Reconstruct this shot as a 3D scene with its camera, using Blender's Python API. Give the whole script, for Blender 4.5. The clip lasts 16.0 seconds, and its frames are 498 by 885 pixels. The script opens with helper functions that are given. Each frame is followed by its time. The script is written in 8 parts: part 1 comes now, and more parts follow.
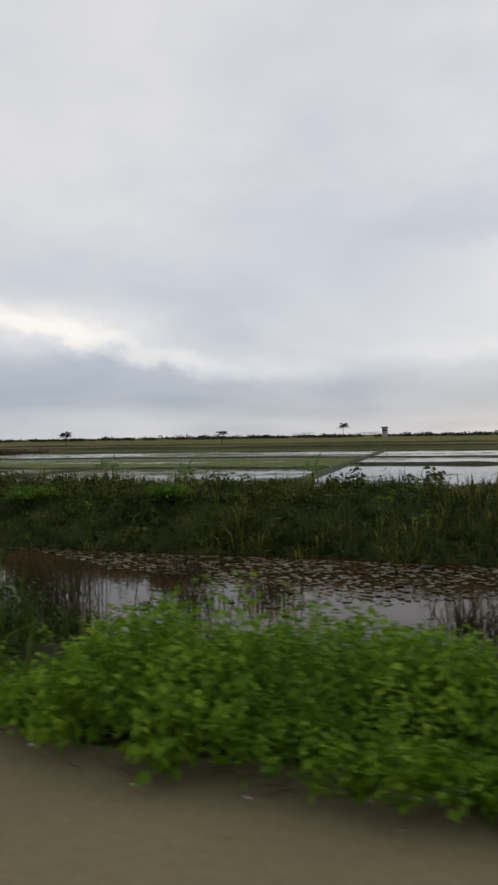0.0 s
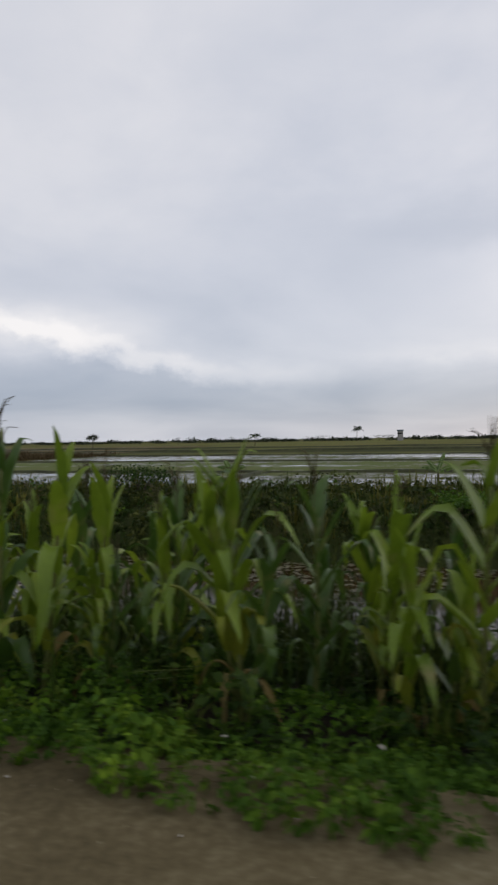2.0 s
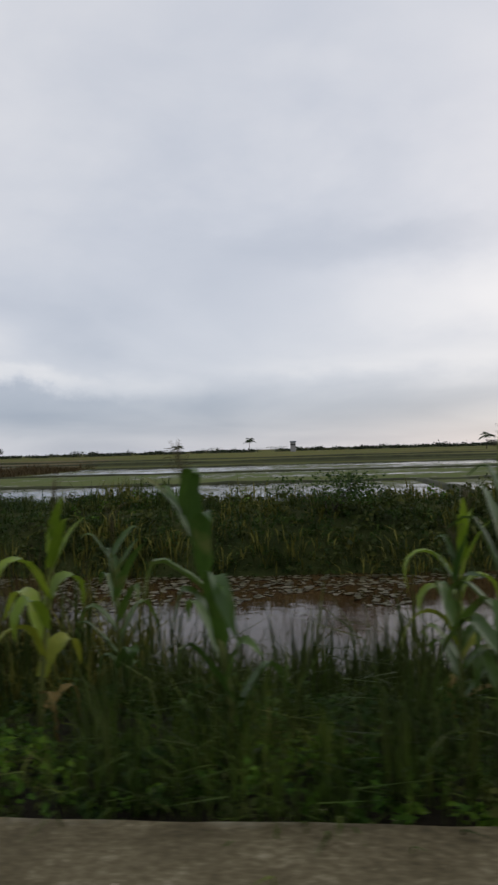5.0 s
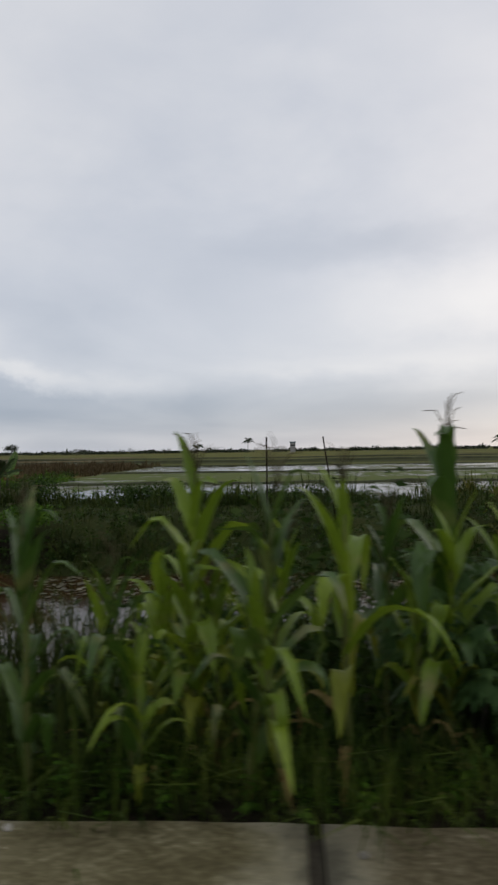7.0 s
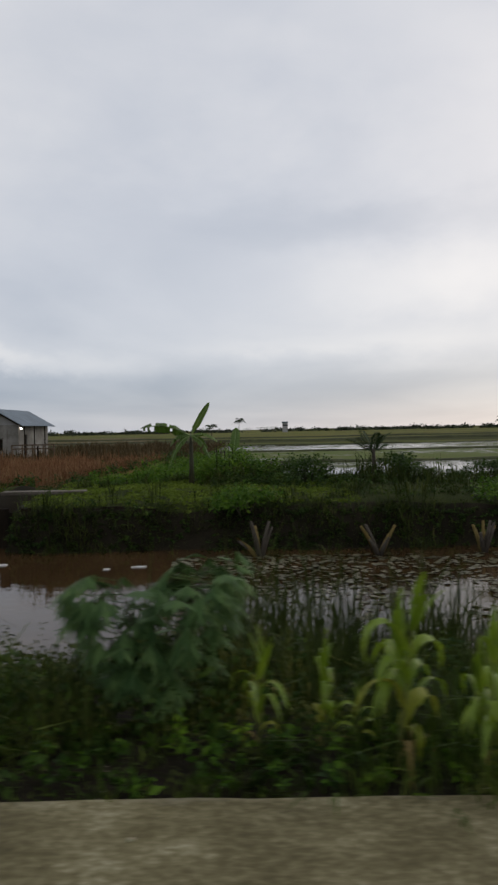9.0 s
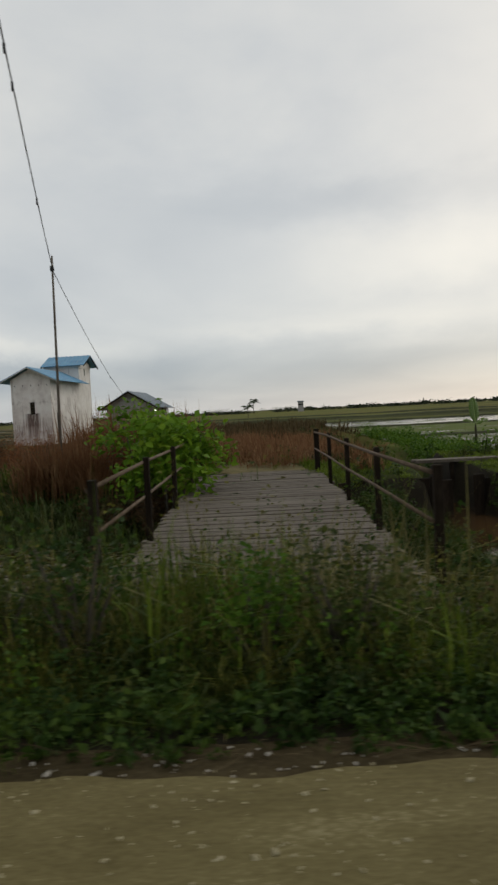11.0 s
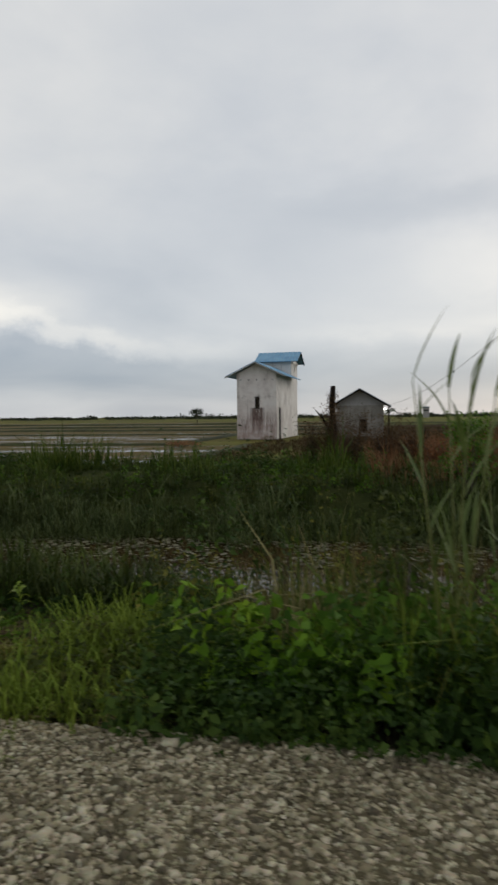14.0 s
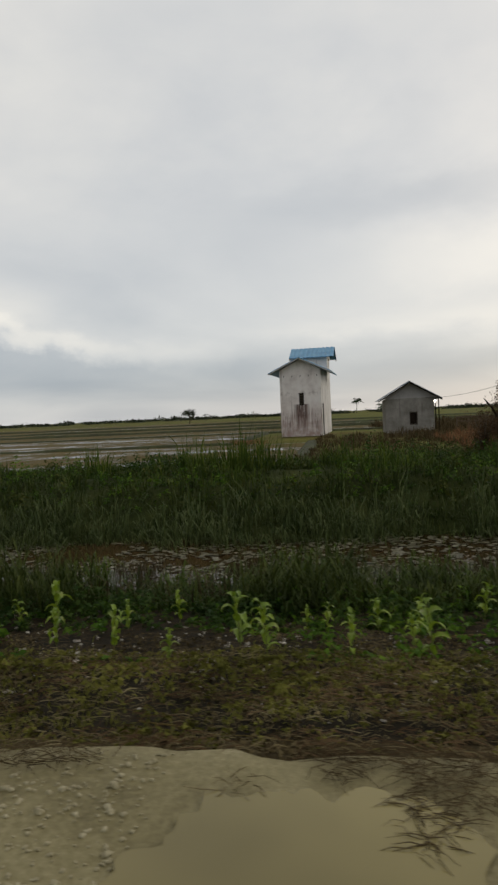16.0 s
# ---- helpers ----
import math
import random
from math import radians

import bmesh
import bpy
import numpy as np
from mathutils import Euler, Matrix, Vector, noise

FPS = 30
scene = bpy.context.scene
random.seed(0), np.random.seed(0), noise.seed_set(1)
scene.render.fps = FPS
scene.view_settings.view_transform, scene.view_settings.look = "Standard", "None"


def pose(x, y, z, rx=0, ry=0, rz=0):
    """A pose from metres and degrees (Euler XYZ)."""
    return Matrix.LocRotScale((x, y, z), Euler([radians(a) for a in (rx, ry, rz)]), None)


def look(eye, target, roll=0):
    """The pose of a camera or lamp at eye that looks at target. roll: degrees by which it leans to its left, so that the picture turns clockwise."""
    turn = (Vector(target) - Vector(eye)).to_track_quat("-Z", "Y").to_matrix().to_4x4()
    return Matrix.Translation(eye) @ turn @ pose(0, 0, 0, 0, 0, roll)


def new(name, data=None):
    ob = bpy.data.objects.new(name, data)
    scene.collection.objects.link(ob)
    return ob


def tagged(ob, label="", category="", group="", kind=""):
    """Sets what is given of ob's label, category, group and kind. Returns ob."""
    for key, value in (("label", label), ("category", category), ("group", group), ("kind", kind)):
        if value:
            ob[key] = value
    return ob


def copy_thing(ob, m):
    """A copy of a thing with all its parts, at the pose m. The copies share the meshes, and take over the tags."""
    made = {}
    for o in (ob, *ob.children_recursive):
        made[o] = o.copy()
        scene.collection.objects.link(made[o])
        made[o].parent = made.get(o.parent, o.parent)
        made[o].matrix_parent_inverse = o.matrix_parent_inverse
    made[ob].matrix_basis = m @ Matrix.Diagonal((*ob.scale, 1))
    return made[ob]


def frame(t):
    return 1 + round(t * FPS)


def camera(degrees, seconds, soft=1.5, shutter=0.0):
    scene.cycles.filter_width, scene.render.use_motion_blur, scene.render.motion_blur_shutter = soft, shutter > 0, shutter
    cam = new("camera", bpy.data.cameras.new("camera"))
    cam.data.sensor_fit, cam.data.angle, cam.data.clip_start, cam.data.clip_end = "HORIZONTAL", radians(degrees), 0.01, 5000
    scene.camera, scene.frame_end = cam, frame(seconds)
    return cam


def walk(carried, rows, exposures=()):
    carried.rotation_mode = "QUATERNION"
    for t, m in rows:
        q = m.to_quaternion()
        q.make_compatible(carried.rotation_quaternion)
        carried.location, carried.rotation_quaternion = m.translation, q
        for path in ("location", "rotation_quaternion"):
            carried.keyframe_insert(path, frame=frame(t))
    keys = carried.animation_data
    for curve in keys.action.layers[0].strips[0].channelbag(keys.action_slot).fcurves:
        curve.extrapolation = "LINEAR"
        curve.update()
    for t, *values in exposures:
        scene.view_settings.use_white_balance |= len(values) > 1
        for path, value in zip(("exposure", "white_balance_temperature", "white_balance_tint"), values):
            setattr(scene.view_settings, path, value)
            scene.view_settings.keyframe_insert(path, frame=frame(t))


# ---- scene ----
CAM_HEIGHT = 1.4
cam = camera(42.0, 16.0, soft=2.5, shutter=0.14)
# seconds, place along the road, yaw, pitch, roll
PATH = [
    (0.0, 0.000, 16.72, -0.55, 0.94),
    (0.5, -3.269, 16.73, -0.37, 2.17),
    (1.0, -6.495, 16.94, -0.29, 1.72),
    (1.5, -9.600, 16.29, -0.95, 1.44),
    (2.0, -12.643, 16.36, -0.26, 0.91),
    (2.5, -15.654, 15.21, -0.60, 1.42),
    (3.0, -18.644, 8.98, -3.41, 7.09),
    (3.5, -21.634, 5.02, 1.33, 1.89),
    (5.8, -35.454, 4.47, 0.35, 1.39),
    (6.0, -36.674, 4.45, 0.75, 0.98),
    (6.5, -39.749, 3.56, 0.52, 0.65),
    (7.0, -42.851, 3.09, 0.62, 0.86),
    (7.5, -45.968, 2.42, -0.02, 0.87),
    (8.0, -49.125, 1.67, -0.68, 1.33),
    (8.5, -52.360, 1.08, -1.38, 0.86),
    (9.0, -55.612, 0.72, -1.14, 1.13),
    (9.5, -58.875, -0.33, -1.65, 1.43),
    (10.0, -62.023, -0.30, -1.93, 1.58),
    (10.2, -63.205, -0.04, -1.86, 1.77),
    (12.3, -73.302, 0.40, -4.77, 4.08),
    (12.5, -73.982, 1.76, -4.01, 2.94),
    (13.0, -75.554, 2.93, -3.14, 3.49),
    (13.5, -76.953, -3.44, -6.92, 5.49),
    (14.0, -78.330, 9.81, -2.34, 0.59),
    (14.3, -79.250, 11.30, -1.10, -3.90),
    (14.5, -79.892, 11.67, -3.23, -1.36),
    (15.0, -81.528, 10.15, -2.47, 0.35),
    (15.5, -83.193, 8.18, -3.35, 5.12),
    (16.0, -84.891, 7.40, -2.43, 2.59),
]
walk(cam, [(t, pose(x, 0.0, CAM_HEIGHT, 90 + pitch, roll, yaw)) for t, x, yaw, pitch, roll in PATH],
     [(0.0, 0.08, 6650, 12), (1.0, 0.08, 6600, 13), (2.0, 0.04, 6400, 14), (3.5, 0.0, 6300, 14), (6.0, 0.0, 6400, 12), (9.0, 0.0, 6450, 12), (10.0, 0.0, 6700, 10), (12.5, 0.0, 6900, 6), (13.5, -0.1, 6750, 8), (14.0, 0.03, 6650, 9), (16.0, 0.05, 6950, 9)])


# ---------------------------------------------------------------- sky and sun
def build_sky():
    world = bpy.data.worlds.new("overcast_sky")
    scene.world = world
    world.use_nodes = True
    nt = world.node_tree
    nt.nodes.clear()
    N, L = nt.nodes.new, nt.links.new

    def op(kind, a, b=None, c=None, clamp=False):
        n = N("ShaderNodeMath")
        n.operation, n.use_clamp = kind, clamp
        for i, v in enumerate((a, b, c)):
            if v is None:
                continue
            if isinstance(v, (int, float)):
                n.inputs[i].default_value = v
            else:
                L(v, n.inputs[i])
        return n.outputs[0]

    co = N("ShaderNodeTexCoord")
    sep = N("ShaderNodeSeparateXYZ")
    L(co.outputs["Generated"], sep.inputs[0])
    X, Y, Z = sep.outputs
    az = op("MULTIPLY", op("ARCTAN2", op("MULTIPLY", X, -1.0), Y), 57.2958)
    el = op("MULTIPLY", op("ARCSINE", Z), 57.2958)

    # flat cloud layer seen in perspective
    k = op("DIVIDE", 1.0, op("ADD", op("MAXIMUM", Z, 0.0), 0.16))
    com = N("ShaderNodeCombineXYZ")
    L(op("MULTIPLY", X, k), com.inputs[0])
    L(op("MULTIPLY", Y, k), com.inputs[1])
    n1 = N("ShaderNodeTexNoise")
    n1.inputs["Scale"].default_value, n1.inputs["Detail"].default_value, n1.inputs["Roughness"].default_value = 0.7, 4.0, 0.45
    n1.inputs["Distortion"].default_value = 0.6
    L(com.outputs[0], n1.inputs["Vector"])
    # billows low over the horizon
    com2 = N("ShaderNodeCombineXYZ")
    L(op("MULTIPLY", az, 0.16), com2.inputs[0])
    L(op("MULTIPLY", el, 0.30), com2.inputs[1])
    n2 = N("ShaderNodeTexNoise")
    n2.inputs["Scale"].default_value, n2.inputs["Detail"].default_value, n2.inputs["Roughness"].default_value = 1.0, 6.0, 0.55
    L(com2.outputs[0], n2.inputs["Vector"])
    wob = op("SUBTRACT", n2.outputs["Fac"], 0.5)

    def bump(a, sa, e, se, strength, wobble=0.0):
        da = op("DIVIDE", op("SUBTRACT", az, a), sa)
        ee = op("ADD", el, op("MULTIPLY", wob, wobble)) if wobble else el
        de = op("DIVIDE", op("SUBTRACT", ee, e), se)
        g = op("POWER", 2.71828, op("MULTIPLY", op("ADD", op("MULTIPLY", da, da), op("MULTIPLY", de, de)), -1.0))
        return op("MULTIPLY", g, strength)

    value = op("ADD", op("MULTIPLY", op("SUBTRACT", n1.outputs["Fac"], 0.5), 0.30), 0.628)
    value = op("ADD", value, op("MULTIPLY", wob, 0.05))
    # long soft rolls in the cloud deck, flattened towards the horizon
    com4 = N("ShaderNodeCombineXYZ")
    L(op("MULTIPLY", az, 0.055), com4.inputs[0])
    L(op("MULTIPLY", el, op("ADD", 0.10, op("DIVIDE", 0.9, op("ADD", op("MAXIMUM", el, 0.0), 7.0)))), com4.inputs[1])
    n4 = N("ShaderNodeTexNoise")
    n4.inputs["Scale"].default_value, n4.inputs["Detail"].default_value, n4.inputs["Roughness"].default_value = 1.0, 5.0, 0.5
    n4.inputs["Distortion"].default_value = 0.4
    L(com4.outputs[0], n4.inputs["Vector"])
    value = op("ADD", value, op("MULTIPLY", op("SUBTRACT", n4.outputs["Fac"], 0.5), 0.17))
    for a in ((36, 11, 9.2, 1.9, 0.24, 3.0), (-16, 14, 11.8, 3.6, 0.16, 4.0), (-4, 16, 7.2, 1.0, 0.09, 2.5), (40, 30, 30, 14, 0.11, 6.0),
              (-12, 16, 17.2, 1.9, -0.08, 5.0), (-6, 30, 3.8, 2.2, -0.135, 2.0), (2, 14, 19, 6, -0.05, 8.0), (0, 60, 1.2, 3.0, -0.10, 0.0), (6, 22, 11, 5, -0.045, 4.0)):
        value = op("ADD", value, bump(*a))
    # a bank of cumulus with a crisp billowed top, low on one side
    n3 = N("ShaderNodeTexNoise")
    n3.inputs["Scale"].default_value, n3.inputs["Detail"].default_value, n3.inputs["Roughness"].default_value = 0.30, 7.0, 0.58
    com3 = N("ShaderNodeCombineXYZ")
    L(az, com3.inputs[0])
    L(op("MULTIPLY", el, 1.3), com3.inputs[1])
    L(com3.outputs[0], n3.inputs["Vector"])
    crest = op("ADD", op("MULTIPLY", op("SUBTRACT", n3.outputs["Fac"], 0.5), op("ADD", 1.4, op("MULTIPLY", op("MINIMUM", op("MAXIMUM", op("SUBTRACT", az, 12.0), 0.0), 14.0), 0.2))), op("ADD", 5.2, op("MULTIPLY", op("MAXIMUM", op("SUBTRACT", az, 19.0), 0.0), 0.24)))
    inside = op("MULTIPLY", op("SUBTRACT", crest, el), 1.1, clamp=True)
    low = op("MULTIPLY", op("SUBTRACT", el, 1.2), 0.45, clamp=True)
    side = op("MULTIPLY", op("SUBTRACT", az, 4.0), 0.055, clamp=True)
    value = op("SUBTRACT", value, op("MULTIPLY", op("MULTIPLY", inside, low), op("MULTIPLY", side, 0.13)))
    rim = op("DIVIDE", op("SUBTRACT", op("SUBTRACT", el, crest), 0.7), 0.8)
    value = op("ADD", value, op("MULTIPLY", op("POWER", 2.71828, op("MULTIPLY", op("MULTIPLY", rim, rim), -1.0)), op("MULTIPLY", side, 0.10)))
    value = op("MAXIMUM", value, 0.2)
    # dark parts bluish, bright parts warm
    ramp = N("ShaderNodeValToRGB")
    ramp.color_ramp.elements[0].position, ramp.color_ramp.elements[0].color = 0.30, (0.235, 0.30, 0.395, 1)
    ramp.color_ramp.elements[1].position, ramp.color_ramp.elements[1].color = 0.90, (0.93, 0.91, 0.87, 1)
    m = ramp.color_ramp.elements.new(0.62)
    m.color = (0.585, 0.615, 0.66, 1)
    L(value, ramp.inputs["Fac"])
    sky = N("ShaderNodeTexSky")
    sky.sky_type, sky.sun_disc = "NISHITA", False
    sky.sun_elevation, sky.sun_rotation = radians(24), radians(25)
    mix = N("ShaderNodeMixRGB")
    mix.inputs[0].default_value = 0.92
    dim = N("ShaderNodeMixRGB")
    dim.blend_type, dim.inputs[0].default_value, dim.inputs[2].default_value = "MULTIPLY", 1.0, (0.12, 0.12, 0.12, 1)
    L(sky.outputs[0], dim.inputs[1])
    L(dim.outputs[0], mix.inputs[1])
    L(ramp.outputs[0], mix.inputs[2])
    bg = N("ShaderNodeBackground")
    bg.inputs["Strength"].default_value = 1.0
    L(mix.outputs[0], bg.inputs["Color"])
    out = N("ShaderNodeOutputWorld")
    L(bg.outputs[0], out.inputs["Surface"])


build_sky()
sun_data = bpy.data.lights.new("sun", "SUN")
sun_data.energy, sun_data.angle, sun_data.color = 0.6, radians(40), (1.0, 0.95, 0.87)
sun = new("sun", sun_data)
sun.matrix_world = look((20, 40, 40), (-40, 10, 0))


# ---------------------------------------------------------------- materials
def nodes_of(name):
    m = bpy.data.materials.new(name)
    m.use_nodes = True
    nt = m.node_tree
    b = nt.nodes["Principled BSDF"]
    return m, nt, b


def ramp_node(nt, stops):
    r = nt.nodes.new("ShaderNodeValToRGB")
    e = r.color_ramp.elements
    e[0].position, e[0].color = stops[0][0], (*stops[0][1], 1)
    e[1].position, e[1].color = stops[-1][0], (*stops[-1][1], 1)
    for p, c in stops[1:-1]:
        e.new(p).color = (*c, 1)
    return r


def noise_node(nt, scale, detail=4.0, rough=0.55, stretch=None, space="Object"):
    n = nt.nodes.new("ShaderNodeTexNoise")
    n.inputs["Scale"].default_value, n.inputs["Detail"].default_value, n.inputs["Roughness"].default_value = scale, detail, rough
    tc = nt.nodes.new("ShaderNodeTexCoord")
    if stretch:
        mp = nt.nodes.new("ShaderNodeMapping")
        mp.inputs["Scale"].default_value = stretch
        nt.links.new(tc.outputs[space], mp.inputs["Vector"])
        nt.links.new(mp.outputs[0], n.inputs["Vector"])
    else:
        nt.links.new(tc.outputs[space], n.inputs["Vector"])
    return n


def bump_to(nt, b, height, strength=0.3, distance=0.02):
    n = nt.nodes.new("ShaderNodeBump")
    n.inputs["Strength"].default_value, n.inputs["Distance"].default_value = strength, distance
    nt.links.new(height, n.inputs["Height"])
    nt.links.new(n.outputs[0], b.inputs["Normal"])


def mixed(nt, kind, fac, a, c):
    n = nt.nodes.new("ShaderNodeMixRGB")
    n.blend_type = kind
    for i, v in zip((0, 1, 2), (fac, a, c)):
        if isinstance(v, (int, float)):
            n.inputs[i].default_value = v
        elif isinstance(v, tuple):
            n.inputs[i].default_value = (*v, 1)
        else:
            nt.links.new(v, n.inputs[i])
    return n.outputs[0]


def surface(name, stops, scale=3.0, fine=40.0, rough=0.8, bump=0.4, stretch=None, spec=0.3, metal=0.0, depth=0.01):
    """Rough ground, masonry, wood: two scales of noise through a colour ramp."""
    m, nt, b = nodes_of(name)
    big = noise_node(nt, scale, 5.0, 0.6, stretch)
    small = noise_node(nt, fine, 4.0, 0.6, stretch)
    f = nt.nodes.new("ShaderNodeMath")
    f.operation = "MULTIPLY_ADD"
    f.inputs[1].default_value = 0.45
    nt.links.new(small.outputs["Fac"], f.inputs[0])
    g = nt.nodes.new("ShaderNodeMath")
    g.operation = "MULTIPLY"
    g.inputs[1].default_value = 0.55
    nt.links.new(big.outputs["Fac"], g.inputs[0])
    nt.links.new(g.outputs[0], f.inputs[2])
    r = ramp_node(nt, stops)
    nt.links.new(f.outputs[0], r.inputs["Fac"])
    nt.links.new(r.outputs[0], b.inputs["Base Color"])
    b.inputs["Roughness"].default_value, b.inputs["Specular IOR Level"].default_value, b.inputs["Metallic"].default_value = rough, spec, metal
    if bump:
        bump_to(nt, b, f.outputs[0], bump, depth)
    return m


def foliage(name, dark, mid, light, rough=0.55, per="island", through_light=0.25, dry=None, gloss=0.08):
    """Leaves: colour varies from leaf to leaf, some light passes through."""
    m, nt, b = nodes_of(name)
    if per == "island":
        rnd = nt.nodes.new("ShaderNodeNewGeometry").outputs["Random Per Island"]
    else:
        rnd = nt.nodes.new("ShaderNodeObjectInfo").outputs["Random"]
    stops = [(0.0, dark), (0.5, mid), (0.94 if dry else 1.0, light)]
    if dry:
        stops.append((1.0, dry))
    r = ramp_node(nt, stops)
    patch = noise_node(nt, 1.7, 3.0)
    add = nt.nodes.new("ShaderNodeMath")
    add.operation = "MULTIPLY_ADD"
    add.inputs[1].default_value = 0.5
    nt.links.new(rnd, add.inputs[0])
    g = nt.nodes.new("ShaderNodeMapRange")
    g.inputs["From Min"].default_value, g.inputs["From Max"].default_value, g.inputs["To Max"].default_value = 0.33, 0.67, 0.5
    nt.links.new(patch.outputs["Fac"], g.inputs["Value"])
    nt.links.new(g.outputs[0], add.inputs[2])
    nt.links.new(add.outputs[0], r.inputs["Fac"])
    grain = noise_node(nt, 25.0, 3.0)
    col = mixed(nt, "MULTIPLY", 0.35, r.outputs[0], grain.outputs["Fac"])
    nt.links.new(col, b.inputs["Base Color"])
    b.inputs["Roughness"].default_value, b.inputs["Specular IOR Level"].default_value = rough, gloss
    if through_light:
        t = nt.nodes.new("ShaderNodeBsdfTranslucent")
        nt.links.new(col, t.inputs["Color"])
        s = nt.nodes.new("ShaderNodeMixShader")
        s.inputs[0].default_value = through_light
        nt.links.new(b.outputs[0], s.inputs[1])
        nt.links.new(t.outputs[0], s.inputs[2])
        nt.links.new(s.outputs[0], nt.nodes["Material Output"].inputs["Surface"])
    return m


def water_material(name, body, ripple=6.0, strength=0.06, stretch=None):
    m, nt, b = nodes_of(name)
    big = noise_node(nt, 0.35, 4.0)
    r = ramp_node(nt, [(0.35, tuple(0.6 * c for c in body)), (0.7, tuple(1.3 * c for c in body))])
    nt.links.new(big.outputs["Fac"], r.inputs["Fac"])
    nt.links.new(r.outputs[0], b.inputs["Base Color"])
    b.inputs["Roughness"].default_value, b.inputs["IOR"].default_value, b.inputs["Specular IOR Level"].default_value = 0.04, 1.33, 0.5
    n = noise_node(nt, ripple, 3.0, 0.5, stretch)
    bump_to(nt, b, n.outputs["Fac"], strength, 0.05)
    return m


M = {}
M["soil"] = surface("dark_wet_soil", [(0.3, (0.006, 0.005, 0.003)), (0.5, (0.014, 0.011, 0.006)), (0.72, (0.034, 0.027, 0.016))], 1.2, 22, 0.9, 0.6, spec=0.1)
M["turf"] = surface("matted_bank_grass", [(0.3, (0.008, 0.011, 0.004)), (0.46, (0.025, 0.033, 0.009)), (0.58, (0.045, 0.052, 0.015)), (0.72, (0.085, 0.082, 0.029))], 0.9, 26, 0.95, 0.9, (1.0, 1.0, 0.5), spec=0.05, depth=0.06)
M["verge_mud"] = surface("damp_brown_verge", [(0.3, (0.020, 0.015, 0.007)), (0.5, (0.055, 0.041, 0.019)), (0.72, (0.105, 0.083, 0.043))], 1.6, 24, 0.9, 0.7, spec=0.1)
M["mud_track"] = surface("packed_mud", [(0.3, (0.058, 0.045, 0.021)), (0.48, (0.110, 0.086, 0.043)), (0.6, (0.160, 0.130, 0.071)), (0.75, (0.235, 0.20, 0.124))], 1.1, 22, 0.8, 0.6, spec=0.12)
M["concrete"] = surface("weathered_concrete", [(0.30, (0.044, 0.036, 0.015)), (0.45, (0.105, 0.088, 0.041)), (0.55, (0.172, 0.148, 0.077)), (0.68, (0.34, 0.31, 0.20))], 2.2, 26, 0.75, 0.5, (1.0, 1.4, 1.0), spec=0.15)
M["sandy_concrete"] = surface("sandy_worn_concrete", [(0.3, (0.070, 0.054, 0.020)), (0.45, (0.112, 0.090, 0.036)), (0.57, (0.145, 0.119, 0.051)), (0.72, (0.27, 0.23, 0.125))], 2.0, 34, 0.8, 0.6, (0.7, 1.5, 1.0), spec=0.12)
M["pebbly_concrete"] = surface("pebbly_worn_concrete", [(0.3, (0.095, 0.076, 0.031)), (0.44, (0.165, 0.137, 0.062)), (0.56, (0.225, 0.193, 0.096)), (0.68, (0.42, 0.37, 0.23))], 2.0, 40, 0.8, 0.6, (0.7, 1.5, 1.0), spec=0.12)
M["sandy_mud"] = surface("wet_yellow_mud", [(0.3, (0.095, 0.077, 0.033)), (0.46, (0.175, 0.146, 0.068)), (0.58, (0.235, 0.200, 0.102)), (0.72, (0.35, 0.305, 0.185))], 1.6, 40, 0.7, 0.5, spec=0.2)
M["gravel_bed"] = surface("warm_gravel_bed", [(0.3, (0.0275, 0.022, 0.0115)), (0.5, (0.075, 0.0625, 0.034)), (0.7, (0.14, 0.12, 0.0725))], 2.4, 70, 0.85, 0.8, spec=0.1)
M["concrete_damp"] = surface("damp_weathered_concrete", [(0.30, (0.036, 0.028, 0.013)), (0.45, (0.085, 0.068, 0.034)), (0.55, (0.138, 0.114, 0.063)), (0.68, (0.29, 0.255, 0.17))], 2.2, 26, 0.75, 0.5, (1.0, 1.4, 1.0), spec=0.15)
M["water"] = water_material("brown_canal_water", (0.050, 0.028, 0.012), 4.0, 0.09)
M["puddle"] = water_material("muddy_puddle_water", (0.245, 0.200, 0.080), 3.0, 0.006)


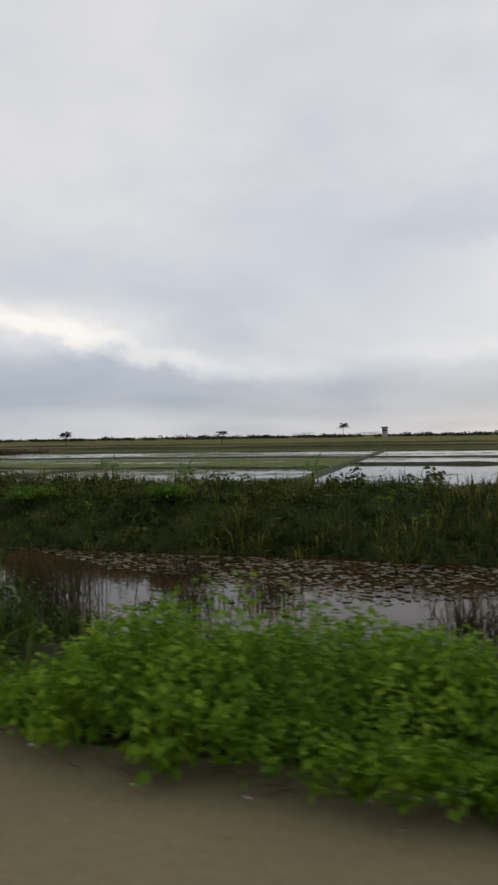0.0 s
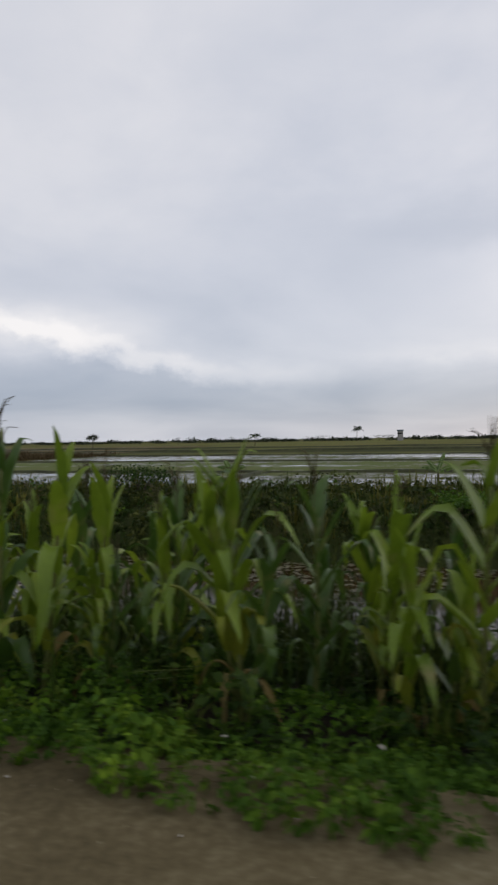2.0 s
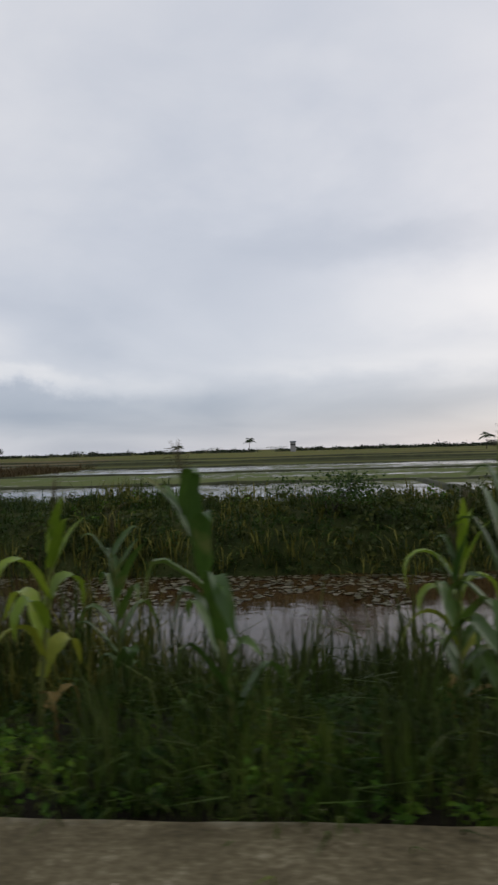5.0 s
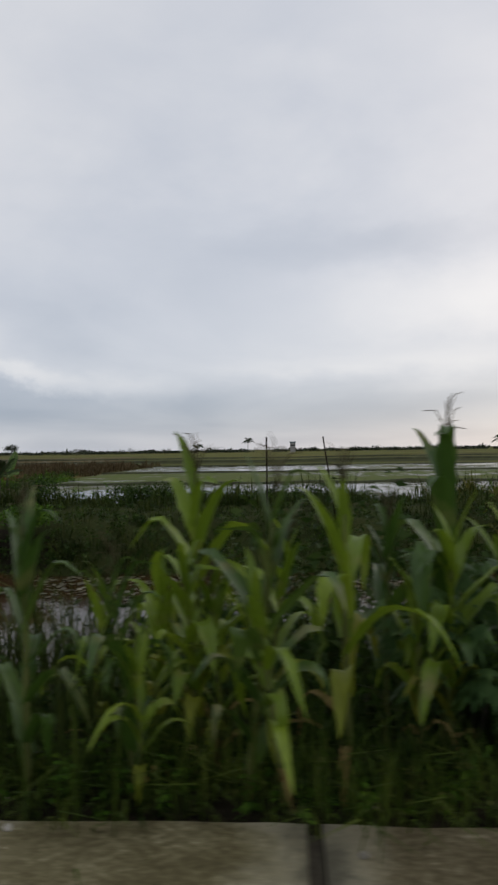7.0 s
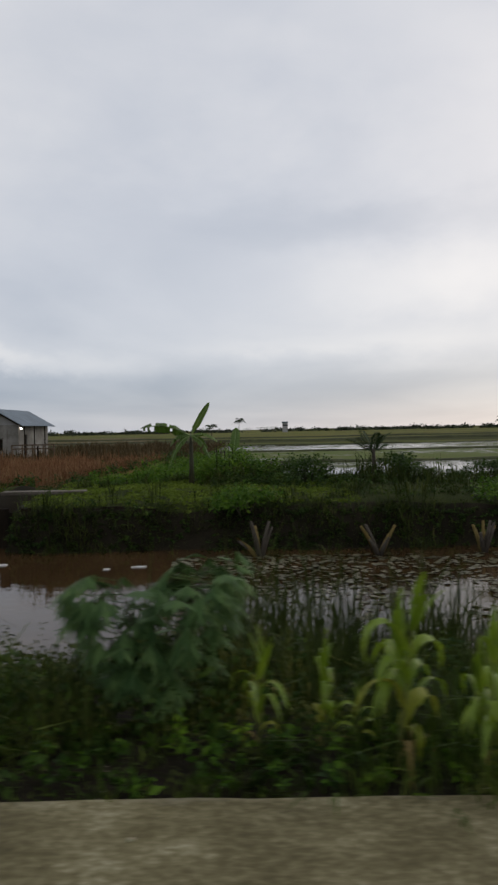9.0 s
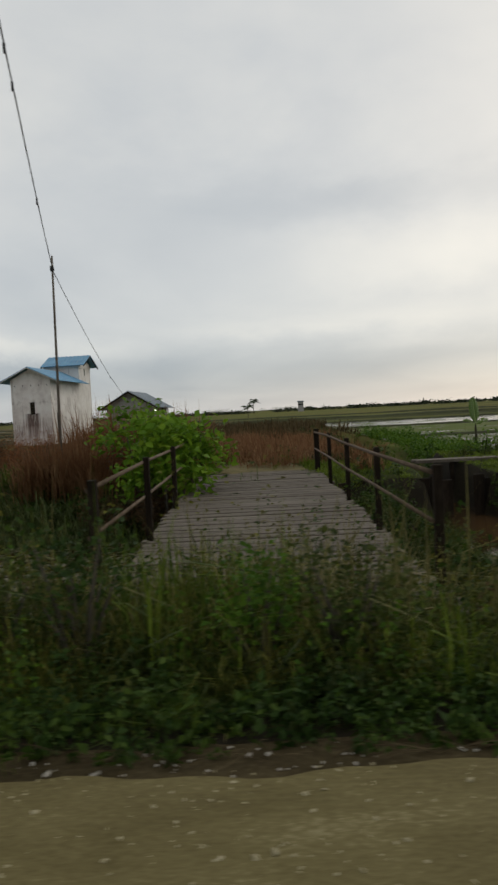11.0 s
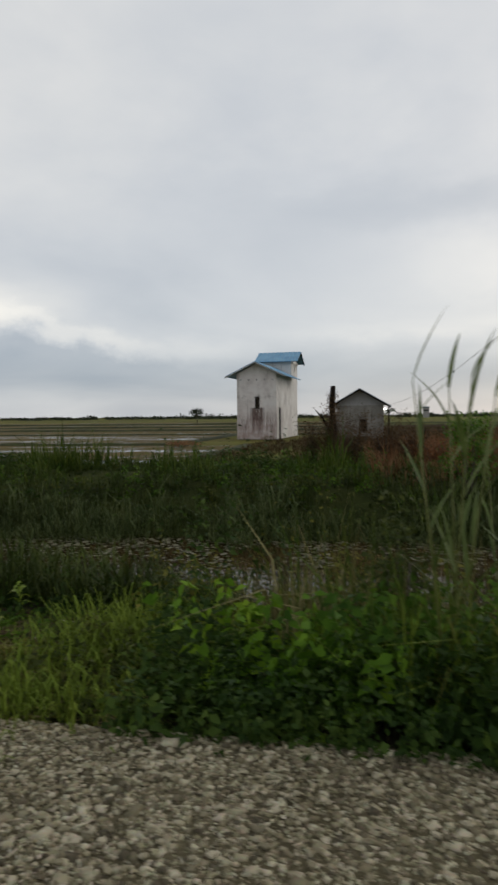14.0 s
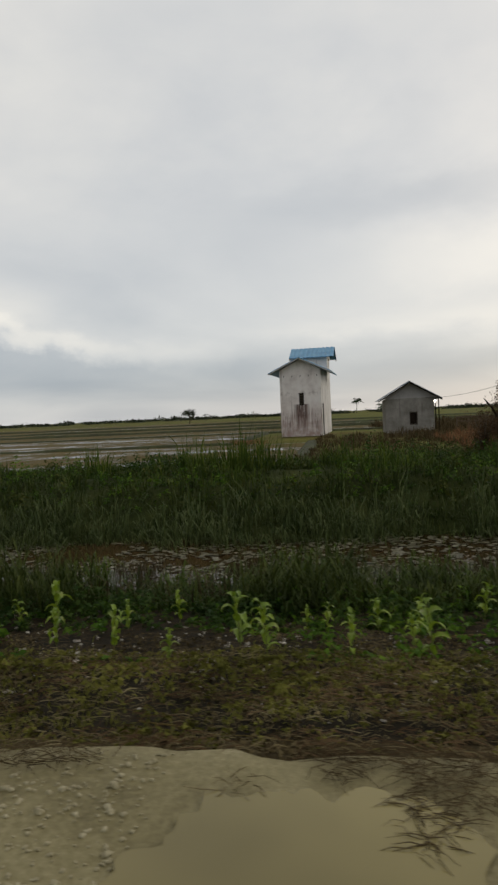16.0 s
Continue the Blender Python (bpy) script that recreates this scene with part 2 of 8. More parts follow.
def paddy_material(name, green, mud, cover, seed, grid=(0.045, 0.16, 1.0)):
    """Flooded field: standing water with streaks of rice and mud showing through."""
    m, nt, b = nodes_of(name)
    streak = noise_node(nt, 1.0, 5.0, 0.6, grid)
    fine = noise_node(nt, 1.0, 6.0, 0.75, (0.9, 0.42, 1.0))
    for n in (streak, fine):
        n.noise_dimensions = "4D"
        n.inputs["W"].default_value = seed
    add = nt.nodes.new("ShaderNodeMath")
    add.operation = "MULTIPLY_ADD"
    add.inputs[1].default_value = 0.8
    nt.links.new(fine.outputs["Fac"], add.inputs[0])
    nt.links.new(streak.outputs["Fac"], add.inputs[2])
    mask = nt.nodes.new("ShaderNodeMapRange")
    mask.inputs["From Min"].default_value, mask.inputs["From Max"].default_value = cover + 0.07, cover + 0.25
    nt.links.new(add.outputs[0], mask.inputs["Value"])
    tint = ramp_node(nt, [(0.35, green), (0.65, mud)])
    nt.links.new(fine.outputs["Fac"], tint.inputs["Fac"])
    nt.links.new(mixed(nt, "MIX", mask.outputs[0], tint.outputs[0], (0.045, 0.04, 0.028)), b.inputs["Base Color"])
    rough = nt.nodes.new("ShaderNodeMapRange")
    rough.inputs["To Min"].default_value, rough.inputs["To Max"].default_value = 0.9, 0.06
    nt.links.new(mask.outputs[0], rough.inputs["Value"])
    nt.links.new(rough.outputs[0], b.inputs["Roughness"])
    spec = nt.nodes.new("ShaderNodeMapRange")
    spec.inputs["To Min"].default_value, spec.inputs["To Max"].default_value = 0.05, 0.5
    nt.links.new(mask.outputs[0], spec.inputs["Value"])
    nt.links.new(spec.outputs[0], b.inputs["Specular IOR Level"])
    b.inputs["IOR"].default_value = 1.33
    bump_to(nt, b, fine.outputs["Fac"], 0.02, 0.05)
    return m


def plain_material():
    """The wide plain: rice green, straw and dark bunds in strips that follow the fields."""
    m, nt, b = nodes_of("rice_plain")
    strips = noise_node(nt, 1.0, 3.0, 0.5, (0.006, 0.05, 1.0))
    fine = noise_node(nt, 1.0, 5.0, 0.6, (0.15, 0.6, 1.0))
    r = ramp_node(nt, [(0.30, (0.045, 0.050, 0.014)), (0.46, (0.125, 0.138, 0.030)), (0.56, (0.180, 0.155, 0.044)), (0.70, (0.150, 0.182, 0.038))])
    nt.links.new(strips.outputs["Fac"], r.inputs["Fac"])
    nt.links.new(mixed(nt, "MULTIPLY", 0.6, r.outputs[0], fine.outputs["Color"]), b.inputs["Base Color"])
    b.inputs["Roughness"].default_value, b.inputs["Specular IOR Level"].default_value = 0.95, 0.05
    bump_to(nt, b, fine.outputs["Fac"], 0.6, 0.2)
    return m


def worn_lip(m, edge):
    """Paler, rubbed concrete along the outer edge of the slabs."""
    nt = m.node_tree
    b = nt.nodes["Principled BSDF"]
    old = b.inputs["Base Color"].links[0].from_socket
    tc = nt.nodes.new("ShaderNodeTexCoord")
    sep = nt.nodes.new("ShaderNodeSeparateXYZ")
    nt.links.new(tc.outputs["Object"], sep.inputs[0])
    n = noise_node(nt, 3.0, 5.0, 0.7)
    w = nt.nodes.new("ShaderNodeMath")
    w.operation = "MULTIPLY_ADD"
    w.inputs[1].default_value = 0.5
    nt.links.new(n.outputs["Fac"], w.inputs[0])
    nt.links.new(sep.outputs[1], w.inputs[2])
    mask = nt.nodes.new("ShaderNodeMapRange")
    mask.inputs["From Min"].default_value, mask.inputs["From Max"].default_value, mask.inputs["To Max"].default_value = edge + 0.25, edge + 0.36, 0.6
    nt.links.new(w.outputs[0], mask.inputs["Value"])
    nt.links.new(mixed(nt, "MIX", mask.outputs[0], old, (0.36, 0.325, 0.235)), b.inputs["Base Color"])


def joint_stains(m, start, step):
    """Damp dark bands and chipped pale patches along the slab joints."""
    nt = m.node_tree
    b = nt.nodes["Principled BSDF"]
    old = b.inputs["Base Color"].links[0].from_socket
    tc = nt.nodes.new("ShaderNodeTexCoord")
    sep = nt.nodes.new("ShaderNodeSeparateXYZ")
    nt.links.new(tc.outputs["Object"], sep.inputs[0])
    n = noise_node(nt, 5.0, 5.0, 0.7)

    def op(kind, a, c):
        q = nt.nodes.new("ShaderNodeMath")
        q.operation = kind
        for i, v in enumerate((a, c)):
            if isinstance(v, (int, float)):
                q.inputs[i].default_value = v
            else:
                nt.links.new(v, q.inputs[i])
        return q.outputs[0]

    u = op("PINGPONG", op("ADD", sep.outputs[0], -start), step * 0.5)
    d = op("ADD", u, op("MULTIPLY", op("SUBTRACT", n.outputs["Fac"], 0.5), 0.5))
    for lo, hi, amount, colour in ((0.30, 0.12, 0.55, (0.30, 0.275, 0.19)), (0.15, 0.03, 0.6, (0.040, 0.037, 0.028))):
        k = nt.nodes.new("ShaderNodeMapRange")
        k.inputs["From Min"].default_value, k.inputs["From Max"].default_value, k.inputs["To Max"].default_value = lo, hi, amount
        nt.links.new(d, k.inputs["Value"])
        old = mixed(nt, "MIX", k.outputs[0], old, colour)
    nt.links.new(old, b.inputs["Base Color"])


worn_lip(M["concrete"], 2.42)
joint_stains(M["concrete"], -23.9, 4.715)
worn_lip(M["concrete_damp"], 2.42)
joint_stains(M["concrete_damp"], -23.9, 4.715)


def tone_end(m, x_full, x_start, colour=(0.062, 0.047, 0.020), amount=0.62):
    """A road surface that shifts to another tone at one end, with a ragged border."""
    nt = m.node_tree
    b = nt.nodes["Principled BSDF"]
    old = b.inputs["Base Color"].links[0].from_socket
    tc = nt.nodes.new("ShaderNodeTexCoord")
    sep = nt.nodes.new("ShaderNodeSeparateXYZ")
    nt.links.new(tc.outputs["Object"], sep.inputs[0])
    n = noise_node(nt, 1.4, 5.0, 0.65)
    w = nt.nodes.new("ShaderNodeMath")
    w.operation = "MULTIPLY_ADD"
    w.inputs[1].default_value = 1.6
    nt.links.new(n.outputs["Fac"], w.inputs[0])
    nt.links.new(sep.outputs[0], w.inputs[2])
    k = nt.nodes.new("ShaderNodeMapRange")
    k.inputs["From Min"].default_value, k.inputs["From Max"].default_value, k.inputs["To Max"].default_value = x_start + 0.8, x_full + 0.8, amount
    nt.links.new(w.outputs[0], k.inputs["Value"])
    nt.links.new(mixed(nt, "MIX", k.outputs[0], old, colour), b.inputs["Base Color"])


tone_end(M["pebbly_concrete"], -74.2, -76.2, (0.075, 0.056, 0.022), 0.42)
tone_end(M["mud_track"], -4.5, -7.5, (0.215, 0.180, 0.105), 0.6)
M["plain"] = plain_material()
M["paddy_wet"] = paddy_material("flooded_paddy", (0.085, 0.112, 0.034), (0.105, 0.100, 0.040), 0.71, 1.0)
M["paddy_green"] = paddy_material("green_flooded_paddy", (0.088, 0.122, 0.034), (0.118, 0.122, 0.044), 0.80, 4.0)
M["paddy_open"] = paddy_material("open_flooded_paddy", (0.085, 0.120, 0.036), (0.100, 0.095, 0.040), 0.60, 8.0)
M["paddy_brown"] = paddy_material("harvested_wet_paddy", (0.130, 0.098, 0.040), (0.075, 0.060, 0.026), 0.88, 12.0, (0.02, 0.30, 1.0))
M["paddy_puddled"] = paddy_material("stubble_with_standing_water", (0.130, 0.098, 0.040), (0.075, 0.060, 0.026), 0.815, 9.0, (0.05, 0.34, 1.0))
M["tar"] = surface("dark_joint_tar", [(0.3, (0.018, 0.015, 0.010)), (0.7, (0.06, 0.052, 0.036))], 9, 40, 0.8, 0.5, spec=0.1)
M["bund"] = surface("grassy_bund", [(0.3, (0.016, 0.016, 0.008)), (0.5, (0.038, 0.042, 0.015)), (0.7, (0.07, 0.075, 0.028))], 0.8, 9, 0.95, 0.5)


# ---------------------------------------------------------------- mesh helpers
def mesh_np(name, verts, polys):
    """A mesh from an array of places and arrays of faces (one array for each face size)."""
    me = bpy.data.meshes.new(name)
    verts = np.asarray(verts, dtype=np.float32)
    me.vertices.add(len(verts))
    me.vertices.foreach_set("co", verts.ravel())
    loops = np.concatenate([np.asarray(p, dtype=np.int32).ravel() for p in polys])
    sizes = np.concatenate([np.full(len(p), np.asarray(p).shape[1], dtype=np.int32) for p in polys])
    starts = np.concatenate([[0], np.cumsum(sizes)[:-1]]).astype(np.int32)
    me.loops.add(len(loops))
    me.loops.foreach_set("vertex_index", loops)
    me.polygons.add(len(sizes))
    me.polygons.foreach_set("loop_start", starts)
    me.update(calc_edges=True)
    me.validate()
    return me


def stuff(name, verts, polys, material, label, category, smooth=False):
    me = mesh_np(name, verts, polys)
    me.materials.append(material)
    if smooth:
        me.polygons.foreach_set("use_smooth", np.ones(len(me.polygons), dtype=bool))
    return tagged(new(name, me), label, category, kind="stuff")


def part(name, bm, material, parent=None, label=""):
    me = bpy.data.meshes.new(name)
    bm.to_mesh(me)
    bm.free()
    me.materials.append(material)
    ob = new(name, me)
    if parent:
        ob.parent = parent
    if label:
        ob["label"] = label
    return ob


def thing(name, m, label, category, group="", kind=""):
    ob = new(name)
    ob.empty_display_size = 0.2
    ob.matrix_basis = m
    return tagged(ob, label, category, group, kind)


def box(bm, x0, y0, z0, x1, y1, z1, bevel=0.0, m=None):
    vs = [bm.verts.new((x, y, z)) for z in (z0, z1) for x, y in ((x0, y0), (x1, y0), (x1, y1), (x0, y1))]
    fs = [bm.faces.new([vs[i] for i in f]) for f in ((3, 2, 1, 0), (4, 5, 6, 7), (0, 1, 5, 4), (1, 2, 6, 5), (2, 3, 7, 6), (3, 0, 4, 7))]
    if bevel:
        es = list({e for f in fs for e in f.edges})
        out = bmesh.ops.bevel(bm, geom=es, offset=bevel, segments=1, affect="EDGES")
        vs = list({v for f in out["faces"] for v in f.verts} | {v for v in vs if v.is_valid})
    if m is not None:
        bmesh.ops.transform(bm, matrix=m, verts=[v for v in vs if v.is_valid])
    return vs


def tube(bm, pts, radii, sides=7, cap=True):
    """A tapered round rod along a line of places."""
    rings = []
    for i, p in enumerate(pts):
        p = Vector(p)
        d = (Vector(pts[min(i + 1, len(pts) - 1)]) - Vector(pts[max(i - 1, 0)])).normalized()
        u = d.orthogonal().normalized() if abs(d.z) < 0.9 else Vector((1, 0, 0))
        u = (u - d * u.dot(d)).normalized()
        v = d.cross(u)
        rings.append([bm.verts.new(p + radii[i] * (math.cos(a) * u + math.sin(a) * v)) for a in (2 * math.pi * k / sides for k in range(sides))])
    for a, b in zip(rings, rings[1:]):
        for k in range(sides):
            bm.faces.new((a[k], a[(k + 1) % sides], b[(k + 1) % sides], b[k])).smooth = True
    if cap:
        bm.faces.new(rings[0][::-1])
        bm.faces.new(rings[-1])


def strip(bm, pts, widths, side, fold=0.15):
    """A leaf blade: two rows of quads along a midrib, folded into a shallow gutter."""
    rows = []
    side = Vector(side).normalized()
    for i, p in enumerate(pts):
        p = Vector(p)
        d = (Vector(pts[min(i + 1, len(pts) - 1)]) - Vector(pts[max(i - 1, 0)])).normalized()
        s = (side - d * side.dot(d)).normalized()
        n = d.cross(s)
        if n.z < 0:
            n = -n
        w = widths[i]
        rows.append((bm.verts.new(p + s * w + n * w * fold), bm.verts.new(p), bm.verts.new(p - s * w + n * w * fold)))
    for a, b in zip(rows, rows[1:]):
        for k in (0, 1):
            bm.faces.new((a[k], a[k + 1], b[k + 1], b[k])).smooth = True


# ---------------------------------------------------------------- ground
WATER_Z, FIELD_Z = -1.5, -0.75


def channel_x(y):
    """Middle line of the side channel, which runs away from the canal."""
    return -62.58 + max(0.0, y - 19.5) * 0.054


def channel_gap(x, y):
    """Distance from the side channel's water edge."""
    return abs(x - channel_x(y)) - float(np.interp(y, [15, 16.2, 18.6, 20.5, 24, 30, 44, 52, 74], [0.75, 0.58, 0.42, 0.42, 0.5, 0.95, 0.9, 0.2, 0.05]))


PROFILE_Y = [-4000, -60, -8, -4.5, -3.6, 2.35, 2.6, 3.3, 4.2, 5.4, 6.6, 7.8, 9.5, 11.5, 13.5, 14.6, 15.3, 16.1, 17.0, 18.5, 21.5, 22.6, 23.6, 4000]
PROFILE_Z = [-0.7, -0.7, -0.6, -0.2, -0.06, -0.06, -0.08, -0.16, -0.34, -0.62, -1.05, -1.6, -2.1, -2.3, -2.1, -1.75, -1.4, -0.95, -0.55, -0.36, -0.34, -0.5, -0.8, -0.8]


def ground_z(x, y):
    """Height of the bare ground: road bed, verge, canal, far bank, plain."""
    wander = 0.55 * noise.noise((x * 0.11, 3.1, 0.0)) + 0.25 * noise.noise((x * 0.4, 7.7, 0.0))
    yy = y + (wander * min(1.0, max(0.0, (y - 3.2) / 3.0)) if y < 40 else 0.0)
    z = float(np.interp(yy, PROFILE_Y, PROFILE_Z))
    if 2.7 < y < 23.5:
        z += 0.10 * noise.noise((x * 0.9, y * 0.9, 0.3)) * min(1.0, (y - 2.7))
    if x < -78 and 3.0 < y < 9.5:
        # wider, flatter verge where seedlings grow
        k = min(1.0, (-78 - x) / 3.0)
        flat = float(np.interp(y, [2.6, 3.5, 5.5, 7.0, 8.4, 9.5], [-0.07, -0.13, -0.30, -0.75, -1.55, -2.0]))
        z = z * (1 - k) + k * (flat + 0.05 * noise.noise((x * 1.3, y * 1.3, 2.0)))
    if -66.0 < x < -48.5 and 14.0 < y < 18.0:
        # cut bank: a steep dark face under the turf
        k = min(1.0, (x + 66.0) / 0.6, (-48.5 - x) / 2.0)
        cut = float(np.interp(y + 0.25 * noise.noise((x * 0.6, 1.7, 0.0)), [14.0, 15.6, 16.05, 16.4, 18.0], [-1.95, -1.62, -0.72, -0.46, -0.36]))
        z = z * (1 - k) + cut * k
    if -67.5 < x < -62.3 and 5.5 < y < 16.6:
        # overgrown spit beside the bridge
        k = min(1.0, max(0.0, (-63.1 - x) / 1.7), max(0.0, (x + 66.6) / 1.0), max(0.0, (y - 8.0) / 4.0), max(0.0, (15.0 - y) / 1.2))
        z = max(z, -2.0 + 1.15 * k + 0.15 * noise.noise((x, y * 0.6, 9.0)))
    if 14.5 < y < 75:
        d = channel_gap(x, y) + 0.1 * noise.noise((x, y * 0.7, 5.0))
        if d < 1.0:
            z = min(z, -1.9 + max(0.0, d) * 5.0)
    return z


def graded(stops):
    out = []
    for a, b, step in stops:
        out += list(np.arange(a, b, step))
    return out


def build_ground():
    xs = [-4000, -1500, -700, -350, -220, -160] + graded([(-130, -100, 2.0), (-100, -65, 0.4), (-65, -58, 0.12), (-58, 10, 0.4), (10, 40, 2.0)]) + [40, 60, 100, 200, 400, 900, 2000, 4000]
    ys = [-4000, -1000, -300, -100, -60, -30, -15, -8, -6, -4.5, -3.6] + graded([(2.35, 9, 0.28), (9, 14, 0.6), (14, 24, 0.33), (24, 30, 1.0)]) + [30, 36, 44, 52, 60, 68, 76, 85, 110, 150, 220, 350, 600, 1000, 2000, 4000]
    v = [(x, y, ground_z(x, y)) for y in ys for x in xs]
    w = len(xs)
    idx = np.arange(len(ys) * w).reshape(len(ys), w)
    q = np.stack([idx[:-1, :-1], idx[:-1, 1:], idx[1:, 1:], idx[1:, :-1]], axis=-1).reshape(-1, 4)
    me = mesh_np("ground", v, [q])
    me.polygons.foreach_set("use_smooth", np.ones(len(me.polygons), dtype=bool))
    me.materials.append(M["soil"])
    me.materials.append(M["plain"])
    me.materials.append(M["turf"])
    me.materials.append(M["verge_mud"])
    cx, cy = np.array([(p.center.x, p.center.y) for p in me.polygons]).T
    cut = (cx > -66.0) & (cx < -48.5) & (cy < 16.4)
    kind = np.where((cy > 14.7) & ~cut, 2, 0)
    gap = np.array([channel_gap(a, b) for a, b in zip(cx, cy)])
    kind = np.where((kind == 2) & (cy < 22.0) & (gap < 0.35), 0, kind)
    kind = np.where((cy > 2.3) & (cy < 2.95) & ((cx < -66.0) | (cx > -28.0)), 3, kind)
    kind = np.where((cy > 23.0) | (cy < -8), 1, kind)
    me.polygons.foreach_set("material_index", kind.astype(np.int32))
    return tagged(new("ground", me), "dark soil banks running out into a flat rice plain", "ground", kind="structure")


build_ground()


def sheet(name, x0, y0, x1, y1, z, material, label, category):
    bm = bmesh.new()
    bm.faces.new([bm.verts.new((x, y, z)) for x, y in ((x0, y0), (x1, y0), (x1, y1), (x0, y1))])
    return tagged(part(name, bm, material), label, category, kind="structure")


sheet("water", -400, 6.2, 400, 17.0, WATER_Z, M["water"], "brown still canal water reflecting a grey sky", "water")
sheet("water_channel", -64.2, 17.0, -57.5, 74.0, WATER_Z, M["water"], "narrow side channel of brown water between grassy banks", "water")


def bund(name, pts, width=0.9, height=0.24):
    """A low earth ridge between two fields."""
    bm = bmesh.new()
    rows = []
    for i, (x, y) in enumerate(pts):
        a, b = pts[max(i - 1, 0)], pts[min(i + 1, len(pts) - 1)]
        d = Vector((b[0] - a[0], b[1] - a[1], 0)).normalized()
        s = Vector((-d.y, d.x, 0))
        h = height * (0.8 + 0.5 * noise.noise((x * 0.3, y * 0.3, 1.0)))
        w = width * (1.0 + 0.3 * noise.noise((x * 0.5, y * 0.5, 4.0)))
        c = Vector((x, y, FIELD_Z - 0.05))
        rows.append([bm.verts.new(c + s * (k * w) + Vector((0, 0, q))) for k, q in ((-0.5, 0.0), (-0.22, h), (0.22, h), (0.5, 0.0))])
    for a, b in zip(rows, rows[1:]):
        for k in range(3):
            bm.faces.new((a[k], a[k + 1], b[k + 1], b[k])).smooth = True
    return tagged(part(name, bm, M["bund"]), "low grassy earth bund between paddy fields", "bund", "paddy bunds", "structure")


def line(x0, y0, x1, y1, n=30):
    return [(x0 + (x1 - x0) * i / n, y0 + (y1 - y0) * i / n) for i in range(n + 1)]


# flooded fields on the plain, split by bunds
FIELDS = [(-60, 24.2, -24, 40, "paddy_wet"), (-60, 41, -7.2, 60, "paddy_green"), (-60, 61, -7.6, 84, "paddy_wet"), (-6.8, 61, 20, 84, "paddy_open"),
          (-23, 24.2, -6.8, 40, "paddy_wet"), (-6.2, 24.2, 60, 46, "paddy_open"), (-6.4, 47, 80, 60, "paddy_open"), (21, 61, 160, 84, "paddy_open"), (61, 24.2, 200, 60, "paddy_wet"),
          (-260, 74, -66, 92, "paddy_brown"), (-200, 48, -93, 72, "paddy_puddled"), (-170, 28, -86.9, 46, "paddy_puddled"),
          (-300, 93.5, -70, 117, "paddy_brown"), (-320, 123, -80, 158, "paddy_brown"), (-380, 168, -90, 230, "paddy_brown")]
for i, (x0, y0, x1, y1, mat) in enumerate(FIELDS):
    sheet("paddy_%d" % (i + 1), x0, y0, x1, y1, FIELD_Z + 0.02 + 0.004 * (i % 2), M[mat], "flooded paddy field with pale water and young rice" if x0 > -63 else "harvested wet paddy with brown stubble rows", "paddy")
for i, (x0, y0, x1, y1) in enumerate([(-60, 40.5, -7, 40.5), (-6.4, 24, -7.3, 84), (-60, 60.5, 160, 60.5), (-60, 84.5, 200, 84.5), (-23.5, 24, -23.5, 40), (-6.5, 46.5, 80, 46.5), (20.5, 61, 20.5, 84),
                                      (60.5, 24, 60.5, 60), (-260, 73, -64, 73), (-200, 47, -92, 47), (-86.5, 28, -86.5, 46.5), (-92.5, 48, -92.5, 72), (-260, 92.5, -64, 92.5), (-260, 118, 300, 122), (-260, 160, 400, 166)]):
    bund("bund_%d" % (i + 1), line(x0, y0, x1, y1, 60 if abs(x1 - x0) > 60 else 30), 0.9 if y0 < 90 else 2.0, 0.26 if y0 < 90 else 0.5)


# ---------------------------------------------------------------- road
road = thing("road", pose(0, 0, 0), "narrow country road of concrete slabs, packed mud and gravel", "road", kind="structure")


def slab(x0, x1, material, name, edge=2.46, ragged=0.02, top=0.0, seed=0, near=-3.2):
    """One stretch of road surface with a worn, slightly uneven far edge."""
    bm = bmesh.new()
    n = max(6, int((x1 - x0) / 0.12))
    ysteps = [near, -1.0, 0.6, 1.4, 2.0]
    rows = []
    for i in range(n + 1):
        x = x0 + (x1 - x0) * i / n
        e = edge + ragged * (noise.noise((x * 1.1, seed, 0)) * 1.4 + 0.6 * noise.noise((x * 4.0, seed, 3)))
        col = [bm.verts.new((x, y, top + 0.006 * noise.noise((x * 0.8, y * 0.8, seed)))) for y in ysteps]
        col.append(bm.verts.new((x, e - 0.03, top - 0.002)))
        col.append(bm.verts.new((x, e, top - 0.02)))
        col.append(bm.verts.new((x, e + 0.01, top - 0.16)))
        rows.append(col)
    for a, b in zip(rows, rows[1:]):
        for k in range(len(a) - 1):
            bm.faces.new((a[k], b[k], b[k + 1], a[k + 1])).smooth = k < 5
    for col in (rows[0], rows[-1][::-1]):
        low = [bm.verts.new((v.co.x, v.co.y, top - 0.16)) for v in col[:1]]
        bm.faces.new(list(col) + low)
    return part(name, bm, material, road)


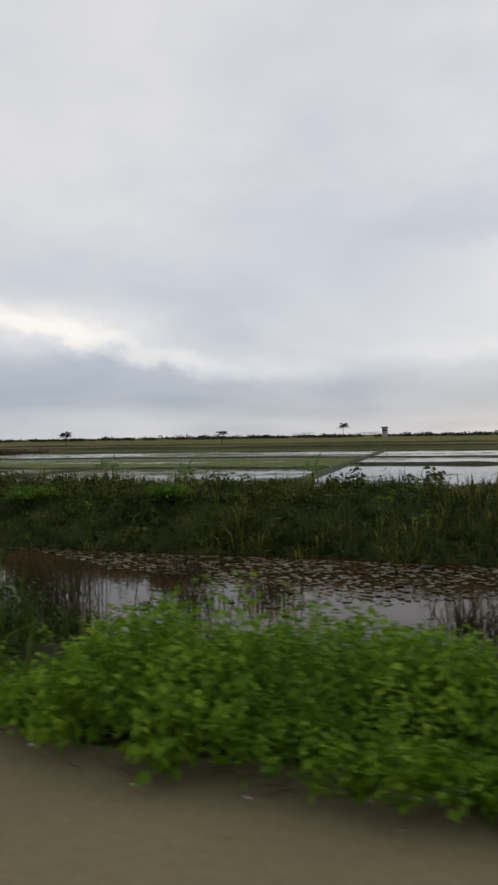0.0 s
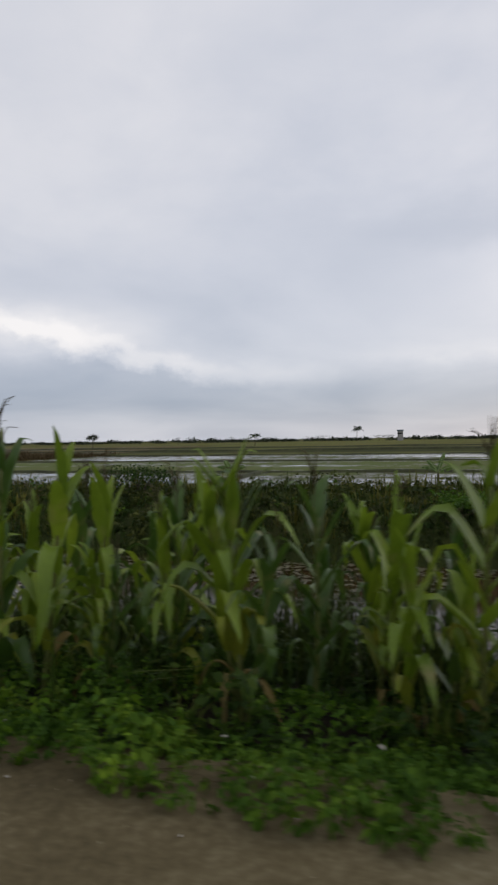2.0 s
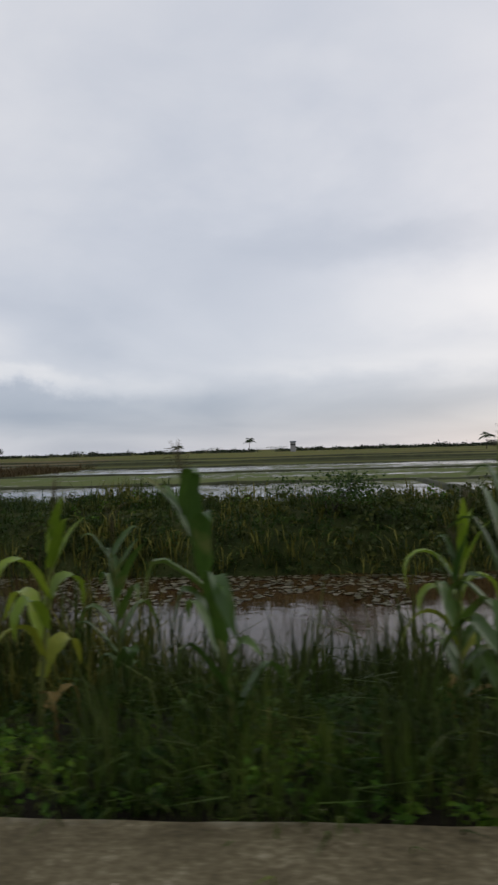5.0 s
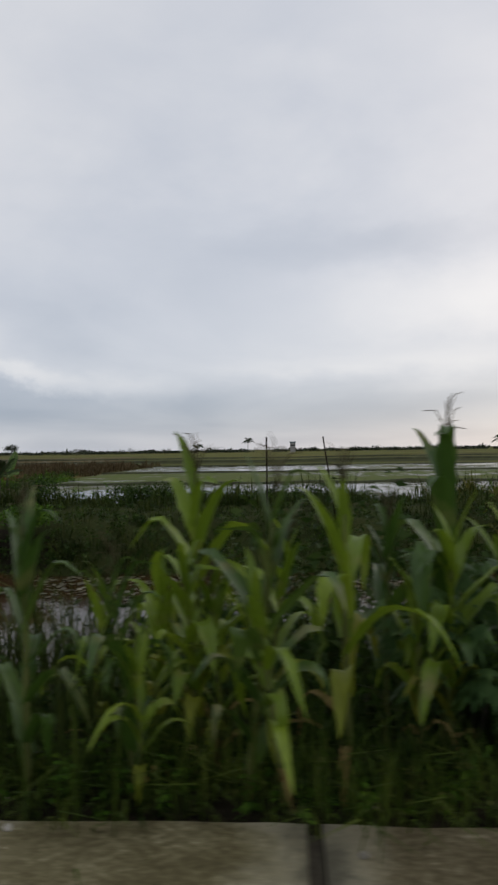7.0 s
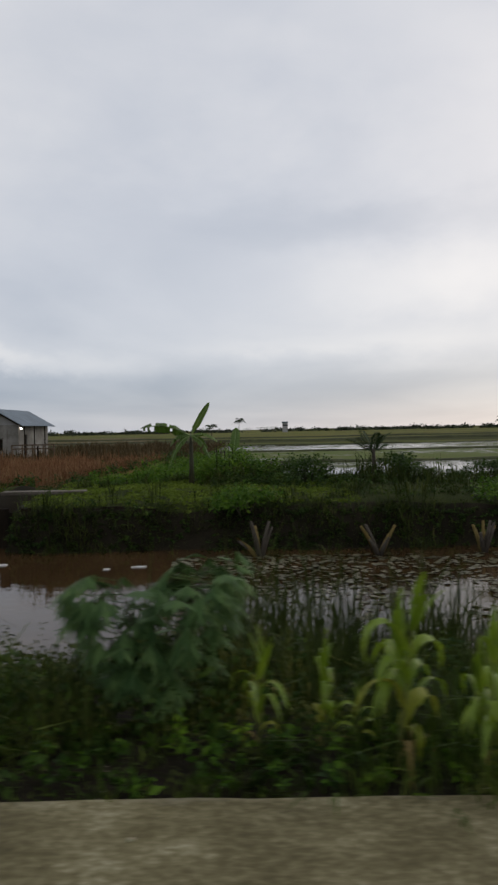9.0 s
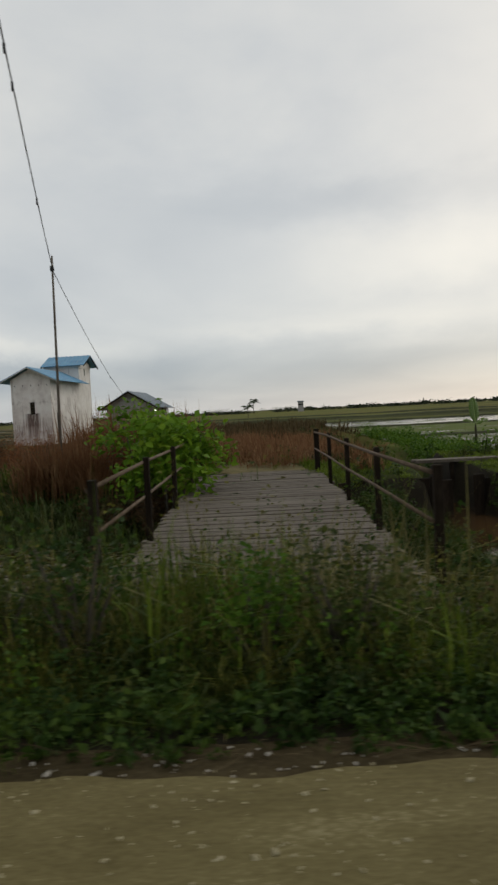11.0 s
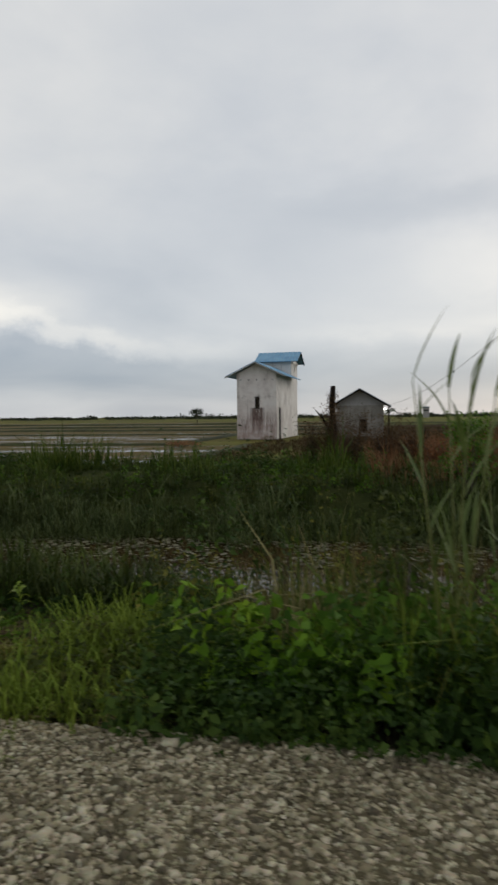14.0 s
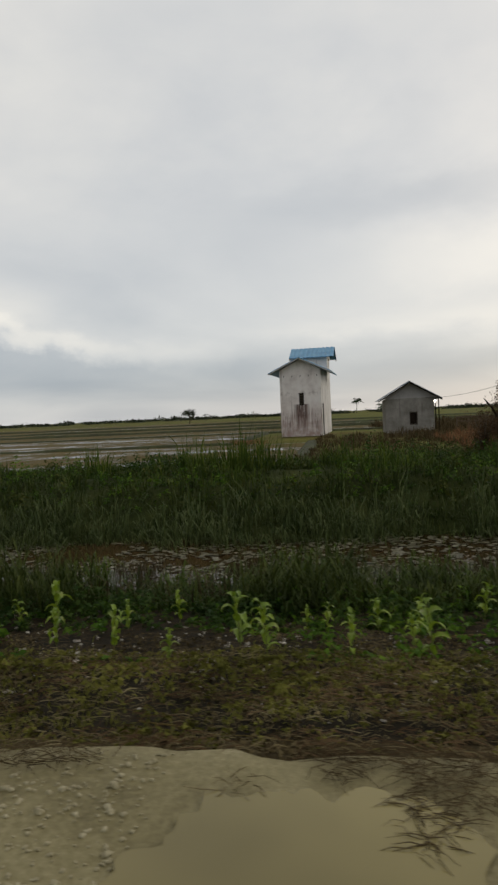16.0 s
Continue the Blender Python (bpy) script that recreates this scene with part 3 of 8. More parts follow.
slab(-23.9, 14.0, M["mud_track"], "mud_track", 2.70, 0.16, 0.0, 1)
JOINTS = [-23.9 - 4.715 * i for i in range(10)]
for k, (a, b_) in enumerate(zip(JOINTS, JOINTS[1:])):
    slab(b_ + 0.03, a - 0.03, M["concrete_damp" if k < 4 else "concrete"], "concrete_slab", 2.47, 0.018, 0.004 * (k % 2), 10 + k)
for k, (a, b_) in enumerate([(-66.335, -71.0), (-71.0, -76.92)]):
    slab(b_ + 0.01, a - 0.01, M["pebbly_concrete" if k else "sandy_concrete"], "concrete_slab", 2.49, 0.07, 0.003 * k, 30 + k)
for k, x in enumerate(JOINTS[:-1]):
    slab(x - 0.03, x + 0.03, M["tar"], "joint_filler", 2.42, 0.02, -0.010, 70 + k)
slab(-82.0, -76.905, M["gravel_bed"], "gravel_bed", 2.72, 0.08, -0.03, 50)
slab(-110.0, -82.0, M["sandy_mud"], "mud_track", 2.66, 0.12, -0.01, 60)


# ---------------------------------------------------------------- far woods and trees
# leaf colour greyed and lightened, so distance haze is painted into it
M["hazy_leaf"] = foliage("far_tree_leaves", (0.034, 0.043, 0.026), (0.055, 0.067, 0.040), (0.080, 0.092, 0.055), 0.9, through_light=0.1)
M["bark"] = surface("grey_brown_bark", [(0.3, (0.03, 0.024, 0.017)), (0.5, (0.07, 0.058, 0.042)), (0.7, (0.13, 0.11, 0.085))], 6, 40, 0.9, 0.6, (1, 1, 0.25))
M["palm_leaf"] = foliage("palm_fronds", (0.02, 0.035, 0.014), (0.035, 0.06, 0.02), (0.06, 0.085, 0.03), 0.6, through_light=0.15)


def leaf_cloud(rng, centres, spreads, n, size):
    """Many small folded leaves scattered round clump centres."""
    c = np.asarray(centres, dtype=float)
    pick = rng.integers(0, len(c), n)
    p = c[pick] + rng.normal(0, 1, (n, 3)) * np.asarray(spreads)[pick] * 0.5
    a = rng.uniform(0, 2 * np.pi, n)
    tilt = rng.uniform(-0.9, 0.9, n)
    d = np.stack([np.cos(a) * np.cos(tilt), np.sin(a) * np.cos(tilt), np.sin(tilt)], 1)
    up = rng.normal(0, 0.5, (n, 3)) + (0, 0, 1)
    s = np.cross(d, up)
    s /= np.linalg.norm(s, axis=1)[:, None]
    L = size * rng.uniform(0.6, 1.4, n)[:, None]
    nrm = np.cross(s, d)
    v = np.stack([p, p + d * L * 0.5 + s * L * 0.32 + nrm * L * 0.08, p + d * L, p + d * L * 0.5 - s * L * 0.32 + nrm * L * 0.08], 1).reshape(-1, 3)
    f = np.arange(n * 4).reshape(n, 4)
    return v, f


def crown_mesh(name, v, f, material, parent):
    me = mesh_np(name, v, [f])
    me.materials.append(material)
    ob = tagged(new(name, me), kind="stuff")
    ob.parent = parent
    return ob


def far_treeline():
    rng = np.random.default_rng(5)
    cs, sp = [], []
    for lo, hi, dist, h in ((-900, 900, 660, 1.9), (-500, 300, 540, 1.0)):
        x = lo
        while x < hi:
            x += rng.uniform(3, 14)
            if noise.noise((x * 0.01, dist, 0)) < -0.1 and rng.random() < 0.6:
                continue
            hh = h * rng.uniform(0.5, 1.5) * (1 + 0.6 * noise.noise((x * 0.02, 9.0, dist)))
            y = dist + rng.uniform(-30, 30)
            for j in range(3):
                cs.append((x + rng.normal(0, 3), y, -0.5 + hh * rng.uniform(0.2, 0.75)))
                sp.append((5.0, 3.0, hh * 0.6))
    v, f = leaf_cloud(rng, cs, sp, 26000, 2.0)
    v[:, 2] = np.maximum(v[:, 2], -0.8)
    stuff("far_woods", v, [f], M["hazy_leaf"], "dark distant tree line along the horizon", "woods")


far_treeline()


def broad_tree(x, y, height, crown_w, seed, label, trunk_frac=0.35, leaves=1400):
    rng = np.random.default_rng(seed)
    z0 = ground_z(x, y)
    t = thing("tree", pose(x, y, z0), label, "tree")
    bm = bmesh.new()
    top = height * 0.62
    tube(bm, [(0, 0, -0.1), (0.02 * height, 0, top * 0.5), (-0.01 * height, 0, top)], [height * 0.028, height * 0.02, height * 0.01])
    cs, sp = [], []
    for k in range(9):
        a = 2 * math.pi * k / 9 + rng.uniform(-0.3, 0.3)
        r = crown_w * 0.5 * rng.uniform(0.35, 0.85)
        e = (r * math.cos(a), r * math.sin(a), height * rng.uniform(trunk_frac + 0.2, 0.9))
        tube(bm, [(0, 0, top * rng.uniform(0.6, 0.95)), (e[0] * 0.5, e[1] * 0.5, e[2] * 0.9), e], [height * 0.01, height * 0.007, height * 0.003], 5)
        cs.append(e)
        sp.append((crown_w * 0.22, crown_w * 0.22, height * 0.13))
    part("trunk", bm, M["bark"], t)
    v, f = leaf_cloud(rng, cs, sp, leaves, height * 0.06)
    crown_mesh("crown", v, f, M["hazy_leaf"], t)
    return t


def frond(bm, base, direction, length, droop, width, leaflets=14, cut=0.9):
    """A palm frond: a bowed rib with hanging leaflets on both sides."""
    base, d = Vector(base), Vector(direction).normalized()
    flat = Vector((d.x, d.y, 0)).normalized() if abs(d.x) + abs(d.y) > 1e-3 else Vector((1, 0, 0))
    side = Vector((-flat.y, flat.x, 0))
    pts = [base + d * (length * s) - Vector((0, 0, droop * length * s * s)) for s in (i / 8 for i in range(9))]
    tube(bm, pts, [length * 0.012 * (1 - 0.85 * i / 8) + 0.002 for i in range(9)], 4, False)
    for k in range(leaflets):
        s = 0.15 + 0.85 * k / (leaflets - 1)
        i = min(7, int(s * 8))
        p = pts[i].lerp(pts[i + 1], s * 8 - i)
        along = (pts[i + 1] - pts[i]).normalized()
        L = width * (1.0 - 0.55 * abs(s - 0.4) / 0.6)
        for q in (-1, 1):
            tip = p + (side * q * 0.75 + along * 0.6).normalized() * L - Vector((0, 0, L * 0.45))
            mid = p.lerp(tip, 0.5) + Vector((0, 0, L * 0.12))
            w = along * (L * 0.11)
            a, b, c, e = bm.verts.new(p), bm.verts.new(mid + w), bm.verts.new(tip), bm.verts.new(mid - w)
            bm.faces.new((a, b, c, e))


def coconut_palm(x, y, height, frond_len, seed, label, fronds=13, lean=0.04):
    rng = random.Random(seed)
    t = thing("coconut_palm", pose(x, y, ground_z(x, y)), label, "palm tree")
    top = Vector((lean * height, 0, height))
    bm = bmesh.new()
    tube(bm, [(0, 0, -0.1), (lean * height * 0.3, 0, height * 0.5), top], [height * 0.022 + 0.05, height * 0.016 + 0.03, height * 0.014 + 0.03])
    part("trunk", bm, M["bark"], t)
    for k in range(fronds):
        a = 2 * math.pi * k / fronds + rng.uniform(-0.2, 0.2)
        e = rng.uniform(-0.1, 1.1)
        bm = bmesh.new()
        frond(bm, top, (math.cos(a) * math.cos(e), math.sin(a) * math.cos(e), math.sin(e)), frond_len * rng.uniform(0.8, 1.1), rng.uniform(0.35, 0.7), frond_len * 0.42, 15)
        part("frond", bm, M["palm_leaf"], t)
    return t


broad_tree(-131.1, 206, 5.0, 4.2, 3, "dark round lone tree on the plain beside a bund", 0.4)
coconut_palm(-68.6, 461, 9.2, 4.6, 5, "tall lone coconut palm on the horizon", 15)
coconut_palm(-69.8, 201.5, 3.2, 2.5, 6, "short bushy coconut palm among low scrub", 11)
coconut_palm(36.5, 243.8, 5.2, 3.0, 7, "coconut palm at the edge of a dark grove", 13)
for i, (x, y, h, w) in enumerate([(44, 250, 4.6, 9), (54, 255, 4.4, 11), (66, 252, 4.8, 12), (80, 258, 5.0, 13), (96, 262, 4.7, 14), (112, 260, 5.0, 14)]):
    broad_tree(x, y, h, w, 30 + i, "dark dense tree in a far grove", 0.05, 1700)
for i, (x, y, h, w) in enumerate([(-88, 430, 4.5, 12), (-96, 440, 4.2, 9), (-52, 450, 4.2, 10), (-62, 452, 3.6, 8), (-44, 436, 4.0, 9), (-150, 330, 3.8, 4), (-166, 340, 3.4, 4), (-128, 360, 4.2, 5), (-113, 380, 4.0, 6), (-178, 420, 4.5, 6), (-240, 400, 4.0, 8)]):
    broad_tree(x, y, h, w, 60 + i, "low dark tree far out on the plain", 0.15, 600)


# ---------------------------------------------------------------- buildings
def wall_material(name, stops, streak_amount, streak_colour):
    """Painted masonry with dark rain streaks."""
    m, nt, b = nodes_of(name)
    big = noise_node(nt, 0.8, 6.0, 0.65)
    r = ramp_node(nt, stops)
    nt.links.new(big.outputs["Fac"], r.inputs["Fac"])
    streak = noise_node(nt, 1.0, 5.0, 0.6, (3.2, 3.2, 0.28))
    mask = nt.nodes.new("ShaderNodeMapRange")
    mask.inputs["From Min"].default_value, mask.inputs["From Max"].default_value = 0.58, 0.78
    mask.inputs["To Max"].default_value = streak_amount
    nt.links.new(streak.outputs["Fac"], mask.inputs["Value"])
    nt.links.new(mixed(nt, "MIX", mask.outputs[0], r.outputs[0], streak_colour), b.inputs["Base Color"])
    b.inputs["Roughness"].default_value, b.inputs["Specular IOR Level"].default_value = 0.85, 0.2
    fine = noise_node(nt, 30.0, 4.0)
    bump_to(nt, b, fine.outputs["Fac"], 0.3, 0.01)
    return m


M["white_wall"] = wall_material("stained_white_render", [(0.3, (0.50, 0.455, 0.42)), (0.5, (0.70, 0.655, 0.61)), (0.7, (0.80, 0.765, 0.73))], 0.8, (0.16, 0.10, 0.075))
M["grey_wall"] = wall_material("bare_grey_render", [(0.3, (0.13, 0.118, 0.10)), (0.5, (0.225, 0.208, 0.182)), (0.7, (0.32, 0.30, 0.27))], 0.75, (0.075, 0.06, 0.05))
M["gable_grey"] = wall_material("pale_grey_gable", [(0.3, (0.26, 0.25, 0.24)), (0.5, (0.33, 0.315, 0.30)), (0.7, (0.38, 0.365, 0.35))], 0.4, (0.10, 0.08, 0.07))
M["blue_roof"] = surface("faded_blue_metal_sheet", [(0.3, (0.06, 0.17, 0.30)), (0.5, (0.105, 0.27, 0.42)), (0.7, (0.16, 0.34, 0.48))], 0.9, 14, 0.45, 0.1, spec=0.4)
M["zinc_roof"] = surface("weathered_zinc_sheet", [(0.3, (0.05, 0.065, 0.08)), (0.5, (0.11, 0.14, 0.165)), (0.7, (0.20, 0.24, 0.27))], 1.1, 14, 0.5, 0.1, spec=0.4)
M["dark_wood"] = surface("dark_old_timber", [(0.3, (0.006, 0.0045, 0.003)), (0.5, (0.016, 0.011, 0.007)), (0.7, (0.040, 0.029, 0.019))], 3, 30, 0.9, 0.5, (1, 1, 0.2), spec=0.1)
M["grey_wood"] = surface("weathered_grey_planks", [(0.3, (0.045, 0.034, 0.024)), (0.5, (0.105, 0.085, 0.064)), (0.72, (0.21, 0.18, 0.145))], 1.6, 24, 0.85, 0.5, (0.3, 2.5, 1))
M["rail_wood"] = surface("brown_rail_timber", [(0.3, (0.045, 0.028, 0.017)), (0.5, (0.10, 0.067, 0.042)), (0.72, (0.19, 0.145, 0.10))], 3, 30, 0.85, 0.5, (1, 0.2, 1))
M["opening"] = surface("dark_interior", [(0.3, (0.006, 0.005, 0.005)), (0.7, (0.02, 0.017, 0.015))], 2, 10, 0.9, 0.0)
M["fascia"] = surface("pale_fascia_board", [(0.3, (0.33, 0.32, 0.31)), (0.7, (0.55, 0.53, 0.50))], 2, 20, 0.8, 0.2)
M["lamp_glass"] = nodes_of("lit_bulb")[0]
M["lamp_glass"].node_tree.nodes["Principled BSDF"].inputs["Emission Color"].default_value = (1.0, 0.95, 0.85, 1)
M["lamp_glass"].node_tree.nodes["Principled BSDF"].inputs["Emission Strength"].default_value = 6.0


def wall_with_hole(bm, x0, x1, z0, z1, y0, y1, hole):
    """A wall in the x-z plane, y0..y1 thick, with one opening hx0, hx1, hz0, hz1 going through."""
    hx0, hx1, hz0, hz1 = hole
    box(bm, x0, y0, z0, hx0, y1, z1)
    box(bm, hx1, y0, z0, x1, y1, z1)
    if hz0 > z0:
        box(bm, hx0, y0, z0, hx1, y1, hz0)
    if hz1 < z1:
        box(bm, hx0, y0, hz1, hx1, y1, z1)


def prism(bm, pts, y0, y1):
    """A polygon in x-z pushed from y0 to y1."""
    a = [bm.verts.new((x, y0, z)) for x, z in pts]
    b = [bm.verts.new((x, y1, z)) for x, z in pts]
    bm.faces.new(a)
    bm.faces.new(b[::-1])
    n = len(pts)
    for i in range(n):
        bm.faces.new((a[(i + 1) % n], a[i], b[i], b[(i + 1) % n]))


def roof_side(bm, ridge, eave, y0, y1, ribs, thick=0.04, rib=0.03):
    """One slope of corrugated sheet from the ridge (x, z) to the eave (x, z); the ribs run down the slope."""
    (rx, rz), (ex, ez) = ridge, eave
    n = ribs * 4
    top, low = [], []
    nx, nz = -(ez - rz), (ex - rx)
    l = math.hypot(nx, nz)
    nx, nz = nx / l, nz / l
    if nz < 0:
        nx, nz = -nx, -nz
    for i in range(n + 1):
        y = y0 + (y1 - y0) * i / n
        h = thick + (rib if i % 4 in (1, 2) else 0.0)
        top.append((bm.verts.new((rx + nx * h, y, rz + nz * h)), bm.verts.new((ex + nx * h, y, ez + nz * h))))
        low.append((bm.verts.new((rx, y, rz)), bm.verts.new((ex, y, ez))))
    for (a, b), (c, d) in zip(top, top[1:]):
        bm.faces.new((a, b, d, c))
    for (a, b), (c, d) in zip(low, low[1:]):
        bm.faces.new((c, d, b, a))
    for i in range(n):
        bm.faces.new((low[i][1], top[i][1], top[i + 1][1], low[i + 1][1]))
    for i in (0, n):
        bm.faces.new((low[i][0], low[i][1], top[i][1], top[i][0]))


def window_stain(m, x0, x1, z0, z1):
    """Rusty water marks running down from a window, and splashed mud at the foot."""
    nt = m.node_tree
    b = nt.nodes["Principled BSDF"]
    old = b.inputs["Base Color"].links[0].from_socket
    tc = nt.nodes.new("ShaderNodeTexCoord")
    sep = nt.nodes.new("ShaderNodeSeparateXYZ")
    nt.links.new(tc.outputs["Object"], sep.inputs[0])
    runs = noise_node(nt, 1.0, 4.0, 0.6, (9.0, 9.0, 0.5))
    blot = noise_node(nt, 2.2, 5.0, 0.6)

    def span(v, a, c, to=1.0):
        k = nt.nodes.new("ShaderNodeMapRange")
        k.inputs["From Min"].default_value, k.inputs["From Max"].default_value, k.inputs["To Max"].default_value = a, c, to
        nt.links.new(v, k.inputs["Value"])
        return k.outputs[0]

    def mul(a, c):
        q = nt.nodes.new("ShaderNodeMath")
        q.operation = "MULTIPLY"
        nt.links.new(a, q.inputs[0])
        nt.links.new(c, q.inputs[1])
        return q.outputs[0]

    X, Z = sep.outputs[0], sep.outputs[2]
    wet = mul(mul(span(X, x0 - 0.25, x0 + 0.1), span(X, x1 + 0.25, x1 - 0.1)), mul(span(Z, z0, z0 + 1.6), span(Z, z1 + 0.02, z1 - 0.02)))
    col = mixed(nt, "MIX", mul(wet, span(runs.outputs["Fac"], 0.30, 0.5, 1.0)), old, (0.055, 0.032, 0.028))
    foot = mul(span(Z, 3.6, 0.3), span(blot.outputs["Fac"], 0.25, 0.6, 0.95))
    col = mixed(nt, "MIX", foot, col, (0.35, 0.245, 0.215))
    drips = mul(mul(span(Z, 2.5, 1.9), span(Z, 0.2, 1.2)), span(runs.outputs["Fac"], 0.50, 0.62, 0.75))
    col = mixed(nt, "MIX", drips, col, (0.13, 0.075, 0.062))
    head = mul(mul(span(Z, z1 + 0.7, z1 + 0.9), span(Z, z1 + 1.5, z1 + 1.1)), span(blot.outputs["Fac"], 0.5, 0.66, 0.55))
    nt.links.new(mixed(nt, "MIX", head, col, (0.28, 0.23, 0.20)), b.inputs["Base Color"])


M["stained_front"] = wall_material("stained_white_front", [(0.3, (0.52, 0.46, 0.43)), (0.5, (0.72, 0.66, 0.62)), (0.7, (0.80, 0.765, 0.73))], 0.8, (0.16, 0.10, 0.075))
window_stain(M["stained_front"], -0.45, 0.55, 0.2, 2.9)


def white_house():
    """A tall narrow swiftlet house with a raised cross-gabled loft at its back."""
    h = thing("tall_house", pose(-87.75, 58.6, -0.75, 0, 0, -4), "tall narrow white rendered house with blue metal roofs, rain stained", "house")
    W, D, E, R = 1.85, 11.4, 6.0, 7.05
    bm = bmesh.new()
    wall_with_hole(bm, -W, W, 0, E, 0, 0.2, (-0.15, 0.29, 2.8, 3.85))
    part("front_wall", bm, M["stained_front"], h)
    bm = bmesh.new()
    prism(bm, [(-W, E), (W, E), (0, R - 0.10)], 0, 0.2)
    part("gable", bm, M["white_wall"], h)
    for s in (-1, 1):
        bm = bmesh.new()
        box(bm, min(s * W, s * (W - 0.2)), 0.2, 0, max(s * W, s * (W - 0.2)), D - 0.2, E)
        part("side_wall", bm, M["white_wall"], h)
    bm = bmesh.new()
    box(bm, -W, D - 0.2, 0, W, D, E)
    part("back_wall", bm, M["white_wall"], h)
    bm = bmesh.new()
    box(bm, -0.14, 0.06, 2.81, 0.28, 0.10, 3.84)
    box(bm, -0.17, -0.03, 3.85, 0.31, 0.02, 3.91)
    win = part("window", bm, M["dark_wood"], h, "dark open ventilation slot with a board lintel")
    for i in range(4):
        bm = bmesh.new()
        box(bm, -0.13, 0.02, 2.95 + 0.24 * i, 0.27, 0.055, 3.01 + 0.24 * i)
        part("louvre", bm, M["bark"], win)
    for s in (-1, 1):
        bm = bmesh.new()
        roof_side(bm, (0, R), (s * (W + 0.95), E - 0.28), -0.6, D - 3.4, 16)
        part("roof", bm, M["blue_roof"], h, "blue corrugated metal roof slope")
        bm = bmesh.new()
        prism(bm, [(0, R - 0.02), (s * (W + 0.95), E - 0.30), (s * (W + 0.95), E - 0.39), (0, R - 0.11)] if s > 0 else [(0, R - 0.11), (s * (W + 0.95), E - 0.39), (s * (W + 0.95), E - 0.30), (0, R - 0.02)], -0.64, -0.6)
        part("bargeboard", bm, M["fascia"], h, "pale painted bargeboard")
    # raised loft at the back, ridge across the house
    bm = bmesh.new()
    y0, y1, zt = D - 3.6, D, 7.7
    box(bm, -W, y0, E + 0.004, W, y0 + 0.18, zt)
    box(bm, -W, y1 - 0.18, E + 0.004, W, y1, zt)
    box(bm, -W, y0 + 0.18, E + 0.004, -W + 0.18, y1 - 0.18, zt)
    part("loft_wall", bm, M["white_wall"], h)
    bm = bmesh.new()
    q = bmesh.new()
    wall_with_hole(q, y0 + 0.18, y1 - 0.18, E + 0.004, zt + 0.35, -0.09, 0.09, ((y0 + y1) / 2 - 0.25, (y0 + y1) / 2 + 0.2, 6.7, 7.45))
    bmesh.ops.transform(q, matrix=pose(W - 0.09, 0, 0) @ Matrix(((0, 1, 0, 0), (1, 0, 0, 0), (0, 0, 1, 0), (0, 0, 0, 1))), verts=q.verts)
    bmesh.ops.recalc_face_normals(q, faces=q.faces)
    part("loft_wall", q, M["white_wall"], h)
    bm.free()
    ym = (y0 + y1) / 2
    swap = Matrix(((0, 1, 0, 0), (1, 0, 0, 0), (0, 0, 1, 0), (0, 0, 0, 1)))
    for s in (-1, 1):
        bm = bmesh.new()
        roof_side(bm, (ym, 8.75), (ym + s * 2.35, 7.62), -W - 0.05, W + 0.74, 10)
        bmesh.ops.transform(bm, matrix=swap, verts=bm.verts)
        bmesh.ops.recalc_face_normals(bm, faces=bm.faces)
        part("loft_roof", bm, M["blue_roof"], h, "blue corrugated loft roof slope")
    for sx in (-1, 1):
        bm = bmesh.new()
        prism(bm, [(ym - 1.8, zt - 0.2), (ym + 1.8, zt - 0.2), (ym, 8.68)], sx * W - 0.09, sx * W + 0.09)
        bmesh.ops.transform(bm, matrix=swap, verts=bm.verts)
        bmesh.ops.recalc_face_normals(bm, faces=bm.faces)
        part("loft_gable", bm, M["white_wall"], h)
        bm = bmesh.new()
        for s in (-1, 1):
            prism(bm, [(ym, 8.74), (ym + s * 2.35, 7.61), (ym + s * 2.35, 7.46), (ym, 8.59)], sx * W + (0.66 if sx > 0 else -0.04), sx * W + (0.72 if sx > 0 else 0.02))
        bmesh.ops.transform(bm, matrix=swap, verts=bm.verts)
        bmesh.ops.recalc_face_normals(bm, faces=bm.faces)
        part("bargeboard", bm, M["dark_wood"], h)
    # door slot low in the long wall
    bm = bmesh.new()
    box(bm, W - 0.02, 1.2, 0.0, W + 0.03, 1.9, 2.9)
    door = part("door", bm, M["dark_wood"], h, "tall dark timber door")
    bm = bmesh.new()
    box(bm, W + 0.034, 1.74, 1.0, W + 0.07, 1.80, 1.16, 0.006)
    part("handle", bm, M["fascia"], door)
    for i in range(5):
        bm = bmesh.new()
        box(bm, -1.5 + i * 0.75, -0.03, E - 0.62, -1.44 + i * 0.75, 0.01, E - 0.5)
        part("vent_pipe", bm, M["dark_wood"], h, "small dark vent hole")
    return h


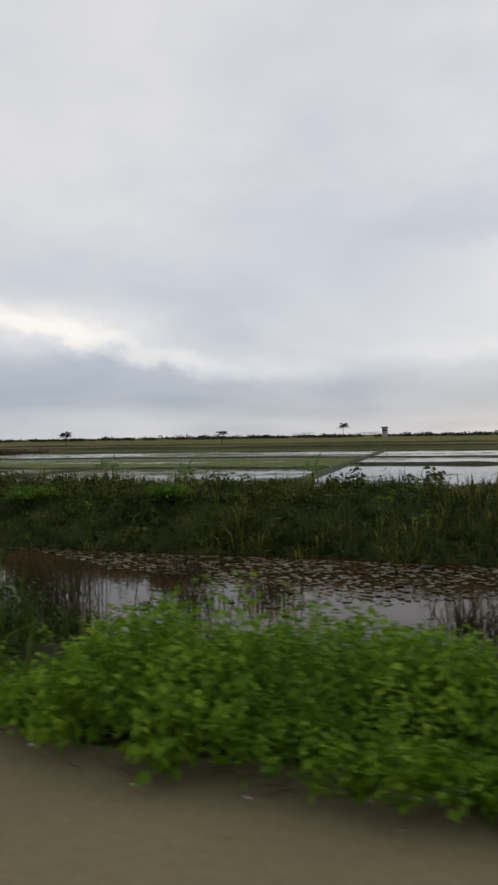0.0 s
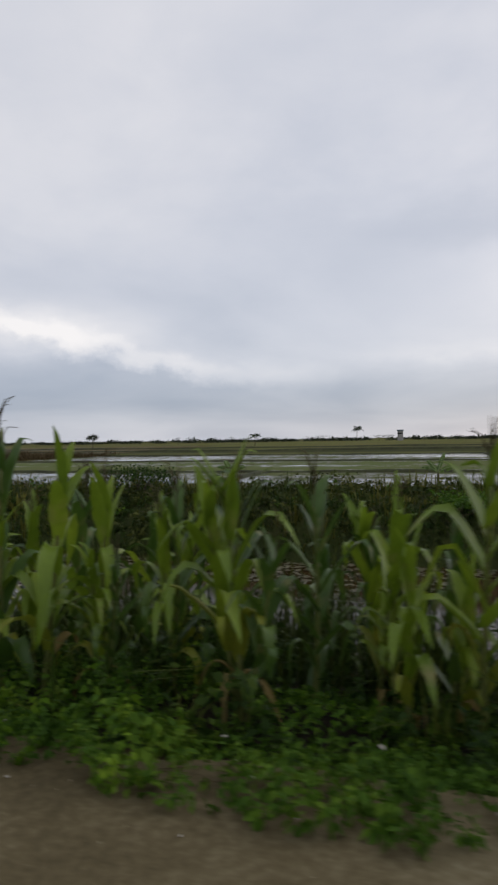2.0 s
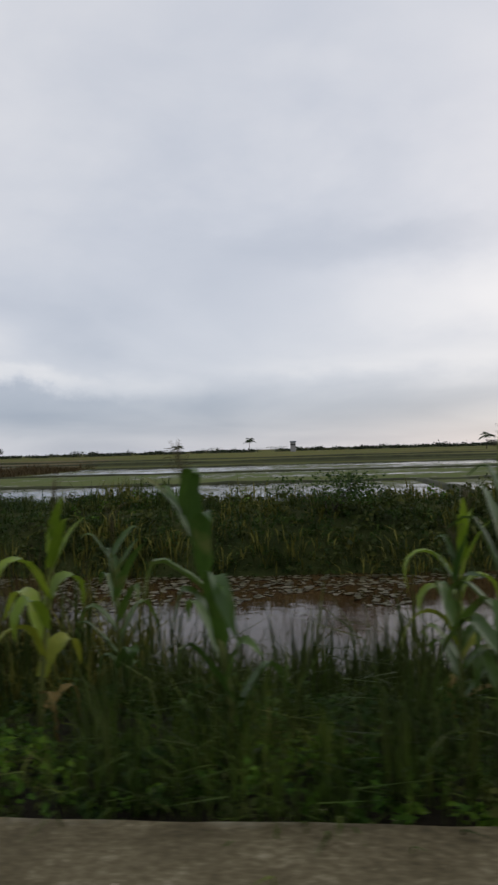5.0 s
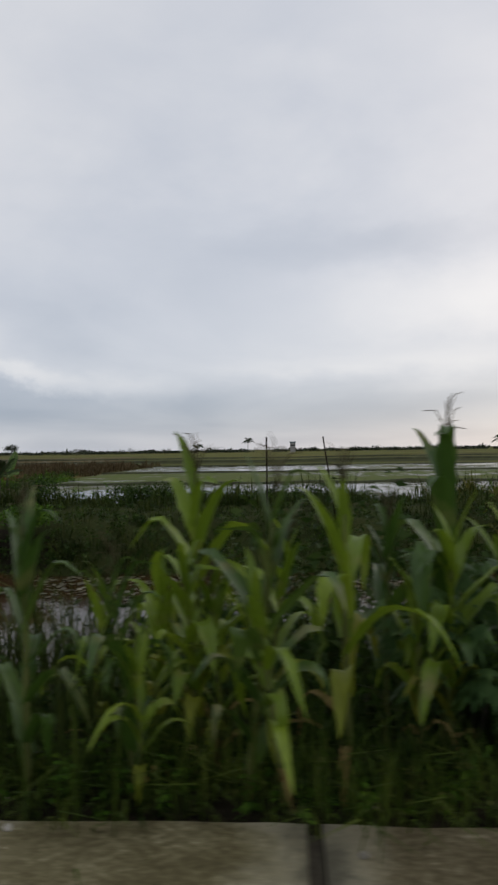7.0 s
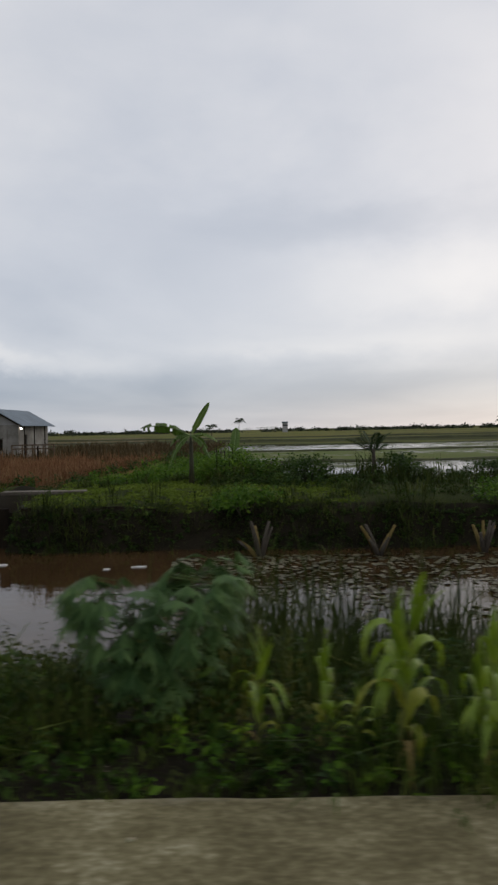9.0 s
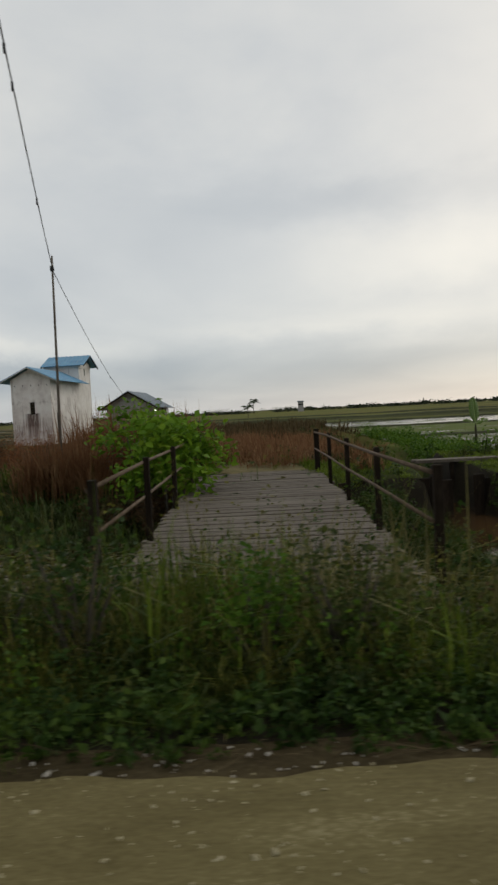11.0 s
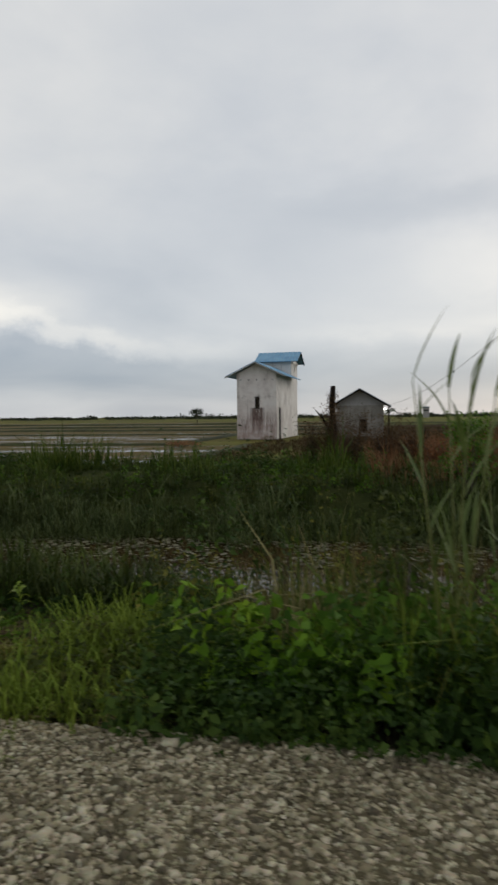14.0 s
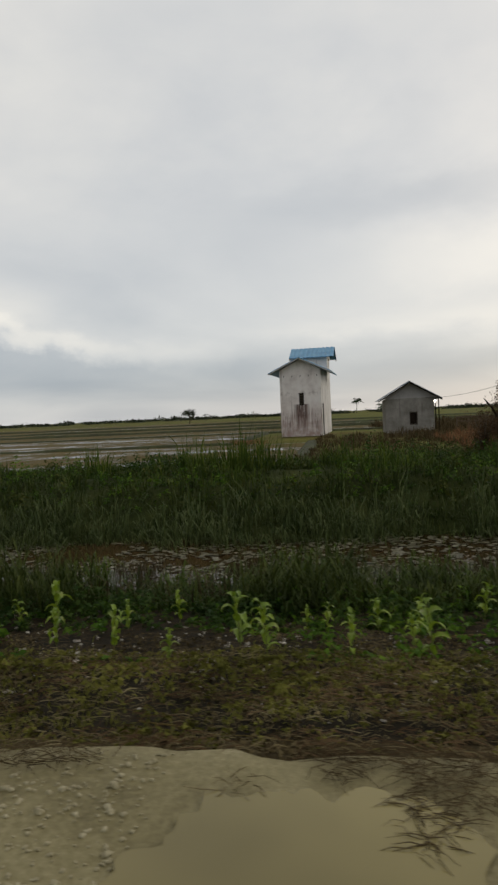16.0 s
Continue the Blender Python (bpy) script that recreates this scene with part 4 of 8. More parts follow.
def grey_house():
    """A small unpainted house with a zinc roof."""
    h = thing("small_house", pose(-78.45, 56.4, -0.75, 0, 0, -2), "small unpainted grey rendered house with a zinc gable roof", "house")
    W, D, E, R = 2.0, 7.2, 2.95, 4.35
    bm = bmesh.new()
    wall_with_hole(bm, -W, W, 0, E, 0, 0.18, (0.02, 0.56, 0.75, 1.75))
    part("front_wall", bm, M["grey_wall"], h)
    bm = bmesh.new()
    prism(bm, [(-W, E), (W, E), (W + 0.3, E), (0, R - 0.03), (-W - 0.3, E)], 0.01, 0.17)
    part("gable", bm, M["gable_grey"], h, "pale plastered gable")
    for s in (-1, 1):
        bm = bmesh.new()
        if s < 0:
            box(bm, -W, 0.18, 0, -W + 0.18, D - 0.18, E)
        else:
            wall_with_hole(bm, 0.18, D - 0.18, 0, E, -0.09, 0.09, (1.2, 2.0, 0.2, 2.1))
            bmesh.ops.transform(bm, matrix=pose(W - 0.09, 0, 0) @ Matrix(((0, 1, 0, 0), (1, 0, 0, 0), (0, 0, 1, 0), (0, 0, 0, 1))), verts=bm.verts)
            bmesh.ops.recalc_face_normals(bm, faces=bm.faces)
        part("side_wall", bm, M["grey_wall"], h)
    bm = bmesh.new()
    box(bm, -W, D - 0.18, 0, W, D, E)
    part("back_wall", bm, M["grey_wall"], h)
    bm = bmesh.new()
    box(bm, 0.03, 0.08, 0.76, 0.55, 0.12, 1.74)
    win = part("window", bm, M["dark_wood"], h, "dark wooden window shutter")
    for x0, x1, z0, z1 in ((-0.04, 0.02, 0.69, 1.81), (0.56, 0.62, 0.69, 1.81), (0.02, 0.56, 0.69, 0.75), (0.02, 0.56, 1.75, 1.81)):
        bm = bmesh.new()
        box(bm, x0, -0.03, z0, x1, 0.003, z1, 0.006)
        part("frame", bm, M["bark"], win)
    bm = bmesh.new()
    box(bm, W - 0.12, 1.21, 0.2, W - 0.07, 1.99, 2.09)
    part("door", bm, M["dark_wood"], h, "dark timber door")
    for s in (-1, 1):
        bm = bmesh.new()
        roof_side(bm, (0, R), (s * (W + 0.62), E - 0.12), -0.55, D + 0.4, 12)
        part("roof", bm, M["zinc_roof"], h, "weathered blue-grey zinc roof slope")
        bm = bmesh.new()
        prism(bm, [(0, R - 0.02), (s * (W + 0.62), E - 0.14), (s * (W + 0.62), E - 0.26), (0, R - 0.14)], -0.59, -0.55)
        bmesh.ops.recalc_face_normals(bm, faces=bm.faces)
        part("bargeboard", bm, M["dark_wood"], h)
    bm = bmesh.new()
    bmesh.ops.create_icosphere(bm, subdivisions=2, radius=0.09, matrix=pose(W + 0.12, 0.35, E - 0.32))
    part("porch_lamp", bm, M["lamp_glass"], h, "small lit white bulb under the eave")
    for y in (0.3, 2.6, 5.2):
        bm = bmesh.new()
        box(bm, W + 0.38, y, 0, W + 0.46, y + 0.08, E - 0.1)
        part("porch_post", bm, M["dark_wood"], h)
    return h


white_house()
grey_house()


def watch_tower():
    t = thing("water_tower", pose(-37.0, 432.7, -0.75), "distant pale block tower with a dark roof slab", "tower")
    bm = bmesh.new()
    box(bm, -1.7, -1.7, 0, 1.7, 1.7, 6.2)
    part("wall", bm, M["gable_grey"], t)
    bm = bmesh.new()
    box(bm, -2.1, -2.1, 6.2, 2.1, 2.1, 7.0)
    part("roof", bm, M["zinc_roof"], t)
    bm = bmesh.new()
    box(bm, -1.72, -1.78, 4.2, 1.72, -1.7, 5.0)
    part("window", bm, M["opening"], t, "dark window band")
    return t


watch_tower()


# ---------------------------------------------------------------- bridges
def plank_bridge():
    """A wide timber footbridge with post-and-rail sides."""
    x0, x1, y0, y1, z = -69.2, -65.9, 5.4, 18.6, -0.38
    b = thing("timber_bridge", pose(0, 0, 0), "weathered timber bridge with plank deck and post rails", "bridge")
    rng = random.Random(8)
    for x in (x0 + 0.1, (x0 + x1) / 2, x1 - 0.12):
        bm = bmesh.new()
        box(bm, x - 0.12, y0, z - 0.55, x + 0.12, y1, z - 0.07, 0.02)
        part("beam", bm, M["grey_wood"], b)
    y = y0
    while y < y1:
        w = rng.uniform(0.14, 0.22)
        bm = bmesh.new()
        box(bm, x0 - rng.uniform(0, 0.12), y, z - 0.06 + rng.uniform(-0.008, 0.008), x1 + rng.uniform(-0.03, 0.1), y + w - 0.02, z + rng.uniform(-0.006, 0.012), 0.006)
        part("deck_plank", bm, M["grey_wood"], b)
        y += w
    for x in (x0 + 0.02, x1 - 0.02):
        ys = [6.1, 9.15, 12.15, 15.1, 18.2]
        for py in ys:
            bm = bmesh.new()
            h = 0.07 if py > 18 else 0.042
            box(bm, x - h, py - h, z - 0.6, x + h, py + h, z + 1.17 + rng.uniform(-0.03, 0.05), 0.01, pose(0, 0, 0))
            part("rail_post", bm, M["dark_wood"], b)
        for hz, r in ((1.11, 0.026), (0.64, 0.022)):
            bm = bmesh.new()
            tube(bm, [(x - 0.055, py, z + hz + rng.uniform(-0.02, 0.02)) for py in ys], [r] * len(ys), 8)
            part("rail", bm, M["rail_wood"], b)
    for x in (x0 + 0.3, x1 - 0.3):
        for py in (8.5, 12.0, 15.5):
            bm = bmesh.new()
            tube(bm, [(x, py, -2.4), (x, py, z - 0.5)], [0.1, 0.09], 8)
            part("support_post", bm, M["dark_wood"], b)
    return b


plank_bridge()


def channel_planks():
    b = thing("plank_crossing", pose(-61.9, 18.8, -0.36), "thick old planks laid over the side channel mouth", "footbridge")
    bm = bmesh.new()
    box(bm, -1.15, -0.22, 0.0, 1.3, 0.02, 0.09, 0.01)
    part("plank", bm, M["grey_wood"], b)
    bm = bmesh.new()
    box(bm, -1.2, 0.05, 0.005, 1.24, 0.30, 0.085, 0.01)
    part("plank", bm, M["grey_wood"], b)
    for x in (-0.12, 0.34):
        bm = bmesh.new()
        box(bm, x - 0.06, -0.16, -1.7, x + 0.06, -0.04, 0.0, 0.01)
        part("post", bm, M["dark_wood"], b)
    return b


channel_planks()


def retaining_boards(x0, x1):
    b = thing("bank_boards", pose(0, 0, 0), "dark timber boards holding the bank of the channel mouth", "retaining wall")
    rng = random.Random(int(-x0))
    x = x0
    while x < x1:
        bm = bmesh.new()
        box(bm, x, 16.28, -1.9, x + 0.27, 16.36, -0.50 + rng.uniform(-0.10, 0.03), 0.008)
        part("board", bm, M["dark_wood"], b)
        x += 0.29
    return b


retaining_boards(-65.6, -62.95)
retaining_boards(-62.2, -58.2)


# ---------------------------------------------------------------- power pole and cables
M["cable"] = surface("black_cable", [(0.3, (0.01, 0.01, 0.01)), (0.7, (0.025, 0.025, 0.025))], 5, 30, 0.6, 0.0)


def power_pole():
    x, y = -72.75, 17.3
    z0 = ground_z(x, y)
    p = thing("power_pole", pose(x, y, z0), "slender dark timber power pole on the grassy bank", "utility pole")
    top = 5.75 - z0
    bm = bmesh.new()
    tube(bm, [(-0.12, 0, -0.3), (-0.06, 0, top * 0.5), (0, 0, top)], [0.045, 0.036, 0.026], 8)
    part("pole", bm, M["grey_wood"], p)
    bm = bmesh.new()
    box(bm, -0.05, -0.09, top - 0.42, 0.05, -0.03, top - 0.28, 0.01)
    part("bracket", bm, M["cable"], p)
    return p


def cable(a, b, sag, clips=()):
    bm = bmesh.new()
    a, b = Vector(a), Vector(b)
    pts = []
    for i in range(25):
        s = i / 24
        q = a.lerp(b, s)
        q.z -= sag * 4 * s * (1 - s)
        pts.append(q)
    tube(bm, pts, [0.010] * 25, 5)
    c = tagged(part("cable", bm, M["cable"]), "thin black overhead power cable strung from the pole", "cable")
    for s in clips:
        i = int(s * 24)
        bm = bmesh.new()
        q = pts[i]
        box(bm, q.x - 0.014, q.y - 0.014, q.z - 0.10, q.x + 0.014, q.y + 0.014, q.z + 0.015, 0.004)
        part("clip", bm, M["cable"], c)
    return c


power_pole()
cable((-72.75, 17.28, 5.4), (-68.0, -1.0, 6.22), 0.25, (0.3, 0.5, 0.56))
cable((-72.75, 17.32, 5.35), (-77.2, 56.0, 2.2), 1.1, (0.35,))


# ---------------------------------------------------------------- plants
M["corn_leaf"] = foliage("corn_leaf", (0.125, 0.205, 0.014), (0.225, 0.330, 0.022), (0.38, 0.47, 0.040), 0.42, "object", 0.35, None, 0.45)
M["corn_leaf_dark"] = foliage("deep_green_corn_leaf", (0.045, 0.100, 0.016), (0.085, 0.160, 0.022), (0.150, 0.225, 0.036), 0.40, "object", 0.3, None, 0.5)
M["corn_leaf_yellow"] = foliage("yellowing_corn_leaf", (0.17, 0.23, 0.018), (0.27, 0.30, 0.028), (0.38, 0.36, 0.050), 0.5, "object", 0.35, None, 0.3)
M["corn_leaf_dry"] = foliage("withered_corn_leaf", (0.16, 0.110, 0.034), (0.28, 0.205, 0.070), (0.38, 0.30, 0.125), 0.7, "object", 0.3, None, 0.1)


def dry_patches(m):
    """Tan, dried stretches along the leaves."""
    nt = m.node_tree
    b = nt.nodes["Principled BSDF"]
    old = b.inputs["Base Color"].links[0].from_socket
    n = noise_node(nt, 5.0, 3.0)
    k = nt.nodes.new("ShaderNodeMapRange")
    k.inputs["From Min"].default_value, k.inputs["From Max"].default_value, k.inputs["To Max"].default_value = 0.56, 0.72, 0.75
    nt.links.new(n.outputs["Fac"], k.inputs["Value"])
    nt.links.new(mixed(nt, "MIX", k.outputs[0], old, (0.36, 0.29, 0.12)), b.inputs["Base Color"])


dry_patches(M["corn_leaf"])
dry_patches(M["corn_leaf_dark"])
dry_patches(M["corn_leaf_yellow"])
M["corn_stalk"] = surface("corn_stalk", [(0.3, (0.065, 0.08, 0.018)), (0.5, (0.11, 0.125, 0.028)), (0.72, (0.19, 0.165, 0.05))], 5, 30, 0.6, 0.2, (1, 1, 0.3))
M["tassel"] = foliage("corn_tassel", (0.10, 0.085, 0.045), (0.15, 0.125, 0.07), (0.20, 0.17, 0.10), 0.8, "object", 0.2)
M["weed_leaf"] = foliage("broad_weed_leaves", (0.055, 0.130, 0.010), (0.135, 0.260, 0.018), (0.30, 0.44, 0.036), 0.5, "island", 0.3)
M["weed_mid"] = foliage("mid_green_weed_leaves", (0.030, 0.074, 0.010), (0.078, 0.162, 0.016), (0.190, 0.30, 0.028), 0.5, "island", 0.3)
M["weed_olive"] = foliage("olive_weed_leaves", (0.024, 0.038, 0.010), (0.062, 0.080, 0.018), (0.150, 0.155, 0.036), 0.6, "island", 0.25)
M["weed_dark"] = foliage("dark_weed_leaves", (0.016, 0.037, 0.009), (0.038, 0.074, 0.013), (0.092, 0.142, 0.022), 0.5, "island", 0.25)
M["grass_near"] = foliage("verge_grass", (0.030, 0.056, 0.009), (0.072, 0.112, 0.017), (0.160, 0.195, 0.033), 0.6, "island", 0.3, (0.26, 0.205, 0.085))
M["grass_far"] = foliage("bank_grass", (0.019, 0.031, 0.008), (0.046, 0.066, 0.014), (0.100, 0.118, 0.027), 0.6, "island", 0.25, (0.17, 0.14, 0.062))
M["grass_fringe"] = foliage("water_edge_grass", (0.046, 0.070, 0.023), (0.085, 0.112, 0.037), (0.140, 0.162, 0.060), 0.6, "island", 0.25)
M["grass_lawn"] = foliage("short_green_grass", (0.095, 0.145, 0.018), (0.155, 0.215, 0.027), (0.225, 0.29, 0.040), 0.7, "island", 0.25)
M["grass_dry"] = foliage("dry_red_grass", (0.13, 0.058, 0.028), (0.235, 0.118, 0.056), (0.36, 0.215, 0.11), 0.8, "island", 0.25, (0.09, 0.10, 0.03))
M["reed"] = foliage("brown_reeds", (0.030, 0.025, 0.013), (0.065, 0.052, 0.024), (0.115, 0.092, 0.045), 0.8, "island", 0.2)
M["straw"] = foliage("old_straw", (0.030, 0.021, 0.011), (0.070, 0.050, 0.026), (0.15, 0.115, 0.062), 0.85, "island", 0.0)
M["mat"] = foliage("trampled_olive_grass", (0.068, 0.070, 0.013), (0.145, 0.142, 0.026), (0.24, 0.22, 0.050), 0.75, "island", 0.15, (0.24, 0.185, 0.085))
M["straw_head"] = foliage("seeding_grass", (0.10, 0.092, 0.032), (0.20, 0.178, 0.068), (0.34, 0.30, 0.14), 0.75, "island", 0.2)
M["brown_grass"] = foliage("dead_brown_grass", (0.040, 0.028, 0.013), (0.095, 0.068, 0.032), (0.17, 0.125, 0.062), 0.85, "island", 0.15)
M["pad"] = foliage("floating_pads", (0.055, 0.050, 0.025), (0.115, 0.105, 0.058), (0.23, 0.21, 0.145), 0.3, "island", 0.0)
M["banana_leaf"] = foliage("banana_leaf", (0.060, 0.115, 0.016), (0.10, 0.175, 0.022), (0.16, 0.24, 0.035), 0.35, "object", 0.35, None, 0.35)
M["banana_stem"] = surface("banana_stem", [(0.3, (0.018, 0.017, 0.009)), (0.5, (0.045, 0.043, 0.020)), (0.72, (0.09, 0.08, 0.04))], 4, 25, 0.6, 0.2, (1, 1, 0.25))


def terrain(xs, ys):
    return np.array([ground_z(float(a), float(b)) for a, b in zip(xs, ys)])


def blades(rng, xs, ys, heights, width, lean=0.45, droop=0.35, zs=None, heading=None):
    """Grass: each blade is a bowed sliver, widest at the bend."""
    n = len(xs)
    z = terrain(xs, ys) if zs is None else zs
    p = np.stack([xs, ys, z - 0.03], 1)
    a = rng.uniform(0, 2 * np.pi, n) if heading is None else heading
    h = np.asarray(heights)[:, None]
    out = np.stack([np.cos(a), np.sin(a), np.zeros(n)], 1)
    side = np.stack([-np.sin(a), np.cos(a), np.zeros(n)], 1)
    k = np.minimum(np.abs(rng.normal(0, 1, n) * lean), 0.85)[:, None]
    up = np.array([0, 0, 1.0])
    mid = p + up * h * 0.5 + out * h * k * 0.25
    tip = p + up * h * (1.0 - droop * np.minimum(k, 1.2)) + out * h * k
    w = (np.asarray(width) * rng.uniform(0.6, 1.4, n))[:, None]
    v = np.stack([p, mid - side * w * 0.5, tip, mid + side * w * 0.5], 1).reshape(-1, 3)
    return v, [np.arange(n * 4).reshape(n, 4)]


def arched(rng, xs, ys, heights, width, zs=None, heading=None):
    """Long grass: each blade rises, bends over and hangs at the tip."""
    n = len(xs)
    z = terrain(xs, ys) if zs is None else zs
    p = np.stack([xs, ys, z - 0.03], 1)
    a = rng.uniform(0, 2 * np.pi, n) if heading is None else heading
    h = np.asarray(heights)[:, None]
    out = np.stack([np.cos(a), np.sin(a), np.zeros(n)], 1)
    side = np.stack([-np.sin(a), np.cos(a), np.zeros(n)], 1) * (np.asarray(width) * rng.uniform(0.5, 1.3, n))[:, None] * 0.5
    k = rng.uniform(0.15, 1.0, n)[:, None]
    up = np.array([0, 0, 1.0])
    m1 = p + up * h * 0.6 + out * h * k * 0.18
    m2 = p + up * h * (0.95 - 0.15 * k) + out * h * k * 0.5
    tip = p + up * h * (1.0 - 0.55 * k) + out * h * k * 0.95
    v = np.stack([p, m1 - side, m1 + side, m2 - side * 0.8, m2 + side * 0.8, tip], 1).reshape(-1, 3)
    b = np.arange(n)[:, None] * 6
    return v, [b + np.array([[1, 2, 4, 3]]), np.concatenate([b + np.array([[0, 2, 1]]), b + np.array([[3, 4, 5]])])]


def leaves(rng, p, size, up_bias=0.7, toward=(0, -0.4, 0), heading=None):
    """Pointed leaves folded along the midrib."""
    n = len(p)
    nrm = rng.normal(0, 0.55, (n, 3)) + np.array([0, 0, up_bias]) + np.array(toward)
    nrm /= np.linalg.norm(nrm, axis=1)[:, None]
    d = rng.normal(0, 1, (n, 3)) if heading is None else heading + rng.normal(0, 0.2, (n, 3))
    d -= nrm * (d * nrm).sum(1)[:, None]
    d /= np.linalg.norm(d, axis=1)[:, None]
    s = np.cross(nrm, d)
    L = (size * rng.uniform(0.6, 1.35, n))[:, None]
    w = rng.uniform(0.17, 0.37, n)[:, None]
    q = [p, p + d * L * 0.42 + s * L * w + nrm * L * 0.10, p + d * L - nrm * L * 0.12, p + d * L * 0.42 - s * L * w + nrm * L * 0.10]
    v = np.stack(q, 1).reshape(-1, 3)
    return v, [np.arange(n * 4).reshape(n, 4)]


def scatter(rng, n, x0, x1, y0, y1, keep=None):
    xs, ys = rng.uniform(x0, x1, n), rng.uniform(y0, y1, n)
    if keep is not None:
        k = np.array([keep(a, b) for a, b in zip(xs, ys)])
        xs, ys = xs[k], ys[k]
    return xs, ys


def patchy(x, y, s, seed):
    return noise.noise((x * s, y * s, seed))


def grass_field(name, n, x0, x1, y0, y1, h, width, material, label, seed, lean=0.45, droop=0.35, clump=0.5, keep=None, category="grass", per=20, spread=0.10, bent=False):
    """Grass in tussocks of very different height, with single blades between them."""
    rng = np.random.default_rng(seed)
    n, width = int(n * 0.52), width * 1.4
    tx, ty = scatter(rng, n // per, x0, x1, y0, y1, keep)
    v = np.array([patchy(a, b, 0.55, seed) + 0.6 * patchy(a, b, 1.9, seed + 7) for a, b in zip(tx, ty)])
    th = h * np.clip(1.0 + clump * v * 1.8, 0.18, 1.75) * rng.uniform(0.45, 1.35, len(tx))
    k = np.repeat(np.arange(len(tx)), per)
    a = rng.uniform(0, 2 * np.pi, len(k))
    r = np.abs(rng.normal(0, 1, len(k)))
    wide = spread * (0.6 + th[k] / max(h, 0.01) * 0.8)
    xs, ys = tx[k] + r * np.cos(a) * wide, ty[k] + r * np.sin(a) * wide
    hh = th[k] * rng.uniform(0.35, 1.1, len(k))
    way = a + rng.normal(0, 0.6, len(k))
    verts, polys = arched(rng, xs, ys, hh, width, None, way) if bent else blades(rng, xs, ys, hh, width, lean * (0.5 + 0.6 * r), droop, None, way)
    return stuff(name, verts, polys, material, label, category)


def weed_mound(name, n, x0, x1, y0, y1, h, size, material, label, seed, cut=None, per=9, dense=0.50):
    """Leafy ground cover: sprigs crowded into hummocks, with dark hollows between them."""
    rng = np.random.default_rng(seed)
    n, size = int(n * dense), size * (1.36 if dense < 1 else 1.1)
    sx, sy = scatter(rng, n // per, x0, x1, y0, y1, cut)
    prof = np.clip(np.minimum((sy - y0) / 0.5, (y1 - sy) / 0.7), 0.08, 1.0) ** 0.7
    # hummocks on a jittered grid
    g = 0.26 + 0.42 * min(h, 1.2)
    ix, iy = np.floor(sx / g).astype(int), np.floor(sy / g).astype(int)
    best, bx, by, bid = np.full(len(sx), 1e9), sx.copy(), sy.copy(), np.zeros(len(sx), dtype=int)
    for dx in (-1, 0, 1):
        for dy in (-1, 0, 1):
            jx, jy = ix + dx, iy + dy
            key = (jx * 73856093) ^ (jy * 19349663) ^ (seed * 83492791)
            cx, cy = (jx + 0.5 + 0.42 * np.sin(key * 0.731)) * g, (jy + 0.5 + 0.42 * np.sin(key * 1.337)) * g
            d2 = np.hypot(sx - cx, sy - cy)
            k = d2 < best
            best, bx, by, bid = np.where(k, d2, best), np.where(k, cx, bx), np.where(k, cy, by), np.where(k, key, bid)
    q = np.clip(best / (0.66 * g), 0, 1)
    dome = np.sqrt(1 - q * q)
    one = 0.5 + 0.5 * np.sin(bid * 0.911)
    two = 0.5 + 0.5 * np.sin(bid * 2.177)
    swell = np.clip([0.72 + 0.9 * patchy(a, b, 0.6, seed) for a, b in zip(sx, sy)], 0.25, 1.15)
    sh = h * swell * prof * (0.14 + 0.86 * dome * (0.45 + 0.55 * one)) * rng.uniform(0.72, 1.08, len(sx))
    z0 = np.where((sy < 2.62) & (sx > -23.9) | (sy < 2.46), np.maximum(terrain(sx, sy), 0.004), terrain(sx, sy))
    k = np.repeat(np.arange(len(sx)), per)
    u = 1.0 - 0.75 * np.tile(np.linspace(1.0, 0.0, per) ** 1.7, len(sx)) * rng.uniform(0.8, 1.0, len(k))
    a = np.tile(np.arange(per) * 2.4, len(sx)) + rng.uniform(0, 6.28, len(sx))[k]
    ox, oy = (sx - bx) / g, (sy - by) / g
    lean = rng.normal(0, 0.20, (len(sx), 2))[k]
    leaf = size * (0.72 + 0.6 * two)[k]
    r = leaf * (0.35 + 0.8 * (1 - u))
    p = np.stack([sx[k] + (lean[:, 0] + 0.5 * ox[k]) * sh[k] * u + np.cos(a) * r * 0.3, sy[k] + (lean[:, 1] + 0.5 * oy[k]) * sh[k] * u + np.sin(a) * r * 0.3, z0[k] + sh[k] * u + 0.015], 1)
    d = np.stack([np.cos(a) + 1.2 * ox[k], np.sin(a) + 1.2 * oy[k], rng.uniform(-0.55, 0.25, len(k)) - 0.3 * q[k]], 1)
    tilt = np.stack([1.5 * ox[k], 1.5 * oy[k] - 0.15, np.zeros(len(k))], 1)
    v, f = leaves(rng, p, leaf * (1.15 - 0.35 * u), 0.75, tilt, d)
    return stuff(name, v, f, material, label, "weeds")


